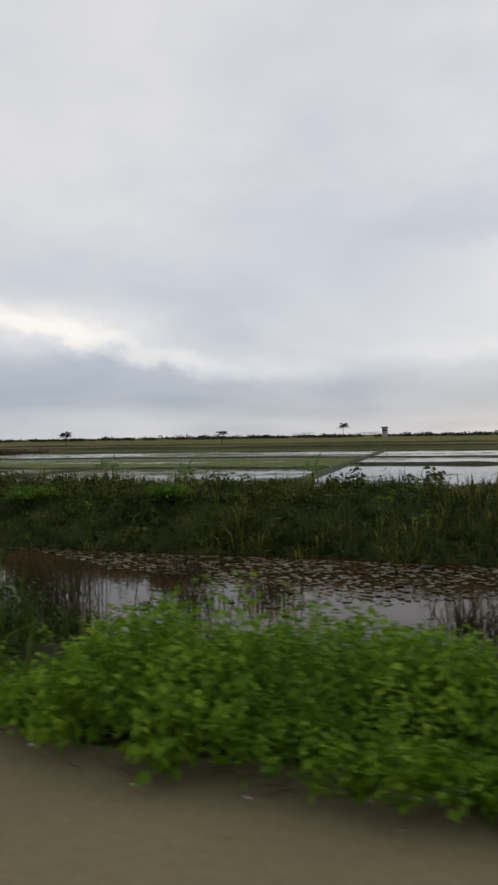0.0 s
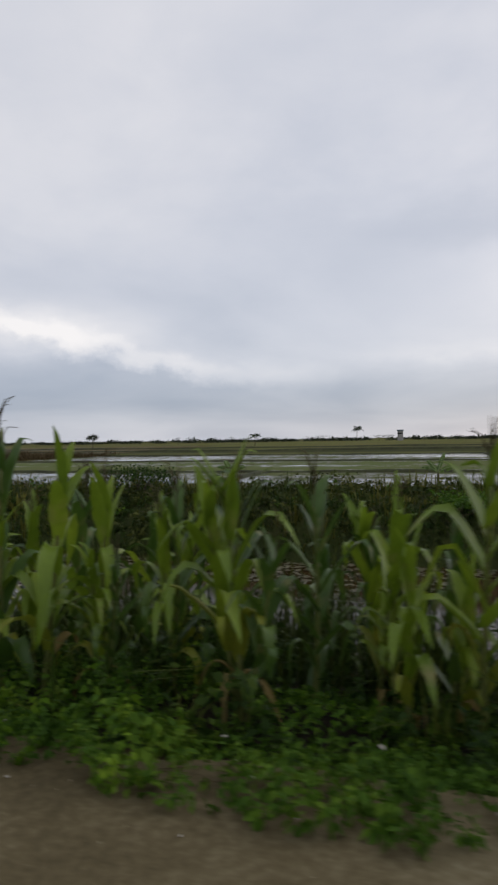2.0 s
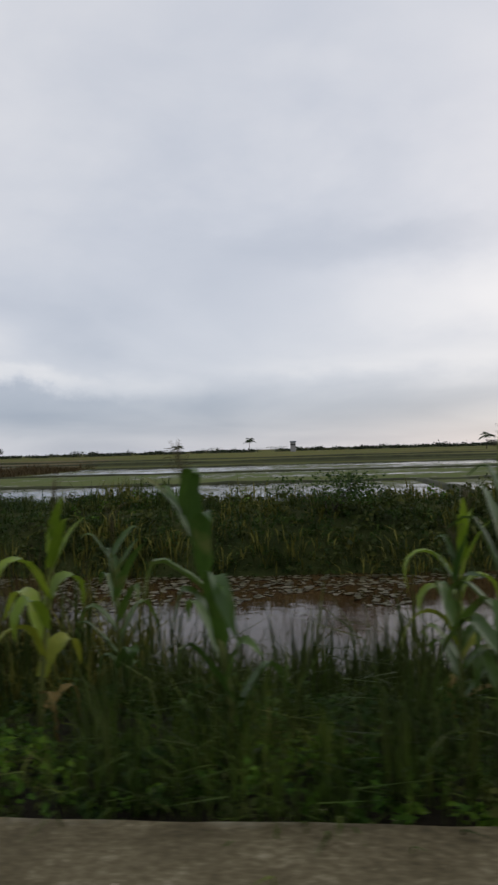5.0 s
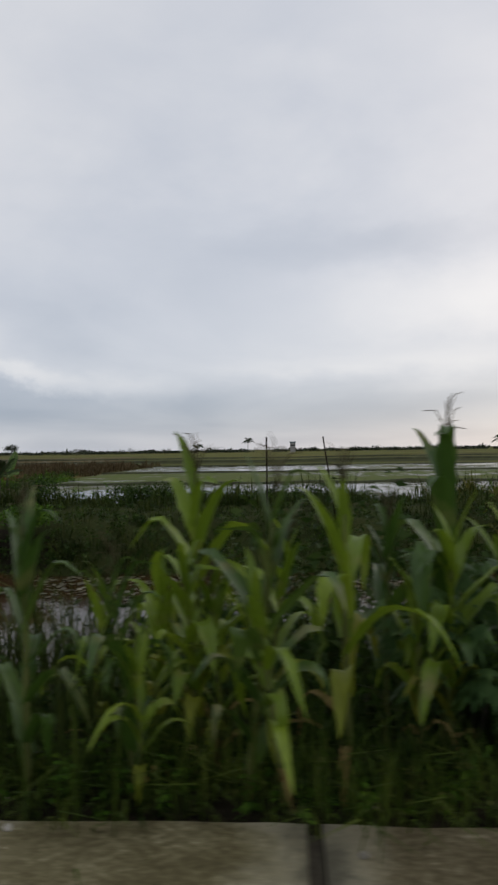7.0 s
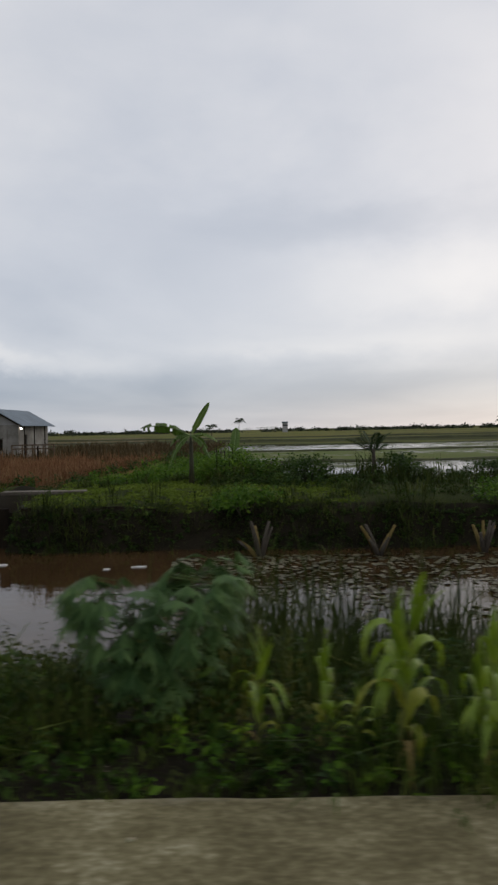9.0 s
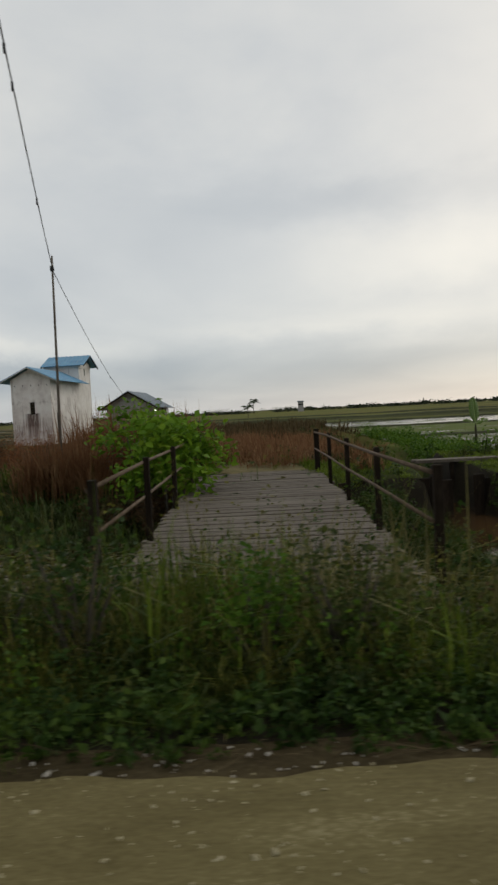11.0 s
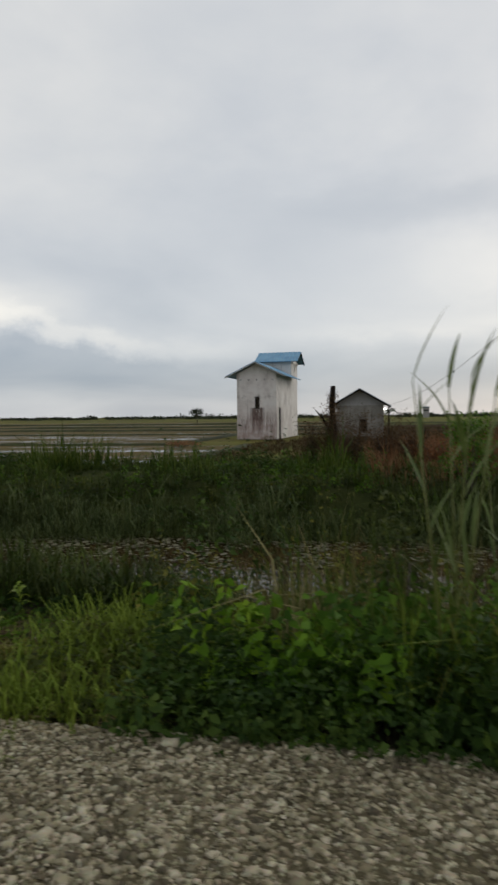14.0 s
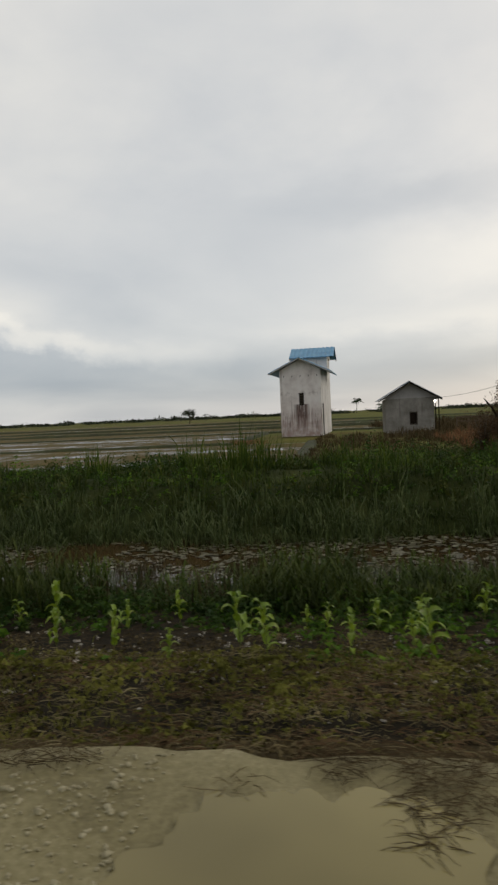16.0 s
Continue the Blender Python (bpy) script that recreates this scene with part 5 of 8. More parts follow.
def road_edge(x):
    return float(np.interp(-x, [-3, 0, 1, 2, 3, 3.5, 4, 4.5, 5, 6.6, 7.4, 8.3, 9.3, 10.2, 10.6, 11, 12, 12.7, 13.2, 13.8, 14.3, 15, 15.5, 16.2, 17, 17.4, 18.2, 18.6, 19.2, 19.7, 20.3, 22, 26], [2.4, 2.32, 2.38, 2.5, 2.18, 2.22, 2.15, 2.28, 2.35, 2.1, 2.2, 2.5, 2.22, 2.2, 2.42, 2.45, 2.4, 2.18, 2.2, 2.28, 2.4, 2.15, 2.0, 2.08, 2.2, 1.88, 2.1, 1.98, 1.88, 2.15, 1.8, 1.55, 2.0])) + 0.07 * (noise.noise((x * 1.1, 1, 0)) * 1.4 + 0.6 * noise.noise((x * 4.0, 1, 3)))


def far_from_track(x, y):
    return y > road_edge(x)


# verge, first stretch: leafy creepers over a mud track
weed_mound("creeping_weeds", 84000, -3.7, 1.7, 1.6, 4.3, 0.84, 0.056, M["weed_leaf"], "lush bright green leafy ground cover beside the track", 11, far_from_track, dense=1.0)
weed_mound("creeping_weeds", 80000, -28.0, -3.4, 1.15, 4.4, 0.40, 0.046, M["weed_mid"], "low green leafy ground cover under the corn", 12, far_from_track, dense=1.0)
weed_mound("creeping_weeds", 44000, -28.0, -3.4, 1.5, 4.0, 0.36, 0.042, M["weed_leaf"], "bright young weeds between creepers", 212, lambda x, y: y > road_edge(x) and patchy(x, y, 0.8, 90) > (-0.3 if x > -11 else 0.05))
weed_mound("dark_weeds", 40000, -28.0, -3.4, 2.7, 5.6, 0.62, 0.055, M["weed_dark"], "dark green weeds growing between corn stalks", 13)
grass_field("bank_grass", 28000, -36.0, 6.0, 3.0, 7.4, 0.5, 0.014, M["grass_near"], "green grass sloping down to the canal edge", 14, 0.7, 0.5, 0.5, lambda x, y: x < -4.6 or y < 5.4)
grass_field("dark_grass", 42000, -30.0, -4.2, 4.2, 7.3, 0.85, 0.014, M["grass_far"], "dark rank grass between corn and canal", 214, 0.55, 0.5, 0.9, lambda x, y: patchy(x, y, 0.5, 97) > -0.3)
weed_mound("dark_weeds", 46000, -30.0, -4.0, 4.3, 7.0, 1.55, 0.05, M["weed_dark"], "dark green weeds between corn and canal", 215, lambda x, y: patchy(x, y, 0.5, 97) > (-0.3 if x > -19 else -0.1))
weed_mound("creeping_weeds", 50000, -27.0, -9.0, 1.1, 3.2, 0.26, 0.036, M["weed_mid"], "green creepers spreading over the track edge", 213, far_from_track)
weed_mound("clover_mat", 46000, -27.0, -3.6, 1.5, 3.4, 0.12, 0.034, M["weed_mid"], "flat mat of small clover-like leaves", 272, far_from_track, dense=1.0)
weed_mound("clover_mat", 40000, -26.0, -19.8, 1.3, 3.6, 0.16, 0.034, M["weed_leaf"], "dense mat of small bright clover-like leaves", 273, lambda x, y: y > 1.75 + 0.2 * patchy(x, 0, 0.8, 12), dense=1.0)
def tufted(x, y):
    """Gaps between the brighter plants of the steep verge before the bridge."""
    return x > -55.5 or y > 4.3 or patchy(x, y, 1.25, 500) + 0.4 * patchy(x, y, 3.2, 501) > -0.02


# second stretch: corn behind the concrete edge
weed_mound("green_weeds", 34000, -57.5, -28.0, 2.5, 3.6, 0.38, 0.030, M["weed_olive"], "olive weeds behind the concrete edge", 315)
weed_mound("dark_weeds", 56000, -57.5, -28.0, 2.6, 4.6, 0.55, 0.036, M["weed_dark"], "dark weeds and creepers behind the concrete edge", 15)
weed_mound("creeping_weeds", 14000, -66.0, -28.0, 2.5, 3.4, 0.30, 0.034, M["weed_mid"], "green weeds along the concrete edge", 16, lambda x, y: tufted(x, y) and patchy(x, y, 0.7, 91) > -0.1)
weed_mound("creeping_weeds", 9000, -66.0, -48.0, 2.5, 3.4, 0.30, 0.034, M["weed_leaf"], "bright green weeds along the concrete edge", 216, lambda x, y: patchy(x, y, 0.9, 92) > 0.15)
# very dark leaf colour stands in for self-shadow in the hollows
weed_mound("dark_weeds", 44000, -66.0, -57.3, 2.4, 5.2, 0.55, 0.040, M["weed_dark"], "weeds between grass tufts above the canal, coloured dark for shade", 27)
weed_mound("olive_weeds", 30000, -66.0, -56.0, 2.9, 5.6, 0.75, 0.038, M["weed_olive"], "olive weeds between grass tufts above the canal", 127, tufted)
grass_field("verge_grass", 60000, -66.0, -28.0, 2.55, 4.8, 0.22, 0.009, M["grass_near"], "tufted green grass behind the concrete edge", 17, 0.5, 0.5, 0.8, tufted)
grass_field("dark_grass", 36000, -66.0, -28.0, 2.7, 5.5, 0.42, 0.010, M["grass_far"], "dark rank grass behind the concrete edge", 217, 0.45, 0.5, 0.9, tufted)
grass_field("bank_grass", 30000, -66.0, -28.0, 4.2, 6.7, 0.30, 0.014, M["grass_near"], "long grass sloping down to the canal", 18, 0.45, 0.5)
grass_field("dark_grass", 36000, -57.0, -30.0, 4.6, 7.4, 0.72, 0.013, M["grass_far"], "dark rank grass between corn and canal", 218, 0.55, 0.5, 0.9, lambda x, y: patchy(x, y, 0.5, 98) > -0.2)
weed_mound("tall_weeds", 34000, -44.0, -35.0, 3.4, 5.6, 1.35, 0.06, M["weed_dark"], "tall dark weeds behind the corn and banana", 323)
weed_mound("tall_weeds", 26000, -41.7, -40.2, 2.9, 4.3, 1.9, 0.055, M["weed_leaf"], "tall yellow-green weeds beside the banana", 324)
grass_field("edge_grass", 26000, -57.0, -28.0, 2.50, 3.3, 0.28, 0.008, M["grass_near"], "soft green grass pressing against the concrete edge", 350, 0.6, 0.6, 0.8, lambda x, y: patchy(x, y, 0.5, 351) > -0.35)
# dark leaves again paint the shade low behind the slab edge
weed_mound("edge_weeds", 10000, -65.8, -57.3, 2.1, 3.5, 0.34, 0.036, M["weed_dark"], "leafy weeds pressing against the concrete edge, coloured dark for shade", 352, lambda x, y: y > 2.52)
weed_mound("edge_weeds", 28000, -57.3, -28.0, 2.1, 3.5, 0.34, 0.032, M["weed_mid"], "green leafy weeds pressing against the concrete edge", 353, lambda x, y: y > 2.52)
weed_mound("edge_weeds", 5000, -65.6, -58.0, 2.1, 3.1, 0.20, 0.034, M["weed_leaf"], "bright low weeds at the concrete edge", 357, lambda x, y: y > 2.52 and patchy(x, y, 0.7, 358) > 0.0)
grass_field("olive_grass", 12000, -65.8, -55.0, 3.3, 5.8, 0.42, 0.009, M["mat"], "olive grass tufts above the canal", 355, 0.9, 0.7, 1.1, lambda x, y: tufted(x, y) and patchy(x, y, 0.8, 356) > 0.0)
# third stretch: tall rank grass that hides the canal
grass_field("tall_grass", 40000, -78.0, -66.0, 4.0, 7.4, 0.42, 0.009, M["grass_near"], "tall rank grass and weeds hiding the canal", 19, 0.7, 0.6, 1.0)
grass_field("verge_grass", 40000, -78.0, -66.0, 2.95, 4.4, 0.20, 0.007, M["grass_near"], "short tufted grass at the foot of tall weeds", 319, 0.8, 0.6, 1.0)
grass_field("dark_grass", 44000, -78.0, -66.0, 3.4, 7.4, 0.40, 0.010, M["grass_far"], "dark rank grass hiding the canal", 219, 0.7, 0.6, 1.0)
grass_field("straw_grass", 22000, -79.0, -66.0, 3.9, 7.2, 0.85, 0.010, M["straw_head"], "pale seeding grass standing above the weeds", 28, 0.6, 0.6, 1.3, lambda x, y: patchy(x, y, 0.9, 93) > -0.1, per=10, spread=0.16)
grass_field("straw_grass", 10000, -79.0, -66.0, 3.8, 7.2, 0.80, 0.012, M["grass_near"], "tall green grass standing above the weeds", 228, 0.6, 0.6, 1.3, lambda x, y: patchy(x, y, 0.9, 99) > 0.0, per=10, spread=0.16)
weed_mound("tall_weeds", 26000, -80.0, -65.5, 4.4, 7.2, 1.6, 0.045, M["weed_dark"], "tall dark weeds hiding the canal", 321)
weed_mound("tall_weeds", 34000, -80.0, -65.5, 4.3, 7.0, 1.65, 0.040, M["mat"], "tall seeding olive weeds hiding the canal", 322)
# shadow at the verge foot is put into these dark leaves
weed_mound("dark_weeds", 46000, -77.8, -65.5, 2.72, 4.6, 0.52, 0.036, M["weed_dark"], "leafy weeds at the foot of tall grass, coloured dark for shade", 20)
weed_mound("green_weeds", 36000, -78.0, -65.5, 3.0, 5.6, 0.64, 0.034, M["weed_olive"], "bushy olive weeds among tall grass", 221)
weed_mound("tall_weeds", 30000, -79.0, -65.5, 4.0, 6.6, 1.5, 0.05, M["weed_olive"], "tall bushy olive weeds hiding the canal", 421, lambda x, y: patchy(x, y, 0.6, 55) > -0.02)
weed_mound("bright_weeds", 26000, -78.0, -66.0, 2.9, 5.6, 0.95, 0.034, M["weed_mid"], "bright bushy weeds among tall grass", 21, lambda x, y: patchy(x, y, 0.7, 94) > 0.12)
grass_field("olive_grass", 24000, -78.4, -65.8, 3.3, 6.8, 0.46, 0.0045, M["mat"], "soft olive grass crowding the verge weeds", 270, 0.5, 0.5, 1.0, spread=0.12, bent=True)
grass_field("fresh_grass", 12000, -78.4, -65.8, 3.0, 6.4, 0.58, 0.010, M["grass_lawn"], "soft fresh green grass crowding the verge weeds", 271, 0.5, 0.5, 1.1, lambda x, y: patchy(x, y, 0.6, 66) > -0.05, spread=0.11)
# leaf colour darkened for the shadowed bottom of the verge
weed_mound("edge_weeds", 30000, -79.4, -66.0, 2.2, 3.6, 0.42, 0.036, M["weed_dark"], "leafy weeds crowding the worn road edge, coloured dark for shade", 360, lambda x, y: y > 2.62 + 0.12 * patchy(x, 0, 1.2, 361))
# dark low leaves, bright top ones: the heap's shading is in their colours
weed_mound("leafy_vine", 46000, -79.5, -75.2, 2.7, 4.5, 0.72, 0.044, M["weed_dark"], "rampant vine heaped over the verge, lower leaves coloured dark for shade", 22)
weed_mound("leafy_vine", 6000, -79.1, -76.2, 2.9, 4.2, 0.90, 0.064, M["weed_leaf"], "bright green vine leaves on top of a heap", 23)
weed_mound("leafy_vine", 18000, -78.7, -75.4, 3.0, 4.8, 1.25, 0.055, M["weed_mid"], "green vine leaves on top of a heap", 423)
grass_field("tall_grass", 10000, -82.4, -78.5, 2.9, 5.4, 0.14, 0.008, M["grass_near"], "green grass thinning out beside the gravel", 29, 0.9, 0.5, 0.9, lambda x, y: patchy(x, y, 0.9, 95) > -0.3 + 0.25 * (-79.5 - x))
grass_field("soft_grass", 14000, -80.3, -78.5, 2.85, 5.2, 0.20, 0.008, M["grass_lawn"], "soft yellow-green grass beside the gravel", 430, 0.9, 0.7, 0.9, None, spread=0.14, bent=True)
weed_mound("olive_weeds", 9000, -80.6, -78.5, 2.8, 4.8, 0.30, 0.036, M["weed_olive"], "soft olive weeds beside the gravel", 432)
# fourth stretch: flat trampled verge with seedlings
grass_field("trampled_grass", 80000, -92.0, -79.5, 2.72, 4.1, 0.08, 0.007, M["mat"], "trampled olive grass and moss on the verge", 24, 1.4, 0.6, 0.9, lambda x, y: patchy(x, y, 1.1, 77) > -0.36, spread=0.09)
weed_mound("moss_weeds", 44000, -92.0, -79.5, 2.8, 4.25, 0.13, 0.024, M["mat"], "small olive creepers between trampled grass", 224)
weed_mound("dark_weeds", 80000, -92.0, -79.5, 4.8, 7.4, 0.46, 0.038, M["weed_dark"], "small leafy weeds above the water edge", 26)
weed_mound("green_weeds", 12000, -92.0, -79.5, 5.0, 6.2, 0.30, 0.034, M["weed_mid"], "green leafy weeds above the water edge", 226)
grass_field("dark_grass", 18000, -92.0, -79.0, 5.6, 8.0, 0.36, 0.010, M["reed"], "brown grass along the water edge", 227, 0.9, 0.5, 0.9, lambda x, y: y < 6.6 or patchy(x, y, 0.6, 228) > 0.05)
grass_field("bank_grass", 40000, -92.0, -79.0, 5.3, 7.3, 0.42, 0.011, M["grass_far"], "fresh green grass along the water edge", 25, 0.9, 0.5, 0.9, lambda x, y: y < 6.1 or patchy(x, y, 0.6, 229) > -0.05, bent=True)


weed_mound("green_weeds", 16000, -92.0, -79.8, 3.9, 5.2, 0.16, 0.040, M["weed_mid"], "low green weeds between maize seedlings", 260, lambda x, y: patchy(x, y, 1.0, 44) > -0.1)
weed_mound("bank_weeds", 44000, -38.0, 8.0, 14.9, 21.5, 0.80, 0.12, M["weed_olive"], "olive scrub and creepers heaped over the far bank", 261, lambda x, y: patchy(x, y, 0.4, 45) > -0.15)
grass_field("olive_grass", 30000, -38.0, 8.0, 14.8, 22.8, 0.5, 0.028, M["mat"], "olive grass tussocks over the far bank", 264, 0.8, 0.5, 1.0, lambda x, y: patchy(x, y, 0.3, 48) > -0.1, spread=0.2)
grass_field("brown_grass", 9000, -37.6, -33.0, 4.4, 7.0, 1.0, 0.014, M["straw"], "tall dead grass between corn and canal", 265, 0.5, 0.4, 0.8)
grass_field("bank_grass", 9000, -37.8, -32.0, 4.2, 6.6, 0.8, 0.015, M["mat"], "tall olive grass between corn and canal", 266, 0.6, 0.4, 0.8)
weed_mound("bank_weeds", 12000, -38.0, 8.0, 16.0, 22.5, 0.7, 0.085, M["weed_mid"], "yellow-green weeds scattered over the far bank", 262, lambda x, y: patchy(x, y, 0.5, 46) > 0.18)
grass_field("paddy_tufts", 9000, -60.0, 14.0, 23.3, 26.5, 0.34, 0.03, M["grass_far"], "dark grass tufts along the flooded paddy edge", 263, 0.5, 0.4, 1.0, lambda x, y: patchy(x, y, 0.25, 47) > 0.05, spread=0.14)


# far bank
def off_lawn(x, y):
    if channel_gap(x, y) < 0.7 and y > 15:
        return False
    if -70.0 < x < -65.2 and 14 < y < 20.5:
        return False
    if -62.0 < x < -53.5 and 16.6 < y < 21.4:
        return patchy(x, y, 0.8, 50) > 0.4
    return True


grass_field("far_bank_grass", 110000, -66.0, 14.0, 14.9, 23.4, 0.42, 0.022, M["grass_far"], "dense dark grass on the far canal bank", 31, 0.9, 0.55, 0.9, off_lawn, spread=0.16)
grass_field("far_bank_grass", 52000, -104.0, -66.0, 14.9, 23.4, 0.36, 0.020, M["grass_far"], "dense dark grass on the far canal bank", 32, 1.0, 0.6, 0.9, off_lawn, spread=0.18)
grass_field("far_bank_grass", 28000, -104.0, -66.0, 15.2, 23.4, 0.46, 0.020, M["grass_near"], "patches of fresh green grass on the far canal bank", 232, 0.9, 0.55, 0.9, lambda x, y: off_lawn(x, y) and patchy(x, y, 0.35, 96) > 0.05, spread=0.18, bent=True)
weed_mound("bank_weeds", 52000, -66.0, 14.0, 15.0, 23.0, 0.45, 0.07, M["weed_dark"], "dark leafy weeds matted over the far bank", 42, off_lawn)
weed_mound("bank_weeds", 50000, -110.0, -70.5, 15.6, 23.0, 0.50, 0.06, M["weed_dark"], "dark leafy weeds on the far bank", 243, lambda x, y: patchy(x, y, 0.3, 61) > -0.1)
weed_mound("bank_weeds", 40000, -110.0, -70.5, 16.0, 23.0, 0.50, 0.06, M["weed_mid"], "bright leafy weeds on the far bank", 43, lambda x, y: patchy(x, y, 0.25, 60) > 0.02)
weed_mound("bank_weeds", 36000, -104.0, -66.5, 16.0, 22.6, 0.85, 0.075, M["weed_olive"], "olive bushy weeds heaped over the far bank", 450, lambda x, y: off_lawn(x, y) and patchy(x, y, 0.4, 451) > 0.02)
weed_mound("bank_weeds", 26000, -104.0, -66.5, 16.2, 22.6, 0.80, 0.070, M["weed_mid"], "green bushy weeds heaped over the far bank", 452, lambda x, y: off_lawn(x, y) and patchy(x, y, 0.4, 453) > 0.10)
weed_mound("bank_scrub", 26000, -93.0, -79.0, 19.5, 23.2, 1.15, 0.07, M["weed_dark"], "tall dark scrub along the top of the far bank", 248, lambda x, y: patchy(x, y, 0.3, 64) > -0.05)
grass_field("far_bank_grass", 16000, -93.0, -79.0, 19.0, 23.2, 0.80, 0.022, M["grass_near"], "tall grass along the top of the far bank", 249, 0.6, 0.5, 1.0, lambda x, y: patchy(x, y, 0.3, 65) > 0.0, spread=0.16)
grass_field("reed_fringe", 36000, -112.0, -66.5, 14.0, 15.6, 0.62, 0.018, M["grass_fringe"], "grey-green grass fringe hanging at the far water edge", 33, 1.1, 0.6, 0.9, lambda x, y: patchy(x, y, 0.35, 333) > -0.22, spread=0.22, bent=True)
grass_field("reed_fringe", 16000, -48.0, 14.0, 14.3, 15.6, 0.42, 0.018, M["grass_fringe"], "grass fringe hanging into the far water edge", 34, 0.9, 0.6, 0.8, lambda x, y: patchy(x, y, 0.3, 9) > -0.1, spread=0.15)
weed_mound("bank_weeds", 60000, -48.5, 14.0, 14.7, 18.0, 0.55, 0.06, M["weed_dark"], "dark weeds hanging over the steep far bank", 244)
weed_mound("bank_weeds", 22000, -62.0, -48.0, 15.2, 16.15, 0.30, 0.05, M["weed_dark"], "dark weeds hanging over the cut bank", 245)
grass_field("bank_grass", 16000, -61.8, -48.0, 15.3, 16.3, 0.22, 0.018, M["grass_far"], "dark grass hanging over the cut bank", 246, 1.0, 0.7, 0.8, spread=0.14)
weed_mound("lawn_leaves", 40000, -62.0, -53.0, 16.3, 22.0, 0.10, 0.05, M["grass_lawn"], "short green turf plants on the bank", 247, lambda x, y: channel_gap(x, y) > 0.3)
grass_field("lawn_grass", 40000, -62.0, -53.0, 16.4, 22.0, 0.10, 0.018, M["grass_lawn"], "short green grass on the bank by the channel", 35, 0.8, 0.4, 0.4, lambda x, y: channel_gap(x, y) > 0.4)
grass_field("lawn_grass", 12000, -66.2, -63.6, 16.2, 20.5, 0.16, 0.018, M["grass_lawn"], "short green grass by the bridge end", 36, 0.8, 0.4, 0.4)


weed_mound("bank_scrub", 34000, -52.0, -35.0, 20.0, 23.6, 0.9, 0.075, M["weed_dark"], "dark scrub along the top of the far bank", 439, lambda x, y: patchy(x, y, 0.35, 71) > -0.16)
weed_mound("bank_scrub", 14000, -52.0, -35.0, 20.4, 23.6, 0.9, 0.075, M["weed_mid"], "green scrub along the top of the far bank", 440, lambda x, y: patchy(x, y, 0.35, 72) > 0.05)
grass_field("bank_grass", 20000, -52.5, -35.0, 19.8, 23.6, 0.65, 0.02, M["grass_far"], "dark rank grass on top of the far bank", 441, 0.6, 0.5, 1.0, lambda x, y: patchy(x, y, 0.35, 73) > -0.15, spread=0.18)


weed_mound("bank_scrub", 26000, -57.5, -55.0, 20.6, 23.6, 1.75, 0.07, M["weed_mid"], "tall green scrub beside a banana plant", 442)
weed_mound("bank_scrub", 10000, -57.4, -54.4, 20.0, 23.4, 0.9, 0.07, M["weed_olive"], "olive scrub beside a banana plant", 444)
weed_mound("bank_scrub", 12000, -57.0, -52.6, 19.0, 22.6, 0.7, 0.07, M["weed_dark"], "dark scrub between banana and palm", 443)


def dry_ok(x, y):
    return x < channel_x(y) - 1.3 and not (-70.2 < x < -65.0 and y < 19.6) and patchy(x, y, 0.12, 3) > -0.5


grass_field("dry_grass", 100000, -78.0, -60.8, 17.5, 48.0, 0.60, 0.022, M["grass_dry"], "tall dry reddish-brown grass on fallow land", 37, 0.9, 0.5, 1.0, dry_ok, spread=0.2)
grass_field("dry_grass", 44000, -80.0, -59.8, 47.0, 92.0, 0.75, 0.045, M["brown_grass"], "dry brown grass running back behind the houses", 137, 0.9, 0.5, 1.0, lambda x, y: not (-81.2 < x < -75.6 and 55.5 < y < 64.5), spread=0.3)
grass_field("dry_grass", 20000, -86.3, -77.0, 22.5, 55.0, 0.34, 0.04, M["brown_grass"], "thin dry brown grass before the houses", 38, 0.6, 0.3, 0.8, spread=0.2)
grass_field("dry_grass", 16000, -73.4, -69.4, 18.4, 22.0, 1.35, 0.022, M["grass_dry"], "shoulder-high dry red-brown grass below the pole", 280, 0.4, 0.4, 0.5, spread=0.2)
grass_field("dry_grass", 5000, -73.8, -71.7, 16.7, 17.25, 1.35, 0.020, M["grass_dry"], "tall dry red-brown grass round the foot of a pole", 282, 0.4, 0.4, 0.4, spread=0.15)
grass_field("bank_grass", 18000, -104.0, -66.5, 14.5, 17.6, 0.55, 0.020, M["grass_far"], "long arching grass over the slope of the far bank", 281, 0.9, 0.6, 0.8, lambda x, y: not (-70.0 < x < -65.2), spread=0.2)
weed_mound("bank_scrub", 40000, -61.7, -58.2, 21.8, 48.0, 1.1, 0.09, M["weed_mid"], "green scrub along the side channel", 39, lambda x, y: channel_gap(x, y) > 0.1)
weed_mound("bank_scrub", 12000, -58.4, -53.5, 21.8, 24.6, 0.5, 0.08, M["weed_dark"], "low dark scrub at the paddy edge", 339)
weed_mound("bank_scrub", 26000, -65.75, -63.7, 9.0, 14.4, 0.80, 0.045, M["weed_dark"], "dark leafy scrub beside the bridge", 40)
weed_mound("bank_scrub", 9000, -65.75, -63.9, 8.8, 14.2, 0.95, 0.055, M["weed_olive"], "olive leafy scrub beside the bridge", 340)
weed_mound("channel_weeds", 22000, -63.9, -61.5, 21.0, 60.0, 0.75, 0.09, M["weed_dark"], "dark weeds along the side channel", 341, lambda x, y: channel_gap(x, y) > -0.05 or y > 47)
grass_field("bank_grass", 16000, -65.7, -63.0, 8.0, 15.5, 0.45, 0.014, M["grass_far"], "dark rank grass beside the bridge", 41)


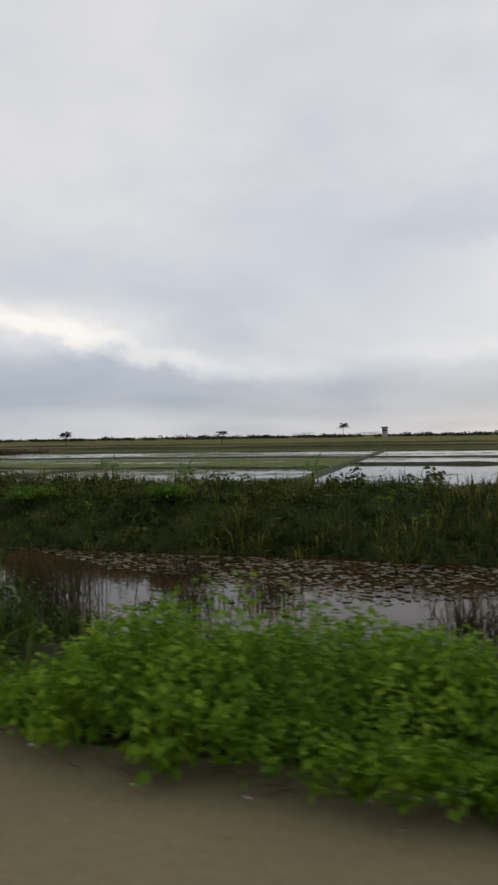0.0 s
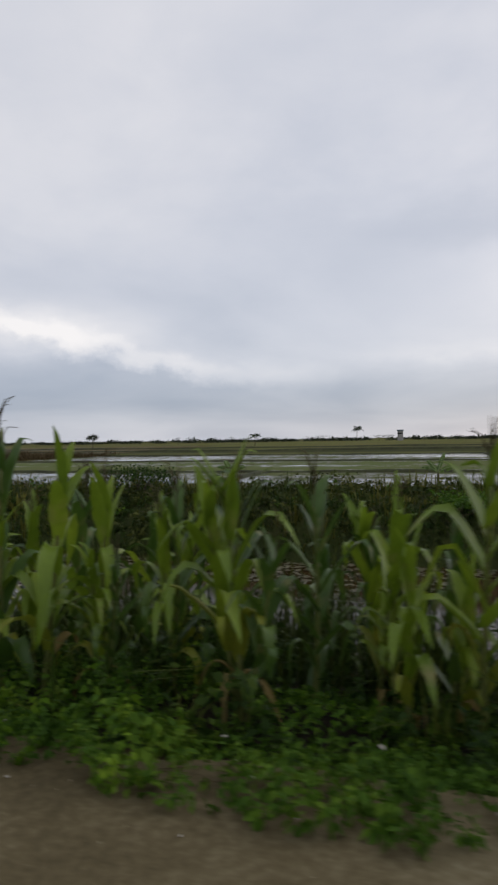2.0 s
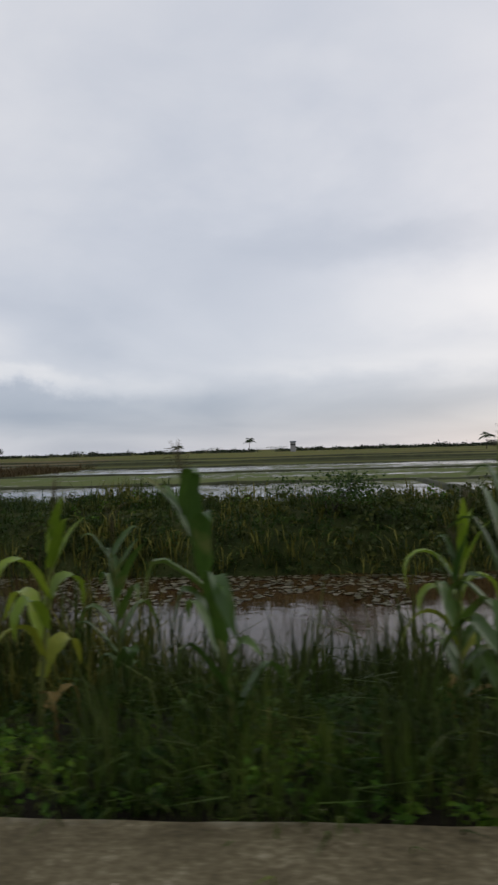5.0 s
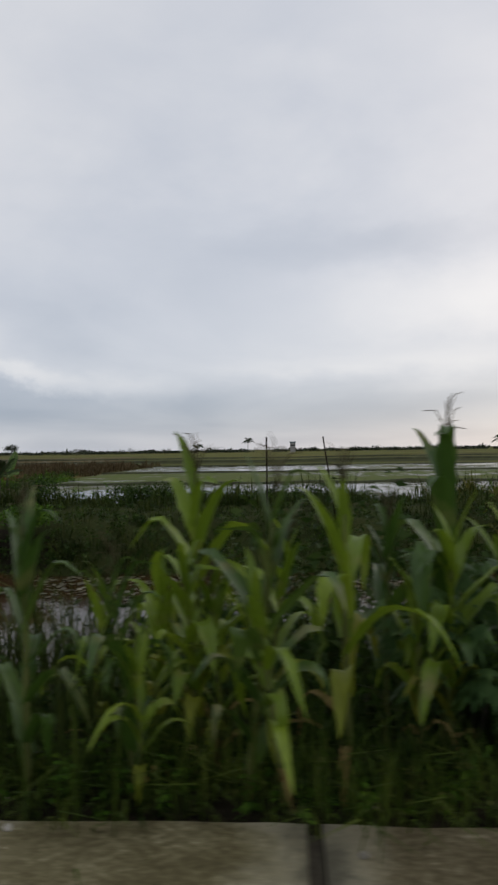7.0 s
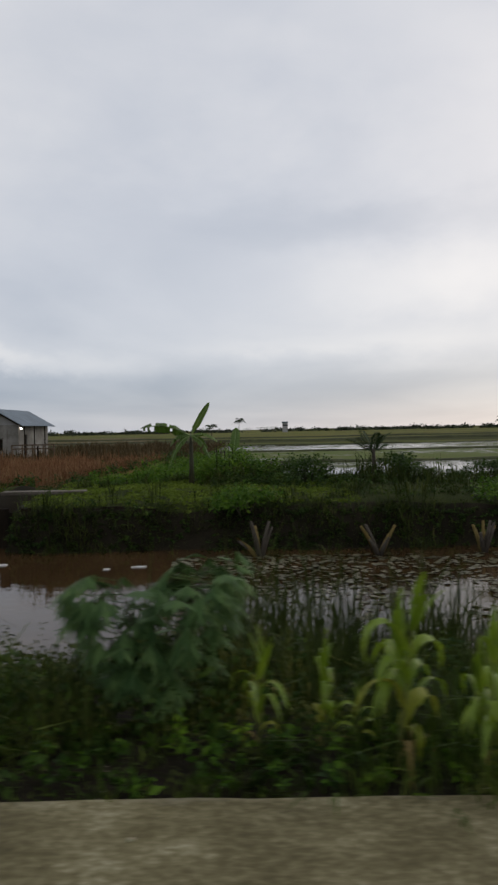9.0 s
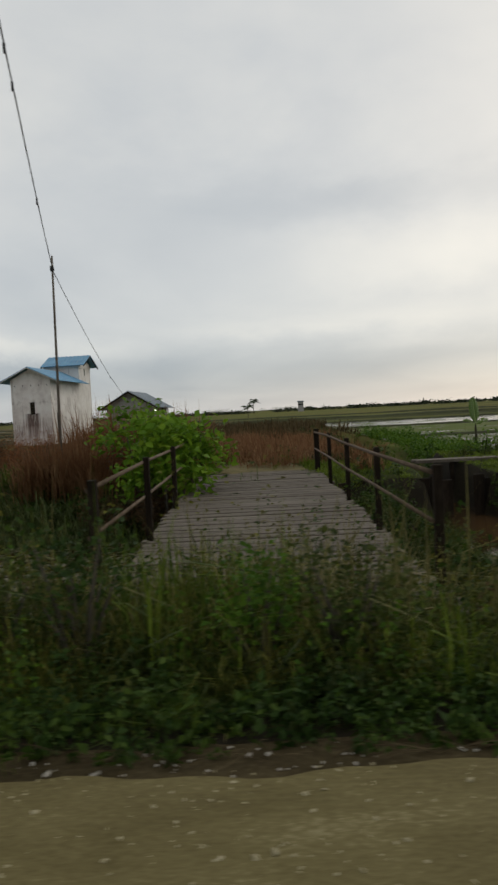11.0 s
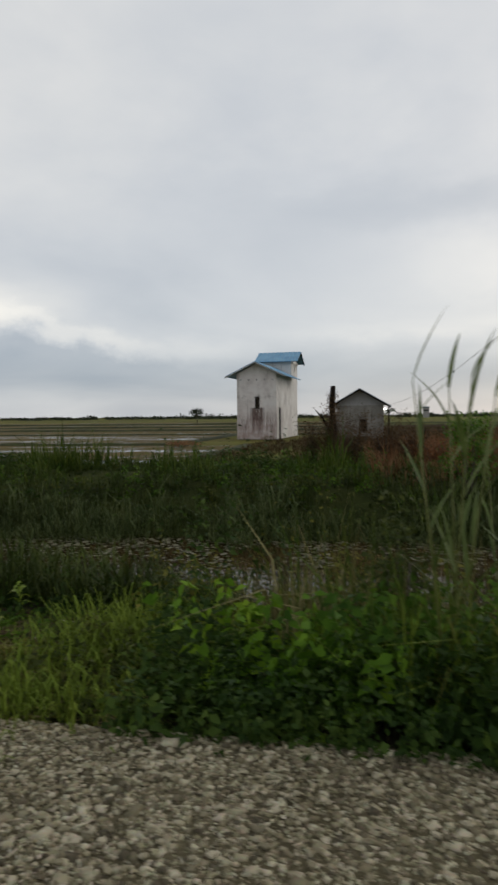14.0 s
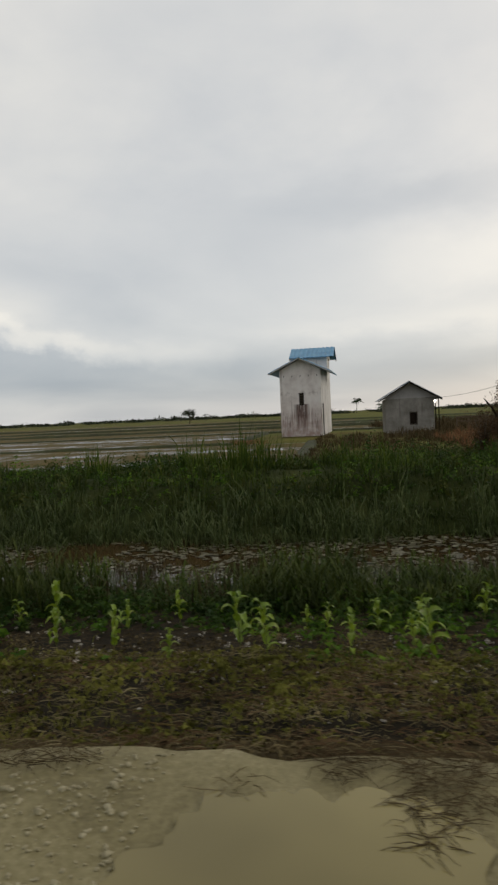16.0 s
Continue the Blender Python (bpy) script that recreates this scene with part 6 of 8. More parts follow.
def leafy_patch(name, x, y, r, h, n, size, material, label, seed, category="bush", dense=0.5):
    """A bush: short stems and a ragged dome of leaves."""
    rng = np.random.default_rng(seed)
    z0 = ground_z(x, y)
    t = thing(name, pose(x, y, z0), label, category)
    bm = bmesh.new()
    cs = []
    for k in range(9):
        a = rng.uniform(0, 6.28)
        q = r * rng.uniform(0.2, 0.85)
        e = (q * math.cos(a), q * math.sin(a), h * rng.uniform(0.45, 0.95))
        tube(bm, [(0.1 * math.cos(a) * r, 0.1 * math.sin(a) * r, -0.05), (e[0] * 0.5, e[1] * 0.5, e[2] * 0.55), e], [0.022, 0.016, 0.006], 5)
        cs.append(e)
    part("stem", bm, M["bark"], t)
    c = np.array(cs)
    p = c[rng.integers(0, len(c), n)] + np.clip(rng.normal(0, 1, (n, 3)), -1.7, 1.7) * np.array([r * 0.3, r * 0.3, h * 0.13])
    p[:, 2] = np.abs(p[:, 2])
    v, f = leaves(rng, p, size)
    me = mesh_np("foliage", v, f)
    me.materials.append(material)
    ob = tagged(new("foliage", me), kind="stuff")
    ob.parent = t
    return t


# bushes on the far bank
for i, (x, y, r, h, m, lab) in enumerate([(-56.0, 16.1, 0.8, 0.65, "weed_mid", "leafy bush with pale leaves on the bank edge"), (-49.5, 16.1, 0.8, 0.75, "weed_mid", "small leafy bush hanging over the canal"),
                                          (-54.0, 20.8, 0.8, 0.9, "weed_dark", "round dark bush beside a young palm"), (-51.0, 21.0, 0.8, 0.8, "weed_dark", "round dark bush beside a young palm"),
                                          (-47.2, 21.4, 1.2, 0.6, "weed_dark", "low dark bush on the far bank"), (-12.0, 17.0, 0.7, 0.5, "weed_mid", "yellowish leafy bush on the far bank"),
                                          (-7.5, 17.2, 0.6, 0.5, "weed_mid", "yellowish leafy bush on the far bank"), (-22, 19, 1.2, 0.9, "weed_dark", "low dark bush on the far bank"), (-30, 18, 1.4, 1.0, "weed_dark", "low dark bush on the far bank"),
                                          (-75.7, 16.6, 0.6, 1.85, "weed_mid", "tall leafy green bush on the far bank"), (-90.8, 44.0, 1.2, 0.4, "grass_dry", "dead brown bush before the tall house")]):
    leafy_patch("bush", x, y, r, h, 1500, 0.09, M[m], lab, 200 + i)


def bank_tree(x, y, h, seed, label, leaf="weed_leaf", n=1500, size=0.20):
    """A small many-stemmed tree with bare lower stems and a full crown."""
    rng = np.random.default_rng(seed)
    t = thing("small_tree", pose(x, y, ground_z(x, y)), label, "tree")
    cs = []
    for k in range(5):
        bm = bmesh.new()
        a = rng.uniform(0, 6.28)
        e = (1.0 * math.cos(a) * rng.uniform(0.3, 1.0), 0.8 * math.sin(a), h * rng.uniform(0.62, 0.9))
        tube(bm, [(0.25 * math.cos(a), 0.2 * math.sin(a), -0.1), (e[0] * 0.6, e[1] * 0.6, e[2] * 0.5), e], [0.035, 0.026, 0.012], 6)
        part("trunk", bm, M["bark"], t)
        cs += [e, (e[0] * 1.3, e[1] * 1.2, e[2] * 0.85), (e[0] * 0.5, e[1], e[2] * 1.05)]
    c = np.array(cs)
    p = c[rng.integers(0, len(c), n)] + np.clip(rng.normal(0, 1, (n, 3)), -1.7, 1.7) * np.array([0.30, 0.30, 0.24])
    v, f = leaves(rng, p, size)
    me = mesh_np("crown", v, f)
    me.materials.append(M[leaf])
    ob = tagged(new("crown", me), kind="stuff")
    ob.parent = t
    return t


bank_tree(-69.95, 15.5, 3.0, 5, "leafy green small tree on the bank beside the bridge")
bank_tree(-69.75, 14.9, 2.9, 9, "leafy green small tree on the bank beside the bridge")


# ---------------------------------------------------------------- corn
def corn_plant(h, seed, tone, tassel=True, dry=2, n=11, wide=0.034, arch=False):
    """A maize plant: sheathed stalk, leaves in two ranks that rise, fold over and hang, branched tassel."""
    rng = random.Random(seed)
    t = thing("corn_plant", pose(0, 0, -50), "green maize plant with arching leaves on the road verge", "corn plant", "corn along the verge")
    leafm = M["corn_leaf"] if tone == "bright" else M["corn_leaf_dark"]
    sway, bow = rng.uniform(-0.10, 0.10), rng.uniform(-0.05, 0.05)
    young = n < 10

    def stem_at(q):
        return Vector((sway * q * q, bow * q, h * 0.84 * q))

    stem = [stem_at(i / 8) for i in range(9)]
    bm = bmesh.new()
    tube(bm, [(0, 0, -0.08)] + stem, [0.014] + [0.0135 * (1 - 0.62 * i / 8) * (1.12 if i % 2 else 0.95) for i in range(9)], 7)
    part("stalk", bm, M["corn_stalk"], t)
    rank = rng.uniform(-0.4, 0.4)
    for k in range(n):
        q = k / (n - 1)
        place = 0.10 + 0.86 * q ** 0.92
        base = stem_at(place)
        a = rank + (math.pi if k % 2 else 0.0) + rng.uniform(-0.95, 0.95)
        out = Vector((math.cos(a), math.sin(a), 0))
        withered, old = k < dry, k < dry + 1 + seed % 2
        L = h * rng.uniform(0.30, 0.47) * (1.0 - 0.40 * max(0.0, q - 0.55) / 0.45) * (0.85 if q < 0.2 else 1.0)
        if withered and dry >= 5:
            L *= 1.35
        if withered:
            start, fold_at, bend = radians(rng.uniform(10, 55)), rng.uniform(0.15, 0.4), radians(rng.uniform(90, 125))
        elif young:
            start, fold_at, bend = radians(rng.uniform(55, 80)), rng.uniform(0.15, 0.35), radians(rng.uniform(70, 130))
        elif arch and q < 0.7:
            start, fold_at, bend = radians(rng.uniform(52, 72)), rng.uniform(0.10, 0.30), radians(rng.uniform(95, 140))
            L *= 1.22
        elif q > 0.66:
            start, fold_at, bend = radians(rng.uniform(62, 84)), rng.uniform(0.55, 0.95), radians(rng.uniform(20, 110))
        else:
            start, fold_at, bend = radians(rng.uniform(48, 74)), rng.uniform(0.34, 0.66), radians(rng.uniform(85, 150))
        soft = rng.uniform(0.10, 0.30) if not young and not arch else 0.6
        twist = rng.uniform(-0.9, 0.9)
        side = Vector((-out.y, out.x, 0))
        p = base.copy()
        pts = [p.copy()]
        m = 12
        for j in range(m):
            u = (j + 0.5) / m
            turn = min(1.0, max(0.0, (u - fold_at) / soft))
            th = start - 0.35 * u * (0.0 if withered else 1.0) - bend * turn * turn * (3 - 2 * turn)
            p += (out * math.cos(th) + Vector((0, 0, math.sin(th)))) * (L / m) + side * (L / m) * (0.22 * twist * u + rng.uniform(-0.10, 0.10) * (2.0 if withered else 1.0))
            pts.append(p.copy())
        wmax = wide * rng.uniform(0.75, 1.2) * (0.75 if q > 0.8 else (0.95 if dry >= 5 else 0.62) if withered else 1.0)
        shape = (0.55, 0.78, 0.94, 1.0, 1.0, 0.98, 0.92, 0.84, 0.74, 0.60, 0.44, 0.24, 0.02)
        widths = [wmax * w * rng.uniform(0.80, 1.10) * (rng.uniform(0.5, 1.0) if withered else 1.0) for w in shape]
        bm = bmesh.new()
        strip(bm, pts, widths, out.cross(Vector((0, 0, 1))) + Vector((0, 0, 0.5 * twist)), 0.45)
        mat = M["corn_leaf_dry"] if withered else M["corn_leaf_yellow"] if old and tone == "bright" and not young else leafm
        part("leaf", bm, mat, t, "withered tan leaf" if withered else "yellowing leaf" if mat == M["corn_leaf_yellow"] else "")
    if tassel:
        bm = bmesh.new()
        top = stem[-1]
        tube(bm, [top, top + Vector((0.01, 0, h * 0.22))], [0.004, 0.0015], 4)
        for k in range(8):
            a = rng.uniform(0, 6.28)
            b0 = top + Vector((0, 0, h * (0.07 + 0.012 * k)))
            e = b0 + Vector((math.cos(a) * 0.07, math.sin(a) * 0.07, rng.uniform(0.03, 0.12)))
            tube(bm, [b0, b0.lerp(e, 0.5) + Vector((0, 0, 0.03)), e], [0.0026, 0.0022, 0.0012], 3)
        part("tassel", bm, M["tassel"], t)
    return t


CORN = [corn_plant(1.0, 300 + i, "bright" if i % 3 else "dark", i not in (2, 5, 7, 10), i % 3 if i != 8 else 5, (13 if i not in (4, 10, 11) else 10) + i % 3, 0.034, i in (4, 10, 11)) for i in range(12)]


def plant_corn(rows, seed, brightness):
    rng = random.Random(seed)
    behind = [(x + rng.uniform(-0.3, 0.3), y + rng.uniform(0.4, 0.8), h * rng.uniform(0.75, 0.95)) for x, y, h in rows if rng.random() < (0.9 if seed < 4 else 0.5)]
    behind += [(x + rng.uniform(-0.16, 0.16), y + rng.uniform(-0.12, 0.2), h * rng.uniform(0.6, 0.9)) for x, y, h in rows if rng.random() < (0.6 if seed < 4 else 0.35)]
    if seed in (1, 2, 4):
        behind += [(x + rng.uniform(-0.4, 0.4), y + rng.uniform(-0.1, 0.5), h * rng.uniform(0.7, 1.05)) for x, y, h in rows if x < -7 and rng.random() < 0.8]
    for x, y, h in list(rows) + behind:
        kinds = [0, 3, 6, 9] if rng.random() > brightness else [1, 2, 4, 5, 7, 10, 11]
        if seed == 5:
            kinds = [4, 10, 11, 1, 4, 10]
        src = CORN[rng.choice(kinds)]
        m = pose(x, y, ground_z(x, y), rng.uniform(-5, 5), rng.uniform(-6, 6), rng.uniform(0, 360)) @ Matrix.Scale(h * 1.07, 4)
        c = copy_thing(src, m)
        c.matrix_basis = m


plant_corn([(-3.98, 3.9, 1.25), (-5.12, 3.8, 1.35), (-5.98, 3.7, 1.45), (-6.09, 4.3, 1.20), (-6.67, 3.5, 1.05), (-7.01, 4.1, 1.35), (-7.23, 3.8, 1.40), (-7.58, 4.2, 1.35), (-7.77, 3.7, 1.45),
            (-8.17, 4.0, 1.35), (-8.42, 3.8, 1.60), (-9.00, 3.6, 1.50), (-9.03, 4.2, 1.35), (-9.53, 3.5, 1.50)], 1, 0.5)
plant_corn([(-10.07, 3.6, 1.45), (-10.48, 4.0, 1.30), (-10.65, 3.7, 1.70), (-10.73, 3.3, 1.85), (-11.37, 3.6, 1.45), (-12.13, 4.0, 1.35), (-12.45, 3.5, 1.50), (-13.03, 4.0, 1.30), (-13.38, 3.8, 1.35), (-13.74, 3.5, 1.50),
            (-14.33, 3.9, 1.35), (-14.71, 3.7, 1.35), (-15.03, 3.5, 1.55), (-15.33, 3.5, 1.65), (-15.81, 3.6, 0.85), (-16.50, 3.6, 1.65), (-17.24, 3.8, 1.80), (-17.3, 3.5, 1.4), (-18.11, 3.7, 1.45), (-18.30, 3.5, 1.50)], 2, 0.6)
plant_corn([(-19.12, 3.6, 1.50), (-19.73, 4.2, 1.20), (-19.97, 3.4, 1.55), (-20.61, 3.8, 1.40), (-20.79, 3.7, 1.10), (-21.39, 3.6, 1.05), (-22.37, 3.3, 1.50), (-23.28, 3.8, 1.20), (-24.4, 3.6, 1.5), (-25.6, 3.4, 1.4), (-26.8, 3.7, 1.6),
            (-28.3, 3.5, 1.3), (-29.6, 3.6, 1.5), (-31.0, 3.4, 1.45), (-32.2, 3.7, 1.3), (-33.5, 3.5, 1.5)], 3, 0.4)
plant_corn([(-35.4, 3.4, 1.5), (-36.09, 3.5, 1.60), (-37.15, 3.6, 1.65), (-37.34, 3.3, 1.70), (-37.86, 3.0, 1.10)], 6, 0.1)
plant_corn([(-38.55, 2.9, 0.95), (-38.76, 3.0, 0.75), (-39.28, 2.85, 0.95), (-39.55, 2.8, 0.80), (-39.84, 3.2, 1.20), (-40.23, 3.0, 1.35), (-40.79, 3.0, 1.30), (-41.17, 3.3, 1.30), (-42.09, 3.3, 1.60),
            (-42.56, 3.1, 1.35), (-43.03, 2.8, 1.35), (-43.53, 2.8, 1.00), (-44.00, 2.8, 1.25)], 4, 0.75)
plant_corn([(-45.14, 3.1, 1.60), (-45.71, 2.8, 1.50), (-46.26, 2.8, 1.25), (-46.46, 3.3, 1.20), (-46.71, 2.9, 1.25), (-47.21, 3.0, 1.40), (-48.94, 2.8, 1.30), (-49.45, 2.8, 1.30), (-51.2, 3.0, 0.9), (-52.00, 2.8, 1.35), (-52.51, 2.8, 1.25), (-52.84, 3.2, 1.00),
            (-53.10, 2.9, 1.30), (-53.38, 2.9, 0.80), (-54.61, 2.8, 0.65), (-55.03, 2.8, 0.85), (-55.33, 3.1, 0.50), (-55.63, 3.0, 0.55)], 5, 1.0)
plant_corn([(-40.45, 3.25, 1.50), (-40.70, 3.35, 1.45), (-40.95, 3.2, 1.40), (-41.45, 3.1, 1.45), (-43.3, 3.2, 1.45)], 7, 1.0)

# maize that has dried up from below
for x, y, h in ((-19.7, 2.9, 1.55), (-45.2, 2.85, 1.2), (-37.6, 2.9, 1.3)):
    m = pose(x, y, ground_z(x, y), 2, 3, 20 * x) @ Matrix.Scale(h, 4)
    c = copy_thing(CORN[8], m)
    c.matrix_basis = m
    tagged(c, "maize plant with withered tan leaves hanging below", "corn plant", "corn along the verge")

SEEDLINGS = [corn_plant(1.0, 350 + i, "bright", False, 0, 8, 0.070) for i in range(4)]
# seedlings in two rows on the open verge
rng_s = random.Random(44)
seed_x = -81.0
while seed_x > -90.0:
    for yy in (4.25, 4.9):
        if rng_s.random() < 0.72:
            s = rng_s.uniform(0.22, 0.44)
            x = seed_x + rng_s.uniform(-0.2, 0.2)
            y = yy + rng_s.uniform(-0.2, 0.2)
            m = pose(x, y, ground_z(x, y), 0, 0, rng_s.uniform(0, 360)) @ Matrix.Scale(s, 4)
            c = copy_thing(SEEDLINGS[rng_s.choice((0, 1, 2, 3))], m)
            c.matrix_basis = m
            c.name = "corn_seedling"
            tagged(c, "young bright green maize seedling in bare soil", "corn seedling", "seedling rows")
    seed_x -= 0.36
for c in CORN + SEEDLINGS:
    for o in list(c.children):
        bpy.data.objects.remove(o)
    bpy.data.objects.remove(c)


# ---------------------------------------------------------------- bananas, shrubs
M["banana_rib"] = surface("banana_midrib", [(0.3, (0.13, 0.19, 0.05)), (0.7, (0.22, 0.29, 0.09))], 4, 25, 0.45, 0.1)


def banana_plant(x, y, stem_h, leaf_list, seed, label, r=0.09):
    """A banana plant: swollen stem and broad leaves with a thick midrib and torn edges."""
    rng = random.Random(seed)
    t = thing("banana_plant", pose(x, y, ground_z(x, y)), label, "banana plant")
    bm = bmesh.new()
    tube(bm, [(0, 0, -0.1), (0.01, 0, stem_h * 0.4), (0.0, 0.01, stem_h * 0.8), (0, 0, stem_h * 0.96), (0, 0, stem_h + 0.06)], [r * 1.25, r, r * 0.75, r * 0.45, r * 0.08], 10)
    part("stem", bm, M["banana_stem"], t)
    for k, (az, rise, L, w, fall, torn) in enumerate(leaf_list):
        d = Vector((math.cos(radians(az)), math.sin(radians(az)), 0))
        side = Vector((1, 0, 0)) if rise > 1.5 else (d.cross(Vector((0, 0, 1))) + Vector((0, 0, (0.75, -0.6, 0.25, 0.1)[k % 4]))).normalized()
        n = 22
        pts = [Vector((0, 0, stem_h - 0.05)) + d * (L * (u - 0.15 * fall * u * u)) + Vector((0, 0, L * (rise * u - fall * u * u))) for u in (i / n for i in range(n + 1))]
        rib = bmesh.new()
        tube(rib, pts, [0.022 * w / 0.2 * (1 - 0.85 * i / n) + 0.003 for i in range(n + 1)], 5)
        bm = bmesh.new()
        rows = []
        for i in range(2, n + 1):
            u = (i - 2) / (n - 2)
            ww = w * min(1.0, 3.4 * u + 0.25) * max(0.03, 1.0 - max(0.0, (u - 0.5) / 0.5) ** 2.2) ** 0.55
            along = (pts[i] - pts[i - 1]).normalized()
            nrm = side.cross(along)
            rows.append((pts[i], ww, nrm))
        for q in (-1, 1):
            prev = None
            for i, (p, ww, nrm) in enumerate(rows):
                jag = 1.0 - (torn * rng.random() if torn else 0.06 * rng.random())
                cur = (bm.verts.new(p), bm.verts.new(p + side * q * ww * 0.55 * jag + nrm * ww * (0.16 + 0.07 * (i % 2))), bm.verts.new(p + side * q * ww * jag - Vector((0, 0, 1)) * ww * (0.05 + 1.0 * torn) + nrm * ww * (0.05 * (i % 2) + rng.uniform(-0.06, 0.06))))
                if prev and not (torn and rng.random() < torn * 0.45):
                    bm.faces.new((prev[0], cur[0], cur[1], prev[1]))
                    bm.faces.new((prev[1], cur[1], cur[2], prev[2]))
                prev = cur
        part("midrib", rib, M["banana_rib"], part("leaf", bm, M["banana_leaf"], t), "pale green midrib")
    return t


banana_plant(-39.01, 3.66, 1.60 - ground_z(-39.01, 3.66), [(322, 0.60, 1.42, 0.20, 0.44, 0.06), (152, 1.02, 1.15, 0.19, 0.98, 0.0), (204, 0.10, 1.25, 0.27, 0.58, 0.04), (266, 0.40, 0.95, 0.27, 0.92, 0.05), (348, 0.15, 1.05, 0.22, 0.75, 0.1), (100, 0.7, 0.9, 0.18, 0.6, 0.0), (150, 0.3, 1.0, 0.2, 0.8, 0.1), (51, 0.60, 1.12, 0.20, 0.42, 0.05), (232, -0.5, 0.6, 0.20, 0.9, 0.3), (320, -0.6, 0.55, 0.19, 0.8, 0.3), (285, -0.9, 0.4, 0.2, 1.0, 0.3), (190, -0.6, 0.8, 0.18, 0.8, 0.2), (10, -0.7, 0.8, 0.18, 0.7, 0.2)],
             4, "large banana plant with broad glossy leaves at the roadside", 0.065)
banana_plant(-57.75, 20.8, 1.6, [(12, 1.9, 0.62, 0.12, 0.15, 0.0), (184, 0.62, 1.7, 0.26, 0.46, 0.35), (170, 0.5, 0.8, 0.2, 0.9, 0.3), (352, 0.42, 0.95, 0.2, 0.62, 0.2), (200, 0.0, 0.9, 0.18, 1.2, 0.3), (340, 0.1, 0.8, 0.18, 1.0, 0.2)], 6, "banana plant with one upright leaf and torn side leaves", 0.075)
banana_plant(-56.8, 32.0, 1.0, [(80, 1.9, 0.8, 0.24, 0.2, 0.0), (0, 1.0, 0.7, 0.2, 0.7, 0.1), (180, 1.0, 0.7, 0.2, 0.7, 0.1)], 7, "young yellow-green banana shoot in scrub", 0.07)
for i, (x, y, h) in enumerate([(-12.7, 22.7, 0.85), (-4.6, 23.3, 0.75), (-9.9, 24.0, 0.8), (-20.0, 22.6, 0.7)]):
    banana_plant(x, y, h, [(70, 1.4, 0.6, 0.14, 0.3, 0.0), (10, 0.9, 0.6, 0.14, 0.6, 0.3), (170, 0.9, 0.6, 0.14, 0.6, 0.3), (130, 1.2, 0.6, 0.13, 0.5, 0.2)], 20 + i, "young banana plant on the bund of a paddy", 0.05)


def young_palm(x, y, h, n, seed, label):
    rng = random.Random(seed)
    t = thing("young_palm", pose(x, y, ground_z(x, y)), label, "palm tree")
    bm = bmesh.new()
    tube(bm, [(0, 0, -0.1), (0.02, 0, h * 0.25), (0, 0, h * 0.48)], [0.08, 0.07, 0.055], 8)
    part("trunk", bm, M["bark"], t)
    for k in range(n):
        a = 2 * math.pi * k / n + rng.uniform(-0.3, 0.3)
        e = rng.uniform(0.75, 1.45)
        bm = bmesh.new()
        frond(bm, (0, 0, h * 0.40), (math.cos(a) * math.cos(e), math.sin(a) * math.cos(e), math.sin(e)), h * rng.uniform(0.5, 0.66), rng.uniform(0.1, 0.5), h * 0.12, 15)
        part("frond", bm, M["palm_leaf"], t)
    return t


young_palm(-52.0, 20.3, 2.15, 9, 3, "young coconut palm with dark upright fronds")
young_palm(-54.9, 25.4, 1.25, 8, 4, "short young palm at the edge of a paddy")


M["cassava_leaf"] = foliage("cassava_leaves", (0.038, 0.084, 0.026), (0.098, 0.170, 0.052), (0.210, 0.300, 0.100), 0.5, "island", 0.25)


def cassava(x, y, h, seed, label, spread=0.3, low=0.35, size=1.0, name="cassava_shrub", category="shrub", count=190):
    """A shrub with thin stems and hand-shaped leaves on long stalks."""
    rng = np.random.default_rng(seed)
    t = thing(name, pose(x, y, ground_z(x, y)), label, category)
    bm = bmesh.new()
    ends = []
    for k in range(5):
        a = rng.uniform(0, 6.28)
        e = (spread * math.cos(a), 0.75 * spread * math.sin(a), h * rng.uniform(0.7, 1.0))
        tube(bm, [(0, 0, -0.05), (e[0] * 0.4, e[1] * 0.4, e[2] * 0.5), e], [0.009, 0.007, 0.004], 5)
        ends.append(e)
    part("stem", bm, M["bark"], t)
    bm = bmesh.new()
    for k in range(count):
        e = ends[k % 5]
        s = rng.uniform(low, 1.0)
        b0 = Vector(e) * s
        a = rng.uniform(0, 6.28)
        c = b0 + Vector((math.cos(a) * 0.18, math.sin(a) * 0.18, rng.uniform(-0.02, 0.1))) * size
        tube(bm, [b0, c], [0.003, 0.002], 3, False)
        hang = -rng.uniform(0.2, 1.3)
        for j in range(6):
            q = a + (j - 2.5) * 0.5
            L = rng.uniform(0.09, 0.14) * size
            d = Vector((math.cos(q), math.sin(q), hang))
            w = Vector((-math.sin(q), math.cos(q), 0)) * L * 0.13
            m0 = c + d * L * 0.55
            bm.faces.new([bm.verts.new(p) for p in (c, m0 + w, c + d * L, m0 - w)])
    tagged(part("foliage", bm, M["cassava_leaf"], t), kind="stuff")
    return t


for i, (x, y, h) in enumerate([(-48.1, 3.25, 1.75), (-47.75, 3.5, 1.5), (-50.3, 3.3, 1.25), (-41.9, 3.4, 1.0), (-56.2, 3.5, 0.95), (-45.6, 3.9, 1.0), (-38.3, 3.6, 0.95), (-40.0, 3.7, 1.1), (-39.4, 4.0, 1.2)]):
    cassava(x, y, h, 70 + i, "dark blue-green cassava shrub among roadside weeds")
cassava(-39.68, 4.0, 1.84 - ground_z(-39.68, 4.0), 12, "thin small tree with drooping hand-shaped leaves behind a banana plant", 0.85, 0.66, 1.0, "small_tree", "tree", 420)


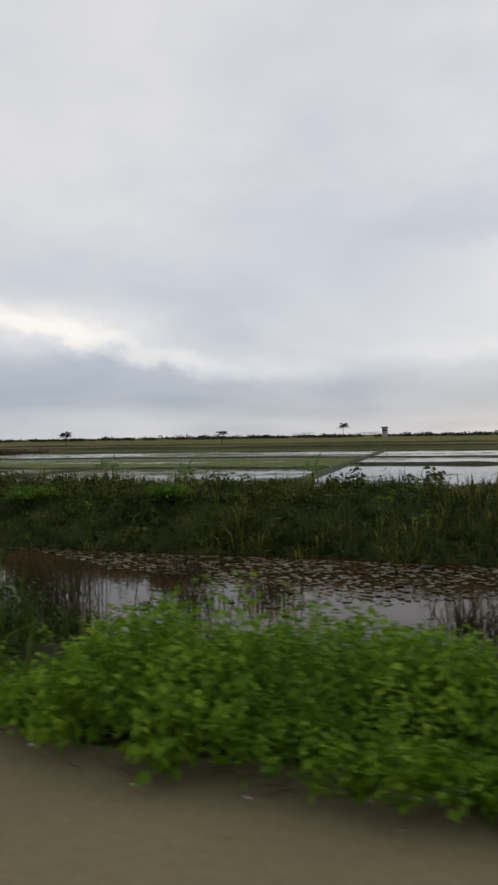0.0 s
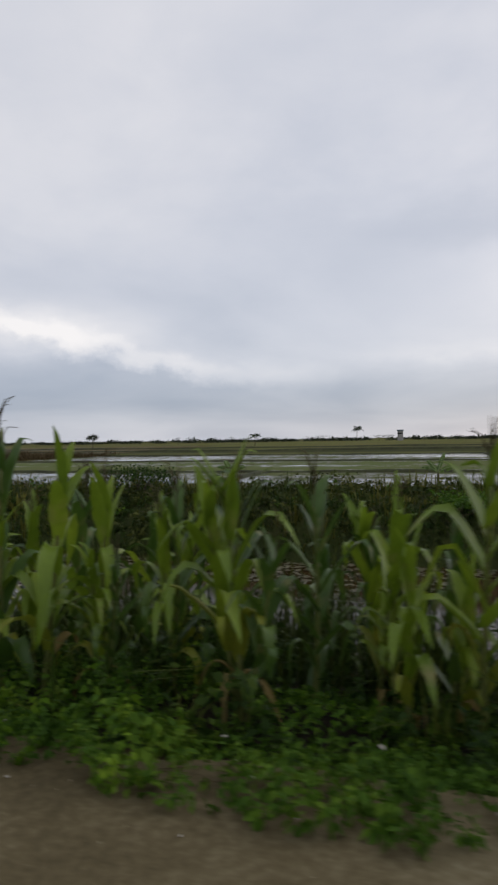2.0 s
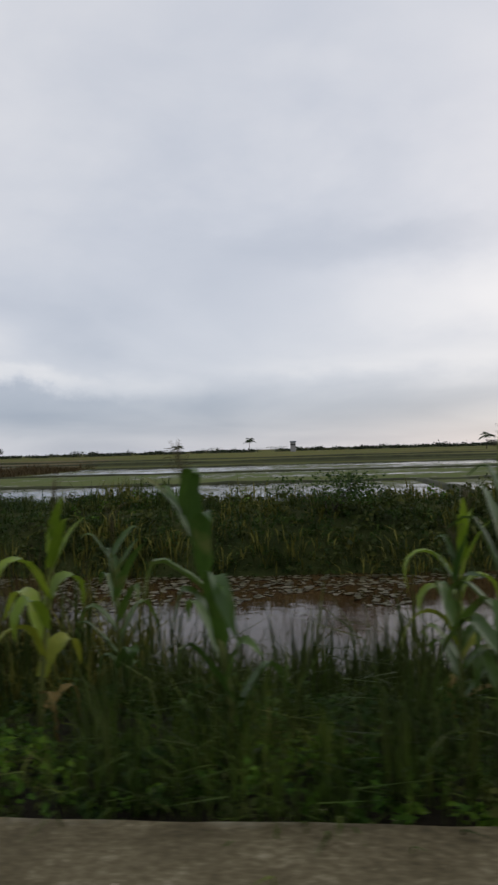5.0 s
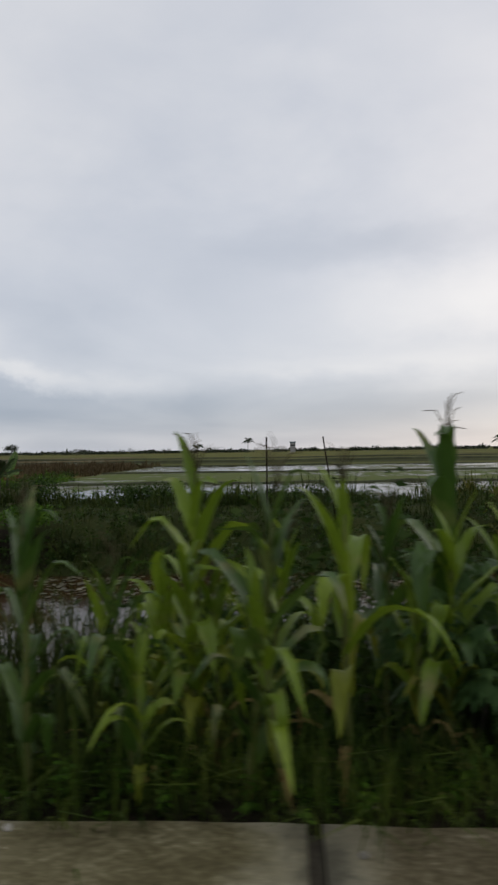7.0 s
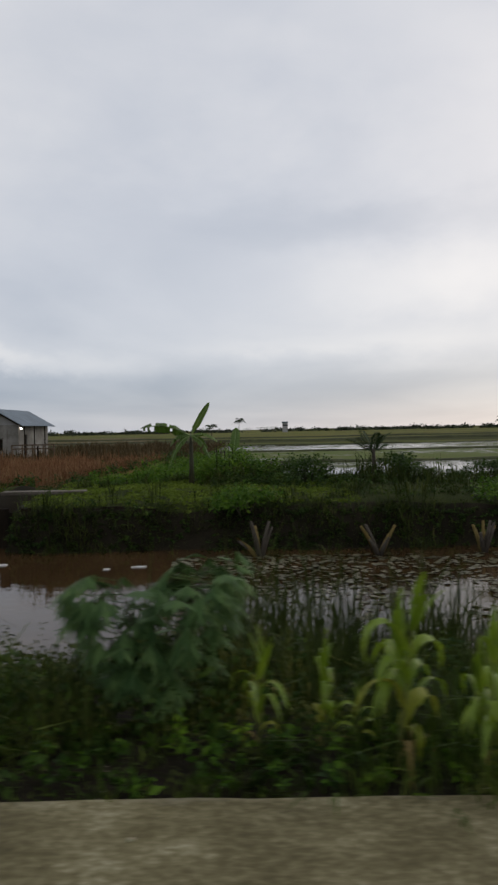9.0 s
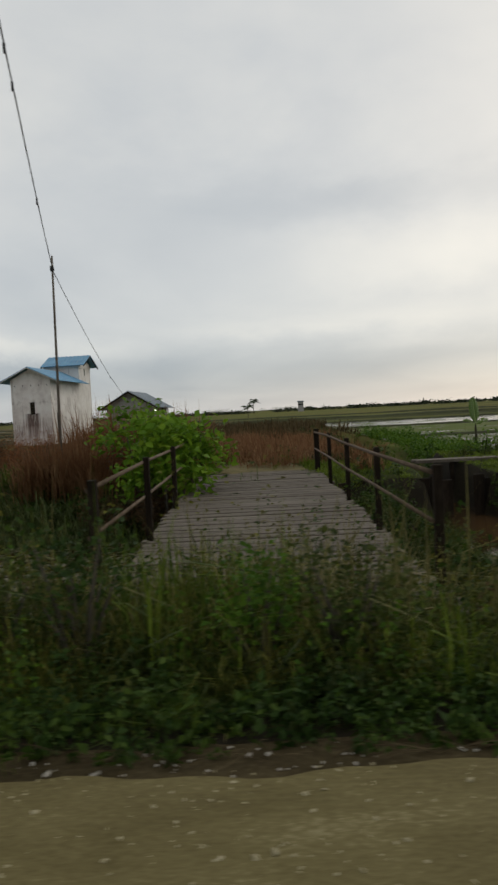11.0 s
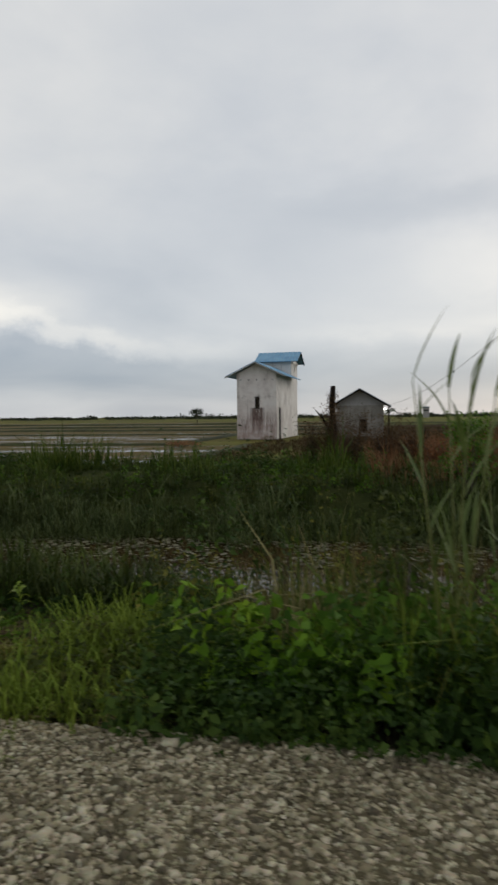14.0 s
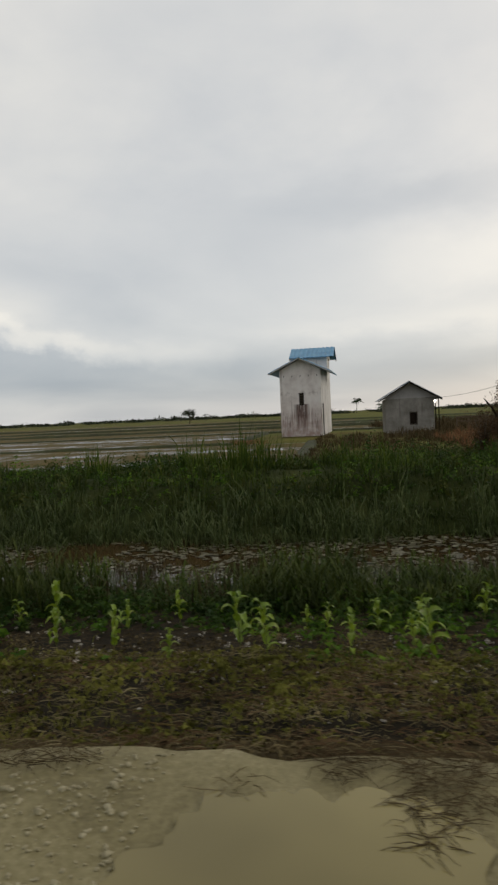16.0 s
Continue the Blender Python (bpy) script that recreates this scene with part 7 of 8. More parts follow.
# tall stalks of elephant grass
def grass_clump(x, y, h, n, seed, material, label, spread=0.18, width=0.025, lean=0.25, z=None):
    rng = np.random.default_rng(seed)
    t = thing("grass_clump", pose(x, y, ground_z(x, y) if z is None else z), label, "grass clump", "grass clumps")
    xs, ys = rng.normal(0, spread, n), rng.normal(0, spread, n)
    hs = h * rng.uniform(0.45, 1.1, n)
    # the few stout blades of cane are single parts, finer grass falls into sprays
    pieces = n if n < 20 else 4
    for k in range(pieces):
        i = np.arange(k, n, pieces)
        v, f = arched(rng, xs[i], ys[i], hs[i], width, np.zeros(len(i))) if lean > 0.8 else blades(rng, xs[i], ys[i], hs[i], width, lean, 0.3, np.zeros(len(i)))
        me = mesh_np("blade" if pieces == n else "tuft", v, f)
        me.materials.append(M[material])
        ob = new(me.name.split(".")[0], me)
        if pieces < n:
            tagged(ob, kind="stuff")
        ob.parent = t
    return t


for i, (x, y, h) in enumerate([(-78.0, 3.5, 1.2), (-75.3, 3.6, 1.05), (-74.4, 3.8, 1.0), (-73.2, 3.6, 1.0), (-72.2, 4.0, 1.1), (-71.0, 3.7, 1.0), (-76.2, 4.0, 1.15), (-69.5, 3.8, 1.0)]):
    grass_clump(x, y, h, 34, 400 + i, "grass_near", "tall clump of rank roadside grass with arching tips", 0.14, 0.016, 0.4)


def cane(x, y, h, seed, label):
    """A tuft of cane grass: a few thin stalks, each with a plume of long narrow leaves."""
    rng = random.Random(seed)
    t = thing("cane_grass", pose(x, y, ground_z(x, y)), label, "grass clump", "cane grass")
    for k in range(4):
        a = rng.uniform(0, 6.28)
        lean = rng.uniform(0.03, 0.14)
        hh = h * rng.uniform(0.6, 0.86)
        way = Vector((math.cos(a) * lean, math.sin(a) * lean, 1.0))
        foot = Vector((rng.uniform(-0.06, 0.06), rng.uniform(-0.06, 0.06), -0.05))
        bm = bmesh.new()
        tube(bm, [foot, foot + way * hh * 0.5, foot + way * hh], [0.008, 0.006, 0.003], 5)
        part("stalk", bm, M["corn_stalk"], t)
        for j in range(7):
            s = 0.35 + 0.65 * j / 6
            b0 = foot + way * hh * s
            q = rng.uniform(0, 6.28)
            out = Vector((math.cos(q), math.sin(q), 0))
            th, L = radians(rng.uniform(62, 82)), h * rng.uniform(0.10, 0.22)
            pts = [b0]
            for i in range(6):
                th -= radians(rng.uniform(1, 9))
                pts.append(pts[-1] + (out * math.cos(th) + Vector((0, 0, math.sin(th)))) * L / 6)
            bm = bmesh.new()
            strip(bm, pts, [0.007, 0.011, 0.012, 0.011, 0.009, 0.005, 0.001], out.cross(Vector((0, 0, 1))), 0.3)
            part("leaf", bm, M["cane_leaf"], t)
    return t


M["cane_leaf"] = foliage("cane_leaves", (0.075, 0.120, 0.028), (0.140, 0.185, 0.048), (0.24, 0.27, 0.095), 0.5, "object", 0.3, None, 0.25)
for i, (x, y, h) in enumerate([(-77.9, 3.3, 2.35), (-76.1, 4.1, 1.8), (-77.3, 4.6, 1.8), (-75.2, 4.3, 1.6), (-74.6, 4.6, 1.6), (-72.6, 4.4, 1.5), (-76.7, 3.9, 1.5)]):
    cane(x, y, h, 390 + i, "tall upright tuft of cane grass beside the road")
for i, (x, y, h) in enumerate([(-3.85, 9.5, 0.95), (0.3, 9.3, 0.9), (0.7, 9.0, 0.9), (-6.6, 9.4, 1.1), (-7.3, 8.8, 1.1), (-6.9, 9.8, 1.1), (-6.0, 9.0, 0.9), (-6.4, 10.2, 0.9), (-3.0, 11.0, 0.5), (-5.2, 12.5, 0.6), (-9.0, 10.2, 0.7), (-14, 9.2, 0.9), (-18.5, 10.5, 0.7), (-25, 9.5, 0.8),
                                  (-36.6, 10.0, 0.8), (-44.0, 9.6, 0.7), (-50.5, 9.2, 0.8), (-51.3, 9.4, 0.7), (-82.0, 11.2, 0.7), (-83.0, 10.6, 0.7), (-85.4, 11.4, 0.6), (-86.5, 10.5, 0.75), (-88.5, 11.2, 0.6), (-90.0, 10.4, 0.7), (-79.6, 11.0, 0.7), (-81.0, 9.6, 0.7), (-82.6, 9.4, 0.8), (-84.0, 9.8, 0.75), (-84.8, 9.2, 0.7), (-87.2, 9.4, 0.8), (-88.0, 9.0, 0.7), (-78.0, 9.8, 0.7), (-76.6, 10.4, 0.8), (-61.9, 8.9, 0.75)]):
    grass_clump(x, y, h * 1.05, 170, 430 + i, "reed", "brown reed clump standing in the canal water", 0.28, 0.016, 0.5, WATER_Z - 0.05)


rng_t = random.Random(23)
for i in range(16):
    x, y = -65.3 + 0.62 * i + rng_t.uniform(-0.3, 0.3), rng_t.uniform(3.0, 4.9)
    grass_clump(x, y, rng_t.uniform(0.5, 0.85), 110, 500 + i, rng_t.choice(("grass_far", "grass_near")), "soft arching grass tuft above the canal", 0.16, 0.012, 0.9)
rng_e = random.Random(19)
for i in range(22):
    x, y = -79.2 - 0.56 * i + rng_e.uniform(-0.2, 0.2), rng_e.uniform(6.2, 7.5)
    grass_clump(x, y, rng_e.uniform(0.45, 0.8), 90, 460 + i, rng_e.choice(("grass_near", "grass_far", "grass_near")), "arching tuft of green grass at the water edge", 0.17, 0.018, 0.9)


# rank bushes and tufts that stand above the verge weeds
rng_b = random.Random(71)
for i in range(15):
    x, y = -78.0 + 0.78 * i + rng_b.uniform(-0.25, 0.25), rng_b.uniform(3.7, 4.6)
    leafy_patch("weed_bush", x, y, rng_b.uniform(0.28, 0.45), rng_b.uniform(0.75, 1.1), 700, 0.05, M[rng_b.choice(("weed_mid", "weed_olive", "weed_dark", "weed_olive", "weed_mid"))], "tall bushy roadside weed with small leaves", 700 + i)
for i in range(14):
    x, y = -78.4 + 0.85 * i + rng_b.uniform(-0.3, 0.3), rng_b.uniform(3.9, 5.0)
    grass_clump(x, y, rng_b.uniform(0.9, 1.25), 46, 740 + i, rng_b.choice(("grass_near", "grass_near", "straw_head")), "tall clump of seeding roadside grass", 0.16, 0.014, 0.45)


def floating_pads():
    rng = np.random.default_rng(77)
    n = 22000
    xs, ys = rng.uniform(-100, 10, n), 9.2 + 5.6 * rng.random(n) ** 0.6
    ok = np.array([patchy(a, b, 0.16, 21) + 0.6 * patchy(a, b, 0.7, 22) + 0.12 * (b - 12.5) > ((0.05 - 0.10 * max(0.0, b - 11.5)) if a > -70 else -0.20) and not (-66 < a < -57.5) for a, b in zip(xs, ys)])
    xs, ys = xs[ok], ys[ok]
    n = len(xs)
    r = rng.uniform(0.03, 0.085, n)
    ang = np.linspace(0, 2 * np.pi, 7)[:-1]
    tilt = rng.normal(0, 0.10, (n, 2))
    v = []
    for k in range(6):
        dx, dy = r * np.cos(ang[k]), r * np.sin(ang[k]) * 0.9
        v.append(np.stack([xs + dx, ys + dy, WATER_Z + 0.016 + dx * tilt[:, 0] + dy * tilt[:, 1]], 1))
    v = np.stack(v, 1).reshape(-1, 3)
    f = np.arange(n * 6).reshape(n, 6)
    stuff("floating_pads", v, [f], M["pad"], "pale floating water plants on the brown canal", "water plants")


floating_pads()


# ---------------------------------------------------------------- stones, litter, posts, stakes
M["stone"] = surface("pale_gravel_stone", [(0.25, (0.10, 0.09, 0.07)), (0.5, (0.22, 0.20, 0.16)), (0.75, (0.42, 0.39, 0.33))], 9, 60, 0.8, 0.4)
M["white_stone"] = surface("whitish_stone", [(0.25, (0.26, 0.235, 0.19)), (0.75, (0.52, 0.48, 0.41))], 9, 50, 0.75, 0.3)


def stone_colours():
    """Gravel whose stones differ one from another."""
    m, nt, b = nodes_of("mixed_gravel")
    rnd = nt.nodes.new("ShaderNodeNewGeometry").outputs["Random Per Island"]
    r = ramp_node(nt, [(0.0, (0.075, 0.060, 0.033)), (0.35, (0.205, 0.172, 0.098)), (0.72, (0.37, 0.325, 0.205)), (1.0, (0.56, 0.50, 0.35))])
    nt.links.new(rnd, r.inputs["Fac"])
    n = noise_node(nt, 60.0, 3.0)
    nt.links.new(mixed(nt, "MULTIPLY", 0.4, r.outputs[0], n.outputs["Color"]), b.inputs["Base Color"])
    b.inputs["Roughness"].default_value, b.inputs["Specular IOR Level"].default_value = 0.75, 0.3
    bump_to(nt, b, n.outputs["Fac"], 0.3, 0.004)
    return m


def object_stones():
    m, nt, b = nodes_of("single_gravel_stone")
    rnd = nt.nodes.new("ShaderNodeObjectInfo").outputs["Random"]
    r = ramp_node(nt, [(0.0, (0.10, 0.08, 0.042)), (0.5, (0.25, 0.215, 0.125)), (1.0, (0.48, 0.42, 0.29))])
    nt.links.new(rnd, r.inputs["Fac"])
    n = noise_node(nt, 60.0, 3.0)
    nt.links.new(mixed(nt, "MULTIPLY", 0.4, r.outputs[0], n.outputs["Color"]), b.inputs["Base Color"])
    b.inputs["Roughness"].default_value = 0.75
    return m


M["gravel"] = stone_colours()
M["cream_pebble"] = surface("cream_pebbles", [(0.3, (0.22, 0.185, 0.10)), (0.5, (0.31, 0.27, 0.16)), (0.7, (0.44, 0.39, 0.26))], 7, 50, 0.8, 0.3)
M["gravel_stone"] = object_stones()
# a chipped block, the coarse form of one gravel stone
STONE_V = np.array([(x, y, z) for z in (-0.62, 0.62) for x, y in ((-0.75, -0.7), (0.8, -0.65), (0.7, 0.75), (-0.7, 0.7))])
STONE_F = np.array([(4, 5, 6), (4, 6, 7), (0, 1, 5), (0, 5, 4), (1, 2, 6), (1, 6, 5), (2, 3, 7), (2, 7, 6), (3, 0, 4), (3, 4, 7)])


def pebbles(name, xs, ys, zs, sizes, material, label, seed, parent=None):
    """Rough many-sided stones of uneven shape, half sunk in their bed."""
    rng = np.random.default_rng(seed)
    n = len(xs)
    a = rng.uniform(0, 6.28, n)
    sc = rng.uniform(0.55, 1.4, (n, 3)) * np.array([1.0, 1.0, 0.55])
    jit = rng.uniform(0.6, 1.25, (n, len(STONE_V), 3))
    v = STONE_V[None] * jit * sc[:, None, :] * np.asarray(sizes)[:, None, None]
    tilt = rng.normal(0, 0.4, n)[:, None]
    v = np.stack([v[..., 0], v[..., 1] * np.cos(tilt) - v[..., 2] * np.sin(tilt), v[..., 1] * np.sin(tilt) + v[..., 2] * np.cos(tilt)], -1)
    c, s = np.cos(a)[:, None], np.sin(a)[:, None]
    v = np.stack([v[..., 0] * c - v[..., 1] * s, v[..., 0] * s + v[..., 1] * c, v[..., 2]], -1)
    v += np.stack([xs, ys, zs], 1)[:, None, :]
    f = (np.arange(n)[:, None, None] * len(STONE_V) + STONE_F[None]).reshape(-1, 3)
    ob = stuff(name, v.reshape(-1, 3), [f], material, label, "stones")
    if parent:
        ob.parent = parent
    return ob


rng_g = np.random.default_rng(61)
# loose gravel bed
n = 42000
xs, ys = rng_g.uniform(-82.0, -76.9, n), rng_g.uniform(1.2, 2.78, n)
pebbles("loose_gravel", xs, ys, np.full(n, -0.031), rng_g.gamma(3.5, 0.0023, n) + 0.003, M["gravel"], "loose brown and cream gravel covering the road", 62)
n = 7000
xs, ys = rng_g.uniform(-83.0, -81.95, n), rng_g.uniform(1.2, 2.75, n)
k = np.array([r < min(1.0, max(0.0, (a + 83.0) / 1.05)) ** 4.0 for r, a, b in zip(rng_g.random(n), xs, ys)])
pebbles("loose_gravel", xs[k], ys[k], np.full(k.sum(), -0.008), rng_g.gamma(3.0, 0.0019, k.sum()) + 0.002, M["gravel"], "loose gravel thinning out on a muddy road", 63)
n = 2600
xs, ys = rng_g.uniform(-88.5, -85.6, n), rng_g.uniform(1.2, 2.6, n)
pebbles("loose_gravel", xs, ys, np.full(n, -0.009), rng_g.gamma(2.4, 0.0027, n) + 0.0015, M["cream_pebble"], "pale gravel half sunk in the muddy road", 64)
# pebbles in the sandy concrete
n = 3000
xs, ys = rng_g.uniform(-76.9, -66.4, n), 1.2 + 1.28 * rng_g.random(n) ** 1.5
pebbles("road_pebbles", xs, ys, np.full(n, -0.002), rng_g.gamma(1.8, 0.0026, n) + 0.002, M["cream_pebble"], "pale pebbles showing in worn sandy concrete", 65)
n = 1500
xs, ys = rng_g.uniform(-66, 3.0, n), 1.5 + 1.2 * rng_g.random(n)
pebbles("road_pebbles", xs, ys, np.full(n, 0.0), rng_g.gamma(2.0, 0.0018, n) + 0.001, M["gravel"], "small pebbles strewn on the road edge", 66)
n = 7000
xs, ys = rng_g.uniform(-76.9, -71.2, n), 1.2 + 1.28 * rng_g.random(n) ** 1.2
pebbles("road_pebbles", xs, ys, np.full(n, 0.0), rng_g.gamma(2.2, 0.0022, n) + 0.002, M["cream_pebble"], "pale pebbles crowding worn sandy concrete", 165)
# pale stones on the verge
n = 340
xs, ys = rng_g.uniform(-77.0, -66.5, n), rng_g.normal(2.66, 0.11, n)
pebbles("verge_stones", xs, ys, terrain(xs, ys) + 0.004, rng_g.gamma(2.2, 0.0032, n) + 0.002, M["white_stone"], "whitish stones and shell bits along the verge", 67)
n = 1100
xs, ys = rng_g.uniform(-91.0, -80.5, n), rng_g.normal(4.3, 0.5, n)
pebbles("verge_stones", xs, ys, terrain(xs, ys) + 0.004, rng_g.gamma(2.6, 0.0034, n) + 0.002, M["white_stone"], "whitish stones between maize seedlings", 68)
n = 160
xs, ys = rng_g.uniform(-27.0, 2.0, n), rng_g.normal(2.62, 0.2, n)
pebbles("verge_stones", xs, ys, np.full(n, 0.002), rng_g.gamma(2.2, 0.003, n) + 0.002, M["white_stone"], "pale pebbles on the muddy track edge", 69)

# single large gravel stones
gravel_parent = [o for o in bpy.data.objects if o.name.startswith("gravel_bed")][0]
shapes = []
for i in range(6):
    bm = bmesh.new()
    bmesh.ops.create_icosphere(bm, subdivisions=1, radius=1.0)
    for v in bm.verts:
        v.co *= rng_g.uniform(0.75, 1.2)
        v.co.z *= 0.6
    me = bpy.data.meshes.new("stone")
    bm.to_mesh(me)
    bm.free()
    me.materials.append(M["gravel_stone"])
    shapes.append(me)
for i in range(280):
    o = new("stone", shapes[i % 6])
    o.parent = gravel_parent
    r = rng_g.uniform(0.011, 0.019)
    o.matrix_basis = pose(rng_g.uniform(-81.9, -77.1), rng_g.uniform(1.75, 2.7), -0.018, rng_g.uniform(0, 20), 0, rng_g.uniform(0, 360)) @ Matrix.Scale(r, 4)


def boulder(x, y, r, z, label, seed, material="white_stone"):
    rng = random.Random(seed)
    bm = bmesh.new()
    bmesh.ops.create_icosphere(bm, subdivisions=2, radius=1.0)
    for v in bm.verts:
        v.co *= 1.0 + 0.45 * noise.noise(v.co * 1.3 + Vector((seed, 0, 0))) + 0.18 * noise.noise(v.co * 4.0 + Vector((seed, 3, 0)))
        v.co.z *= 0.75
    o = tagged(part("stone", bm, M[material]), label, "stone")
    o.matrix_basis = pose(x, y, z + r * 0.35, 0, 0, rng.uniform(0, 360)) @ Matrix.Scale(r, 4)
    return o


boulder(-83.63, 2.83, 0.038, -0.08, "fist-sized cream stone lying on straw", 3)
boulder(-42.6, 2.25, 0.018, 0.0, "pale broken concrete lump on the road edge", 5, "stone")
boulder(-43.9, 2.38, 0.016, 0.0, "pale broken concrete lump on the road edge", 6)
boulder(-73.2, 2.80, 0.024, -0.06, "whitish stone on the verge", 7)
boulder(-84.6, 3.25, 0.025, -0.13, "dull grey stone half buried in dry grass", 8, "stone")


# puddles on the muddy road
def puddle(x, y, rx, ry, z, seed, label):
    bm = bmesh.new()
    pts = []
    for k in range(120):
        a = 2 * math.pi * k / 120
        q = 1.0 + 0.28 * noise.noise((math.cos(a) * 1.6, math.sin(a) * 1.6, seed)) + 0.16 * noise.noise((math.cos(a) * 6, math.sin(a) * 6, seed)) + 0.07 * noise.noise((math.cos(a) * 19, math.sin(a) * 19, seed))
        pts.append(bm.verts.new((x + rx * q * math.cos(a), min(y + ry * q * math.sin(a), 2.62), z)))
    bm.faces.new(pts)
    return tagged(part("puddle", bm, M["puddle"]), label, "puddle", "puddles", "structure")


puddle(-85.0, 1.7, 0.62, 0.66, 0.006, 1.0, "muddy yellowish puddle in the road")
puddle(-83.15, 1.75, 0.50, 0.66, 0.006, 4.0, "shallow muddy puddle in the road")


M["pale_straw"] = foliage("pale_straw", (0.10, 0.078, 0.035), (0.19, 0.15, 0.072), (0.33, 0.275, 0.15), 0.85, "island", 0.0)
M["dark_root"] = foliage("dark_dead_roots", (0.026, 0.017, 0.008), (0.070, 0.048, 0.022), (0.160, 0.118, 0.058), 0.85, "island", 0.0)
M["litter_leaf"] = foliage("brown_leaf_litter", (0.035, 0.025, 0.011), (0.095, 0.070, 0.031), (0.20, 0.155, 0.075), 0.9, "island", 0.0)
M["dead_vine"] = foliage("dead_vine_leaves", (0.040, 0.024, 0.012), (0.105, 0.062, 0.030), (0.23, 0.145, 0.075), 0.85, "island", 0.15)
M["rust_leaf"] = foliage("rust_brown_leaves", (0.12, 0.045, 0.020), (0.235, 0.098, 0.042), (0.37, 0.18, 0.080), 0.85, "island", 0.2)


# straw, twigs and dead stems
def straw_field(name, n, x0, x1, y0, y1, length, width, label, seed, keep=None, z=0.0, material="straw"):
    rng = np.random.default_rng(seed)
    xs, ys = scatter(rng, n, x0, x1, y0, y1, keep)
    n = len(xs)
    zs = np.array([max(ground_z(a, b), -0.005 if b < 2.66 else -9) for a, b in zip(xs, ys)]) + 0.008 + z
    a = rng.normal(0, 0.7 if material != "dark_root" else 1.2, n) + np.where(rng.random(n) < 0.5, 0, np.pi)
    L = length * rng.uniform(0.3, 1.4, n)
    bend = rng.normal(0, 0.25, n)
    d = np.stack([np.cos(a), np.sin(a), rng.normal(0, 0.05, n)], 1)
    s = np.stack([-np.sin(a), np.cos(a), np.zeros(n)], 1)
    p = np.stack([xs, ys, zs], 1)
    w = (width * rng.uniform(0.5, 1.5, n))[:, None]
    m = p + d * (L * 0.5)[:, None] + s * (bend * L * 0.5)[:, None] + np.array([0, 0, 0.012])
    e = p + d * L[:, None]
    up = np.array([0, 0, 1.0])
    rows = []
    for q, k in ((p, 1.0), (m, 1.0), (e, 0.3)):
        rows += [q + s * w * k, q + up * w * k * 1.4, q - s * w * k]
    v = np.stack(rows, 1).reshape(-1, 3)
    b = np.arange(n)[:, None] * 9
    f = np.concatenate([b + np.array([[i, i + 1, i + 4, i + 3]]) for i in (0, 1, 3, 4)])
    return stuff(name, v, [f], M[material], label, "straw")


straw_field("dry_straw", 6000, -92.0, -79.8, 3.9, 5.3, 0.14, 0.0018, "dead brown stems between maize seedlings", 87, None, 0.01, "straw")
straw_field("pale_straw", 8000, -92.0, -79.5, 2.6, 4.2, 0.10, 0.0017, "pale straw strewn over trampled verge grass", 86, None, 0.01, "pale_straw")
straw_field("brown_straw", 6000, -92.0, -80.6, 2.6, 3.9, 0.10, 0.0020, "tangled dead stems and straw over trampled ground", 81, lambda x, y: patchy(x, y, 1.0, 88) + 0.5 * patchy(x, y, 3.0, 89) > 0.05, 0.03, "dead_vine")
straw_field("dry_straw", 13000, -90.0, -82.2, 1.85, 2.9, 0.12, 0.0017, "dark dead roots creeping onto the muddy road", 82, lambda x, y: patchy(x * 0.6, y, 1.5, 5) + 0.4 * patchy(x, y, 4.0, 6) + 1.5 * (y - (2.3 if x > -84.7 else 2.8) + 0.42 * math.exp(-((x + 83.8) / 0.4) ** 2)) > 0.02, 0.0, "dark_root")
straw_field("dry_straw", 700, -77.0, -66.5, 2.55, 3.1, 0.2, 0.0016, "dry stems lying along the verge", 83)
straw_field("dry_straw", 800, -27.0, 2.0, 2.4, 3.0, 0.12, 0.0016, "dry stems lying on the track edge", 84)
straw_field("dry_straw", 1600, -81.5, -78.8, 3.6, 5.2, 0.14, 0.0022, "dead brown stems on bare verge soil", 85)


def twig(x, y, length, angle, label, r=0.006, seed=1):
    rng = random.Random(seed)
    bm = bmesh.new()
    pts = []
    for i in range(9):
        u = i / 8
        px, py = x + length * u * math.cos(radians(angle)), y + length * u * math.sin(radians(angle)) + rng.uniform(-0.015, 0.015)
        pts.append((px, py, max(ground_z(px, py), -0.01 if py < 2.6 else -9) + r + 0.004))
    tube(bm, pts, [r * (1 - 0.5 * i / 8) for i in range(9)], 6)
    return tagged(part("dry_stalk", bm, M["corn_leaf_dry"]), label, "stalk")


twig(-74.5, 2.62, 1.1, 4, "long pale dry stalk lying on the verge", 0.006, 2)
twig(-84.3, 4.6, 0.7, 8, "grey stick lying between seedlings", 0.011, 3)
twig(-85.9, 3.05, 0.8, -12, "long dry stalk on trampled grass", 0.005, 4)


def leaf_pile(x, y):
    rng = np.random.default_rng(91)
    n = 420
    p = np.stack([rng.normal(x, 0.16, n), rng.normal(y, 0.06, n), np.zeros(n)], 1)
    p[:, 2] = terrain(p[:, 0], p[:, 1]) + 0.01 + rng.random(n) * 0.05
    v, f = leaves(rng, p, 0.07, 1.2, (0, 0, 0))
    stuff("dead_leaf_pile", v, f, M["corn_leaf_dry"], "pile of tan dead leaves on the verge", "dead leaves")


leaf_pile(-72.35, 2.82)


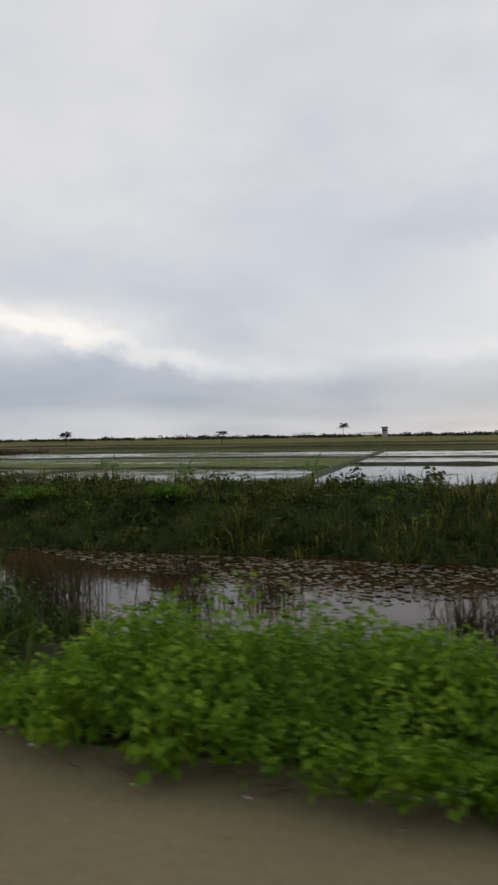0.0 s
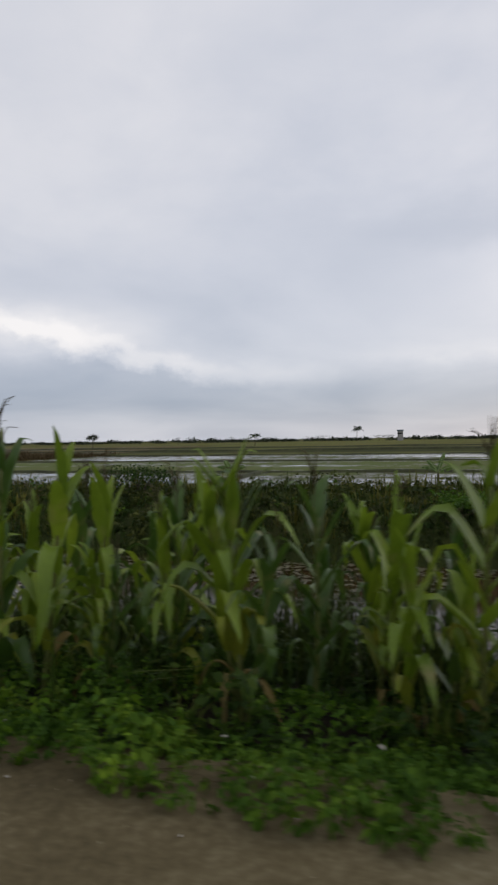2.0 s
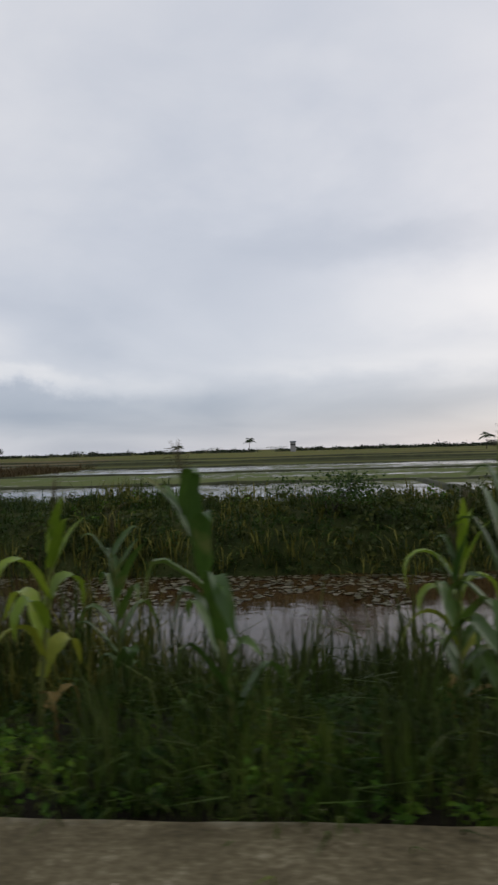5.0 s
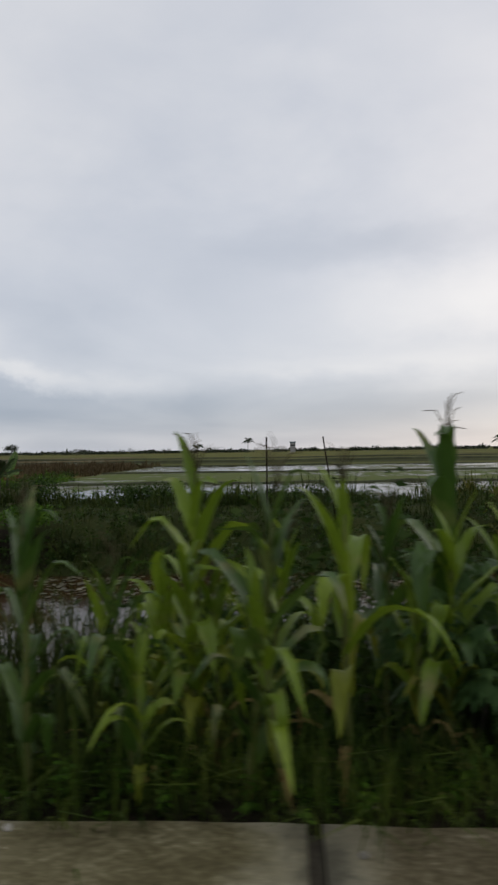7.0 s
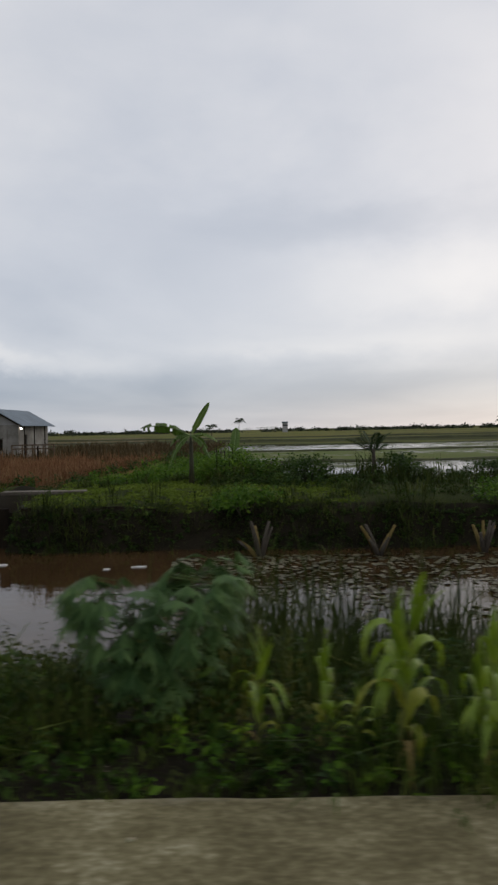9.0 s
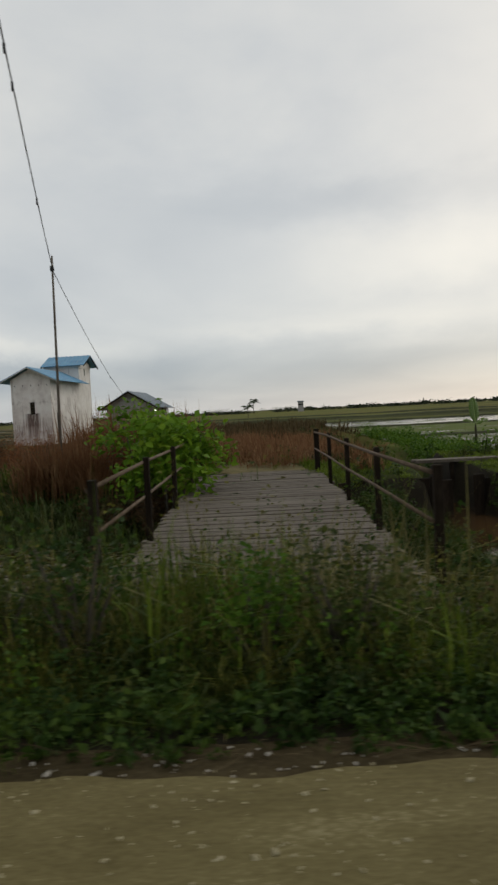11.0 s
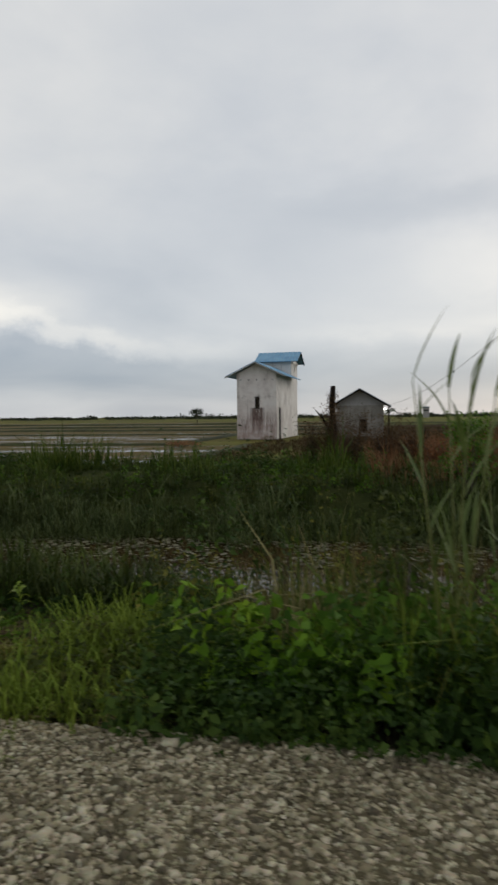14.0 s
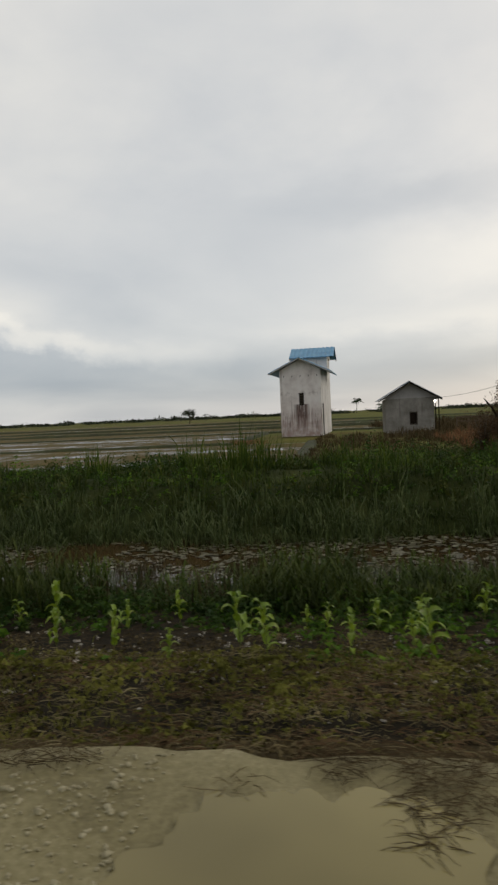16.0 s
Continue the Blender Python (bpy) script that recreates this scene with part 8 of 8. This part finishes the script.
def leaf_litter():
    rng = np.random.default_rng(92)
    n = 44000
    x, y = rng.uniform(-92, -80, n), rng.uniform(2.55, 4.6, n)
    k = np.array([patchy(a, b, 1.4, 30) + 0.5 * patchy(a, b, 5.0, 31) > -0.05 for a, b in zip(x, y)])
    p = np.stack([x[k], y[k], terrain(x[k], y[k]) + 0.012 + 0.03 * rng.random(k.sum())], 1)
    v, f = leaves(rng, p, 0.026, 1.0, (0, 0, 0))
    stuff("leaf_litter", v, f, M["litter_leaf"], "brown leaf litter on trampled verge grass", "dead leaves")


leaf_litter()
weed_mound("withered_weeds", 14000, -78.5, -65.8, 4.4, 7.0, 1.0, 0.05, M["dead_vine"], "withered brown weeds among tall grass", 93, lambda x, y: patchy(x, y, 0.8, 33) > 0.08)
weed_mound("withered_weeds", 7000, -78.5, -65.8, 4.6, 6.6, 0.95, 0.035, M["pale_straw"], "pale seed heads among tall grass", 94, lambda x, y: patchy(x, y, 0.9, 34) > 0.0)


def wrapper(x, y, w, d, colour, label, seed):
    bm = bmesh.new()
    n = 5
    grid = []
    for j in range(n):
        grid.append([bm.verts.new(((i / (n - 1) - 0.5) * w, (j / (n - 1) - 0.5) * d, 0.012 + 0.014 * noise.noise((i * 0.9, j * 0.9, seed)))) for i in range(n)])
    for j in range(n - 1):
        for i in range(n - 1):
            bm.faces.new((grid[j][i], grid[j][i + 1], grid[j + 1][i + 1], grid[j + 1][i]))
    bmesh.ops.solidify(bm, geom=bm.faces[:], thickness=0.002)
    o = tagged(part("litter", bm, colour), label, "litter")
    o.matrix_basis = pose(x, y, ground_z(x, y) + 0.015, 8, 0, 20 * seed)
    return o


M["plastic_green"] = surface("crumpled_green_plastic", [(0.3, (0.10, 0.28, 0.16)), (0.7, (0.45, 0.55, 0.48))], 12, 40, 0.35, 0.2)
M["plastic_white"] = surface("crumpled_white_plastic", [(0.3, (0.4, 0.4, 0.38)), (0.7, (0.7, 0.7, 0.68))], 12, 40, 0.35, 0.2)
wrapper(-71.95, 2.72, 0.20, 0.07, M["plastic_green"], "crumpled green and white plastic wrapper on the verge", 1.0)
wrapper(-72.1, 3.0, 0.10, 0.06, M["plastic_white"], "crumpled white plastic scrap on the verge", 2.0)
wrapper(-57.9, 3.4, 0.16, 0.1, M["plastic_white"], "crumpled white plastic scrap among weeds", 3.0)


def floating_litter(x, y, w, d, label):
    bm = bmesh.new()
    box(bm, -w / 2, -d / 2, 0, w / 2, d / 2, 0.03, 0.008)
    o = tagged(part("floating_board", bm, M["plastic_white"]), label, "litter")
    o.matrix_basis = pose(x, y, WATER_Z - 0.008, 0, 0, 6)


floating_litter(-61.45, 14.2, 0.5, 0.14, "white foam board floating on the canal")
floating_litter(-58.2, 13.8, 0.32, 0.1, "white scrap floating on the canal")
floating_litter(-58.85, 13.6, 0.14, 0.1, "white scrap floating on the canal")


# ---------------------------------------------------------------- posts, stakes, dead wood
def short_post(x, y, h, r, label, seed, lean=0.0):
    rng = random.Random(seed)
    z = ground_z(x, y)
    bm = bmesh.new()
    tube(bm, [(0, 0, -0.1), (lean * 0.5, 0.01, h * 0.5), (lean, 0, h)], [r * 1.1, r, r * 0.9], 8)
    for v in bm.verts:
        v.co += Vector((rng.uniform(-1, 1), rng.uniform(-1, 1), rng.uniform(-1, 1))) * r * 0.12
    o = tagged(part("post", bm, M["dark_wood"]), label, "post")
    o.matrix_basis = pose(x, y, z)
    return o


short_post(-61.68, 2.75, 0.52, 0.040, "dark rotting timber post among weeds", 1)
for k in range(5):
    short_post(-56.95 + 0.13 * k, 21.2 + 0.2 * (k % 2), 1.25 - 0.08 * (k % 3), 0.014, "thin bare stake beside the banana plant", 10 + k)
short_post(-43.3, 16.6, 2.55, 0.022, "thin upright stake on the far bank", 3)
short_post(-41.5, 16.7, 2.5, 0.02, "thin leaning stake on the far bank", 4, -0.35)
short_post(-74.0, 46.0, 1.3, 0.06, "old fence post by the small house", 5)
short_post(-71.6, 47.0, 1.3, 0.07, "old fence post by the small house", 6)


def rail_fence(x0, x1, y):
    f = thing("rail_fence", pose(0, 0, 0), "low grey rail fence beside the small house", "fence")
    n = 4
    for i in range(n + 1):
        x = x0 + (x1 - x0) * i / n
        bm = bmesh.new()
        box(bm, x - 0.05, y - 0.05, ground_z(x, y) - 0.1, x + 0.05, y + 0.05, 0.55, 0.01)
        part("post", bm, M["rail_wood"], f)
    for z in (0.15, 0.45):
        bm = bmesh.new()
        box(bm, x0, y - 0.09, z, x1, y - 0.05, z + 0.1, 0.008)
        part("rail", bm, M["rail_wood"], f)


def footpath():
    """Trodden sandy ground at the bridge end."""
    bm = bmesh.new()
    rows = []
    for j in range(13):
        y = 18.5 + 0.22 * j
        row = []
        for i in range(15):
            u = i / 14
            x = -69.3 + 3.4 * u + 0.25 * noise.noise((y * 1.2, u, 4.0)) - 0.05 * j
            row.append(bm.verts.new((x, y, ground_z(x, y) + 0.035 * min(1.0, 6 * u, 6 * (1 - u)) - 0.01)))
        rows.append(row)
    for a, b in zip(rows, rows[1:]):
        for i in range(14):
            bm.faces.new((a[i], a[i + 1], b[i + 1], b[i])).smooth = True
    tagged(part("footpath", bm, M["sandy_concrete"]), "trodden sandy footpath at the bridge end", "path", kind="structure")


footpath()
rail_fence(-75.4, -72.0, 52.0)


def dead_trunk(x, y, top, seed):
    """A burnt, broken trunk wrapped in dead creepers."""
    rng = np.random.default_rng(seed)
    z0 = ground_z(x, y)
    t = thing("burnt_tree", pose(x, y, z0), "broken black dead trunk wrapped in dry brown creepers", "dead tree")
    h = top - z0
    bm = bmesh.new()
    tube(bm, [(0, 0, -0.1), (0.03, 0, h * 0.4), (-0.02, 0.0, h * 0.8), (0.02, 0, h)], [0.17, 0.13, 0.10, 0.09], 9)
    tube(bm, [(0, 0, h * 0.4), (-0.35, 0.05, h * 0.62), (-0.6, 0.0, h * 0.72)], [0.06, 0.04, 0.015], 6)
    part("trunk", bm, M["dark_wood"], t)
    n = 3600
    z = rng.uniform(0.0, 0.95, n) ** 1.6
    q = rng.normal(0, 1, (n, 3)) * np.array([0.17, 0.15, 0.1]) * (1.15 - 0.75 * z)[:, None]
    p = np.stack([q[:, 0] - 0.3 * rng.random(n) ** 3 * (1 - z), q[:, 1], z * h + q[:, 2]], 1)
    v, f = leaves(rng, p, 0.06, 0.1, (0, 0, -0.6))
    me = mesh_np("creepers", v, f)
    me.materials.append(M["dead_vine"])
    ob = tagged(new("creepers", me), "dry brown creepers", kind="stuff")
    ob.parent = t


dead_trunk(-79.3, 22.5, 2.4, 4)


def dead_bush(x, y, r, h, seed, material, label):
    """Bare twigs and shrivelled leaves."""
    rng = np.random.default_rng(seed)
    t = thing("dead_bush", pose(x, y, ground_z(x, y)), label, "bush")
    bm = bmesh.new()
    ends = []
    for k in range(60):
        a = rng.uniform(0, 6.28)
        e = (r * rng.uniform(0.1, 1.0) * math.cos(a), r * rng.uniform(0.1, 1.0) * math.sin(a), h * rng.uniform(0.45, 1.05))
        tube(bm, [(e[0] * 0.1, e[1] * 0.1, -0.05), (e[0] * 0.5, e[1] * 0.5, e[2] * 0.6), e], [0.010, 0.006, 0.002], 3)
        ends.append(e)
    tagged(part("twig_tangle", bm, M["bark"], t), kind="stuff")
    c = np.array(ends)
    n = 3400
    p = c[rng.integers(0, len(c), n)] * rng.uniform(0.15, 1.08, (n, 1)) + rng.normal(0, 0.10, (n, 3))
    p[:, 2] = np.abs(p[:, 2])
    v, f = leaves(rng, p, 0.055, 0.2, (0, 0, -0.2))
    me = mesh_np("foliage", v, f)
    me.materials.append(material)
    ob = tagged(new("foliage", me), kind="stuff")
    ob.parent = t


for i, (x, y, r, h, m) in enumerate([(-78.6, 21.9, 0.9, 1.9, "dead_vine"), (-77.6, 22.0, 1.0, 1.7, "dead_vine"), (-80.0, 22.2, 0.6, 1.6, "dead_vine"), (-79.35, 22.3, 0.5, 2.0, "dead_vine"), (-76.7, 22.2, 0.9, 1.4, "dead_vine"), (-76.0, 21.6, 1.2, 1.0, "rust_leaf"), (-74.6, 20.6, 1.2, 1.2, "rust_leaf"), (-73.6, 18.4, 1.1, 1.2, "rust_leaf"),
                                     (-72.3, 18.9, 1.2, 1.5, "rust_leaf"), (-71.4, 17.6, 1.1, 1.45, "rust_leaf"), (-70.6, 18.3, 1.2, 1.5, "rust_leaf"), (-73.0, 20.9, 1.2, 1.4, "rust_leaf"), (-71.2, 21.0, 1.3, 1.5, "rust_leaf"), (-70.2, 15.9, 0.9, 1.1, "dead_vine"),
                                     (-71.2, 15.4, 0.9, 0.95, "dead_vine"), (-70.0, 14.9, 0.6, 1.3, "dead_vine"), (-69.8, 16.2, 0.5, 1.4, "dead_vine")]):
    dead_bush(x, y, r, h, 500 + i, M[m], "withered rust-brown bush on the bank" if m == "rust_leaf" else "dead brown vine tangle on the bank")


def palm_stump(x, y, seed):
    """A rotten palm stump with splayed dead leaf bases at the waterline."""
    rng = random.Random(seed)
    t = thing("palm_stump", pose(x, y, WATER_Z - 0.1), "dead palm stump with splayed leaf bases at the waterline", "stump")
    for k in range(7):
        a = rng.uniform(0, 6.28)
        e = Vector((math.cos(a) * rng.uniform(0.2, 0.55), math.sin(a) * 0.25, rng.uniform(0.45, 0.95)))
        bm = bmesh.new()
        tube(bm, [(0, 0, 0), e * 0.5 + Vector((0, 0, 0.05)), e], [0.07, 0.05, 0.03], 6)
        part("leaf_base", bm, M["corn_leaf_dry"] if k % 2 else M["bark"], t)


for i, (x, y) in enumerate([(-55.6, 14.7), (-52.9, 14.7), (-50.5, 14.8)]):
    palm_stump(x, y, 40 + i)
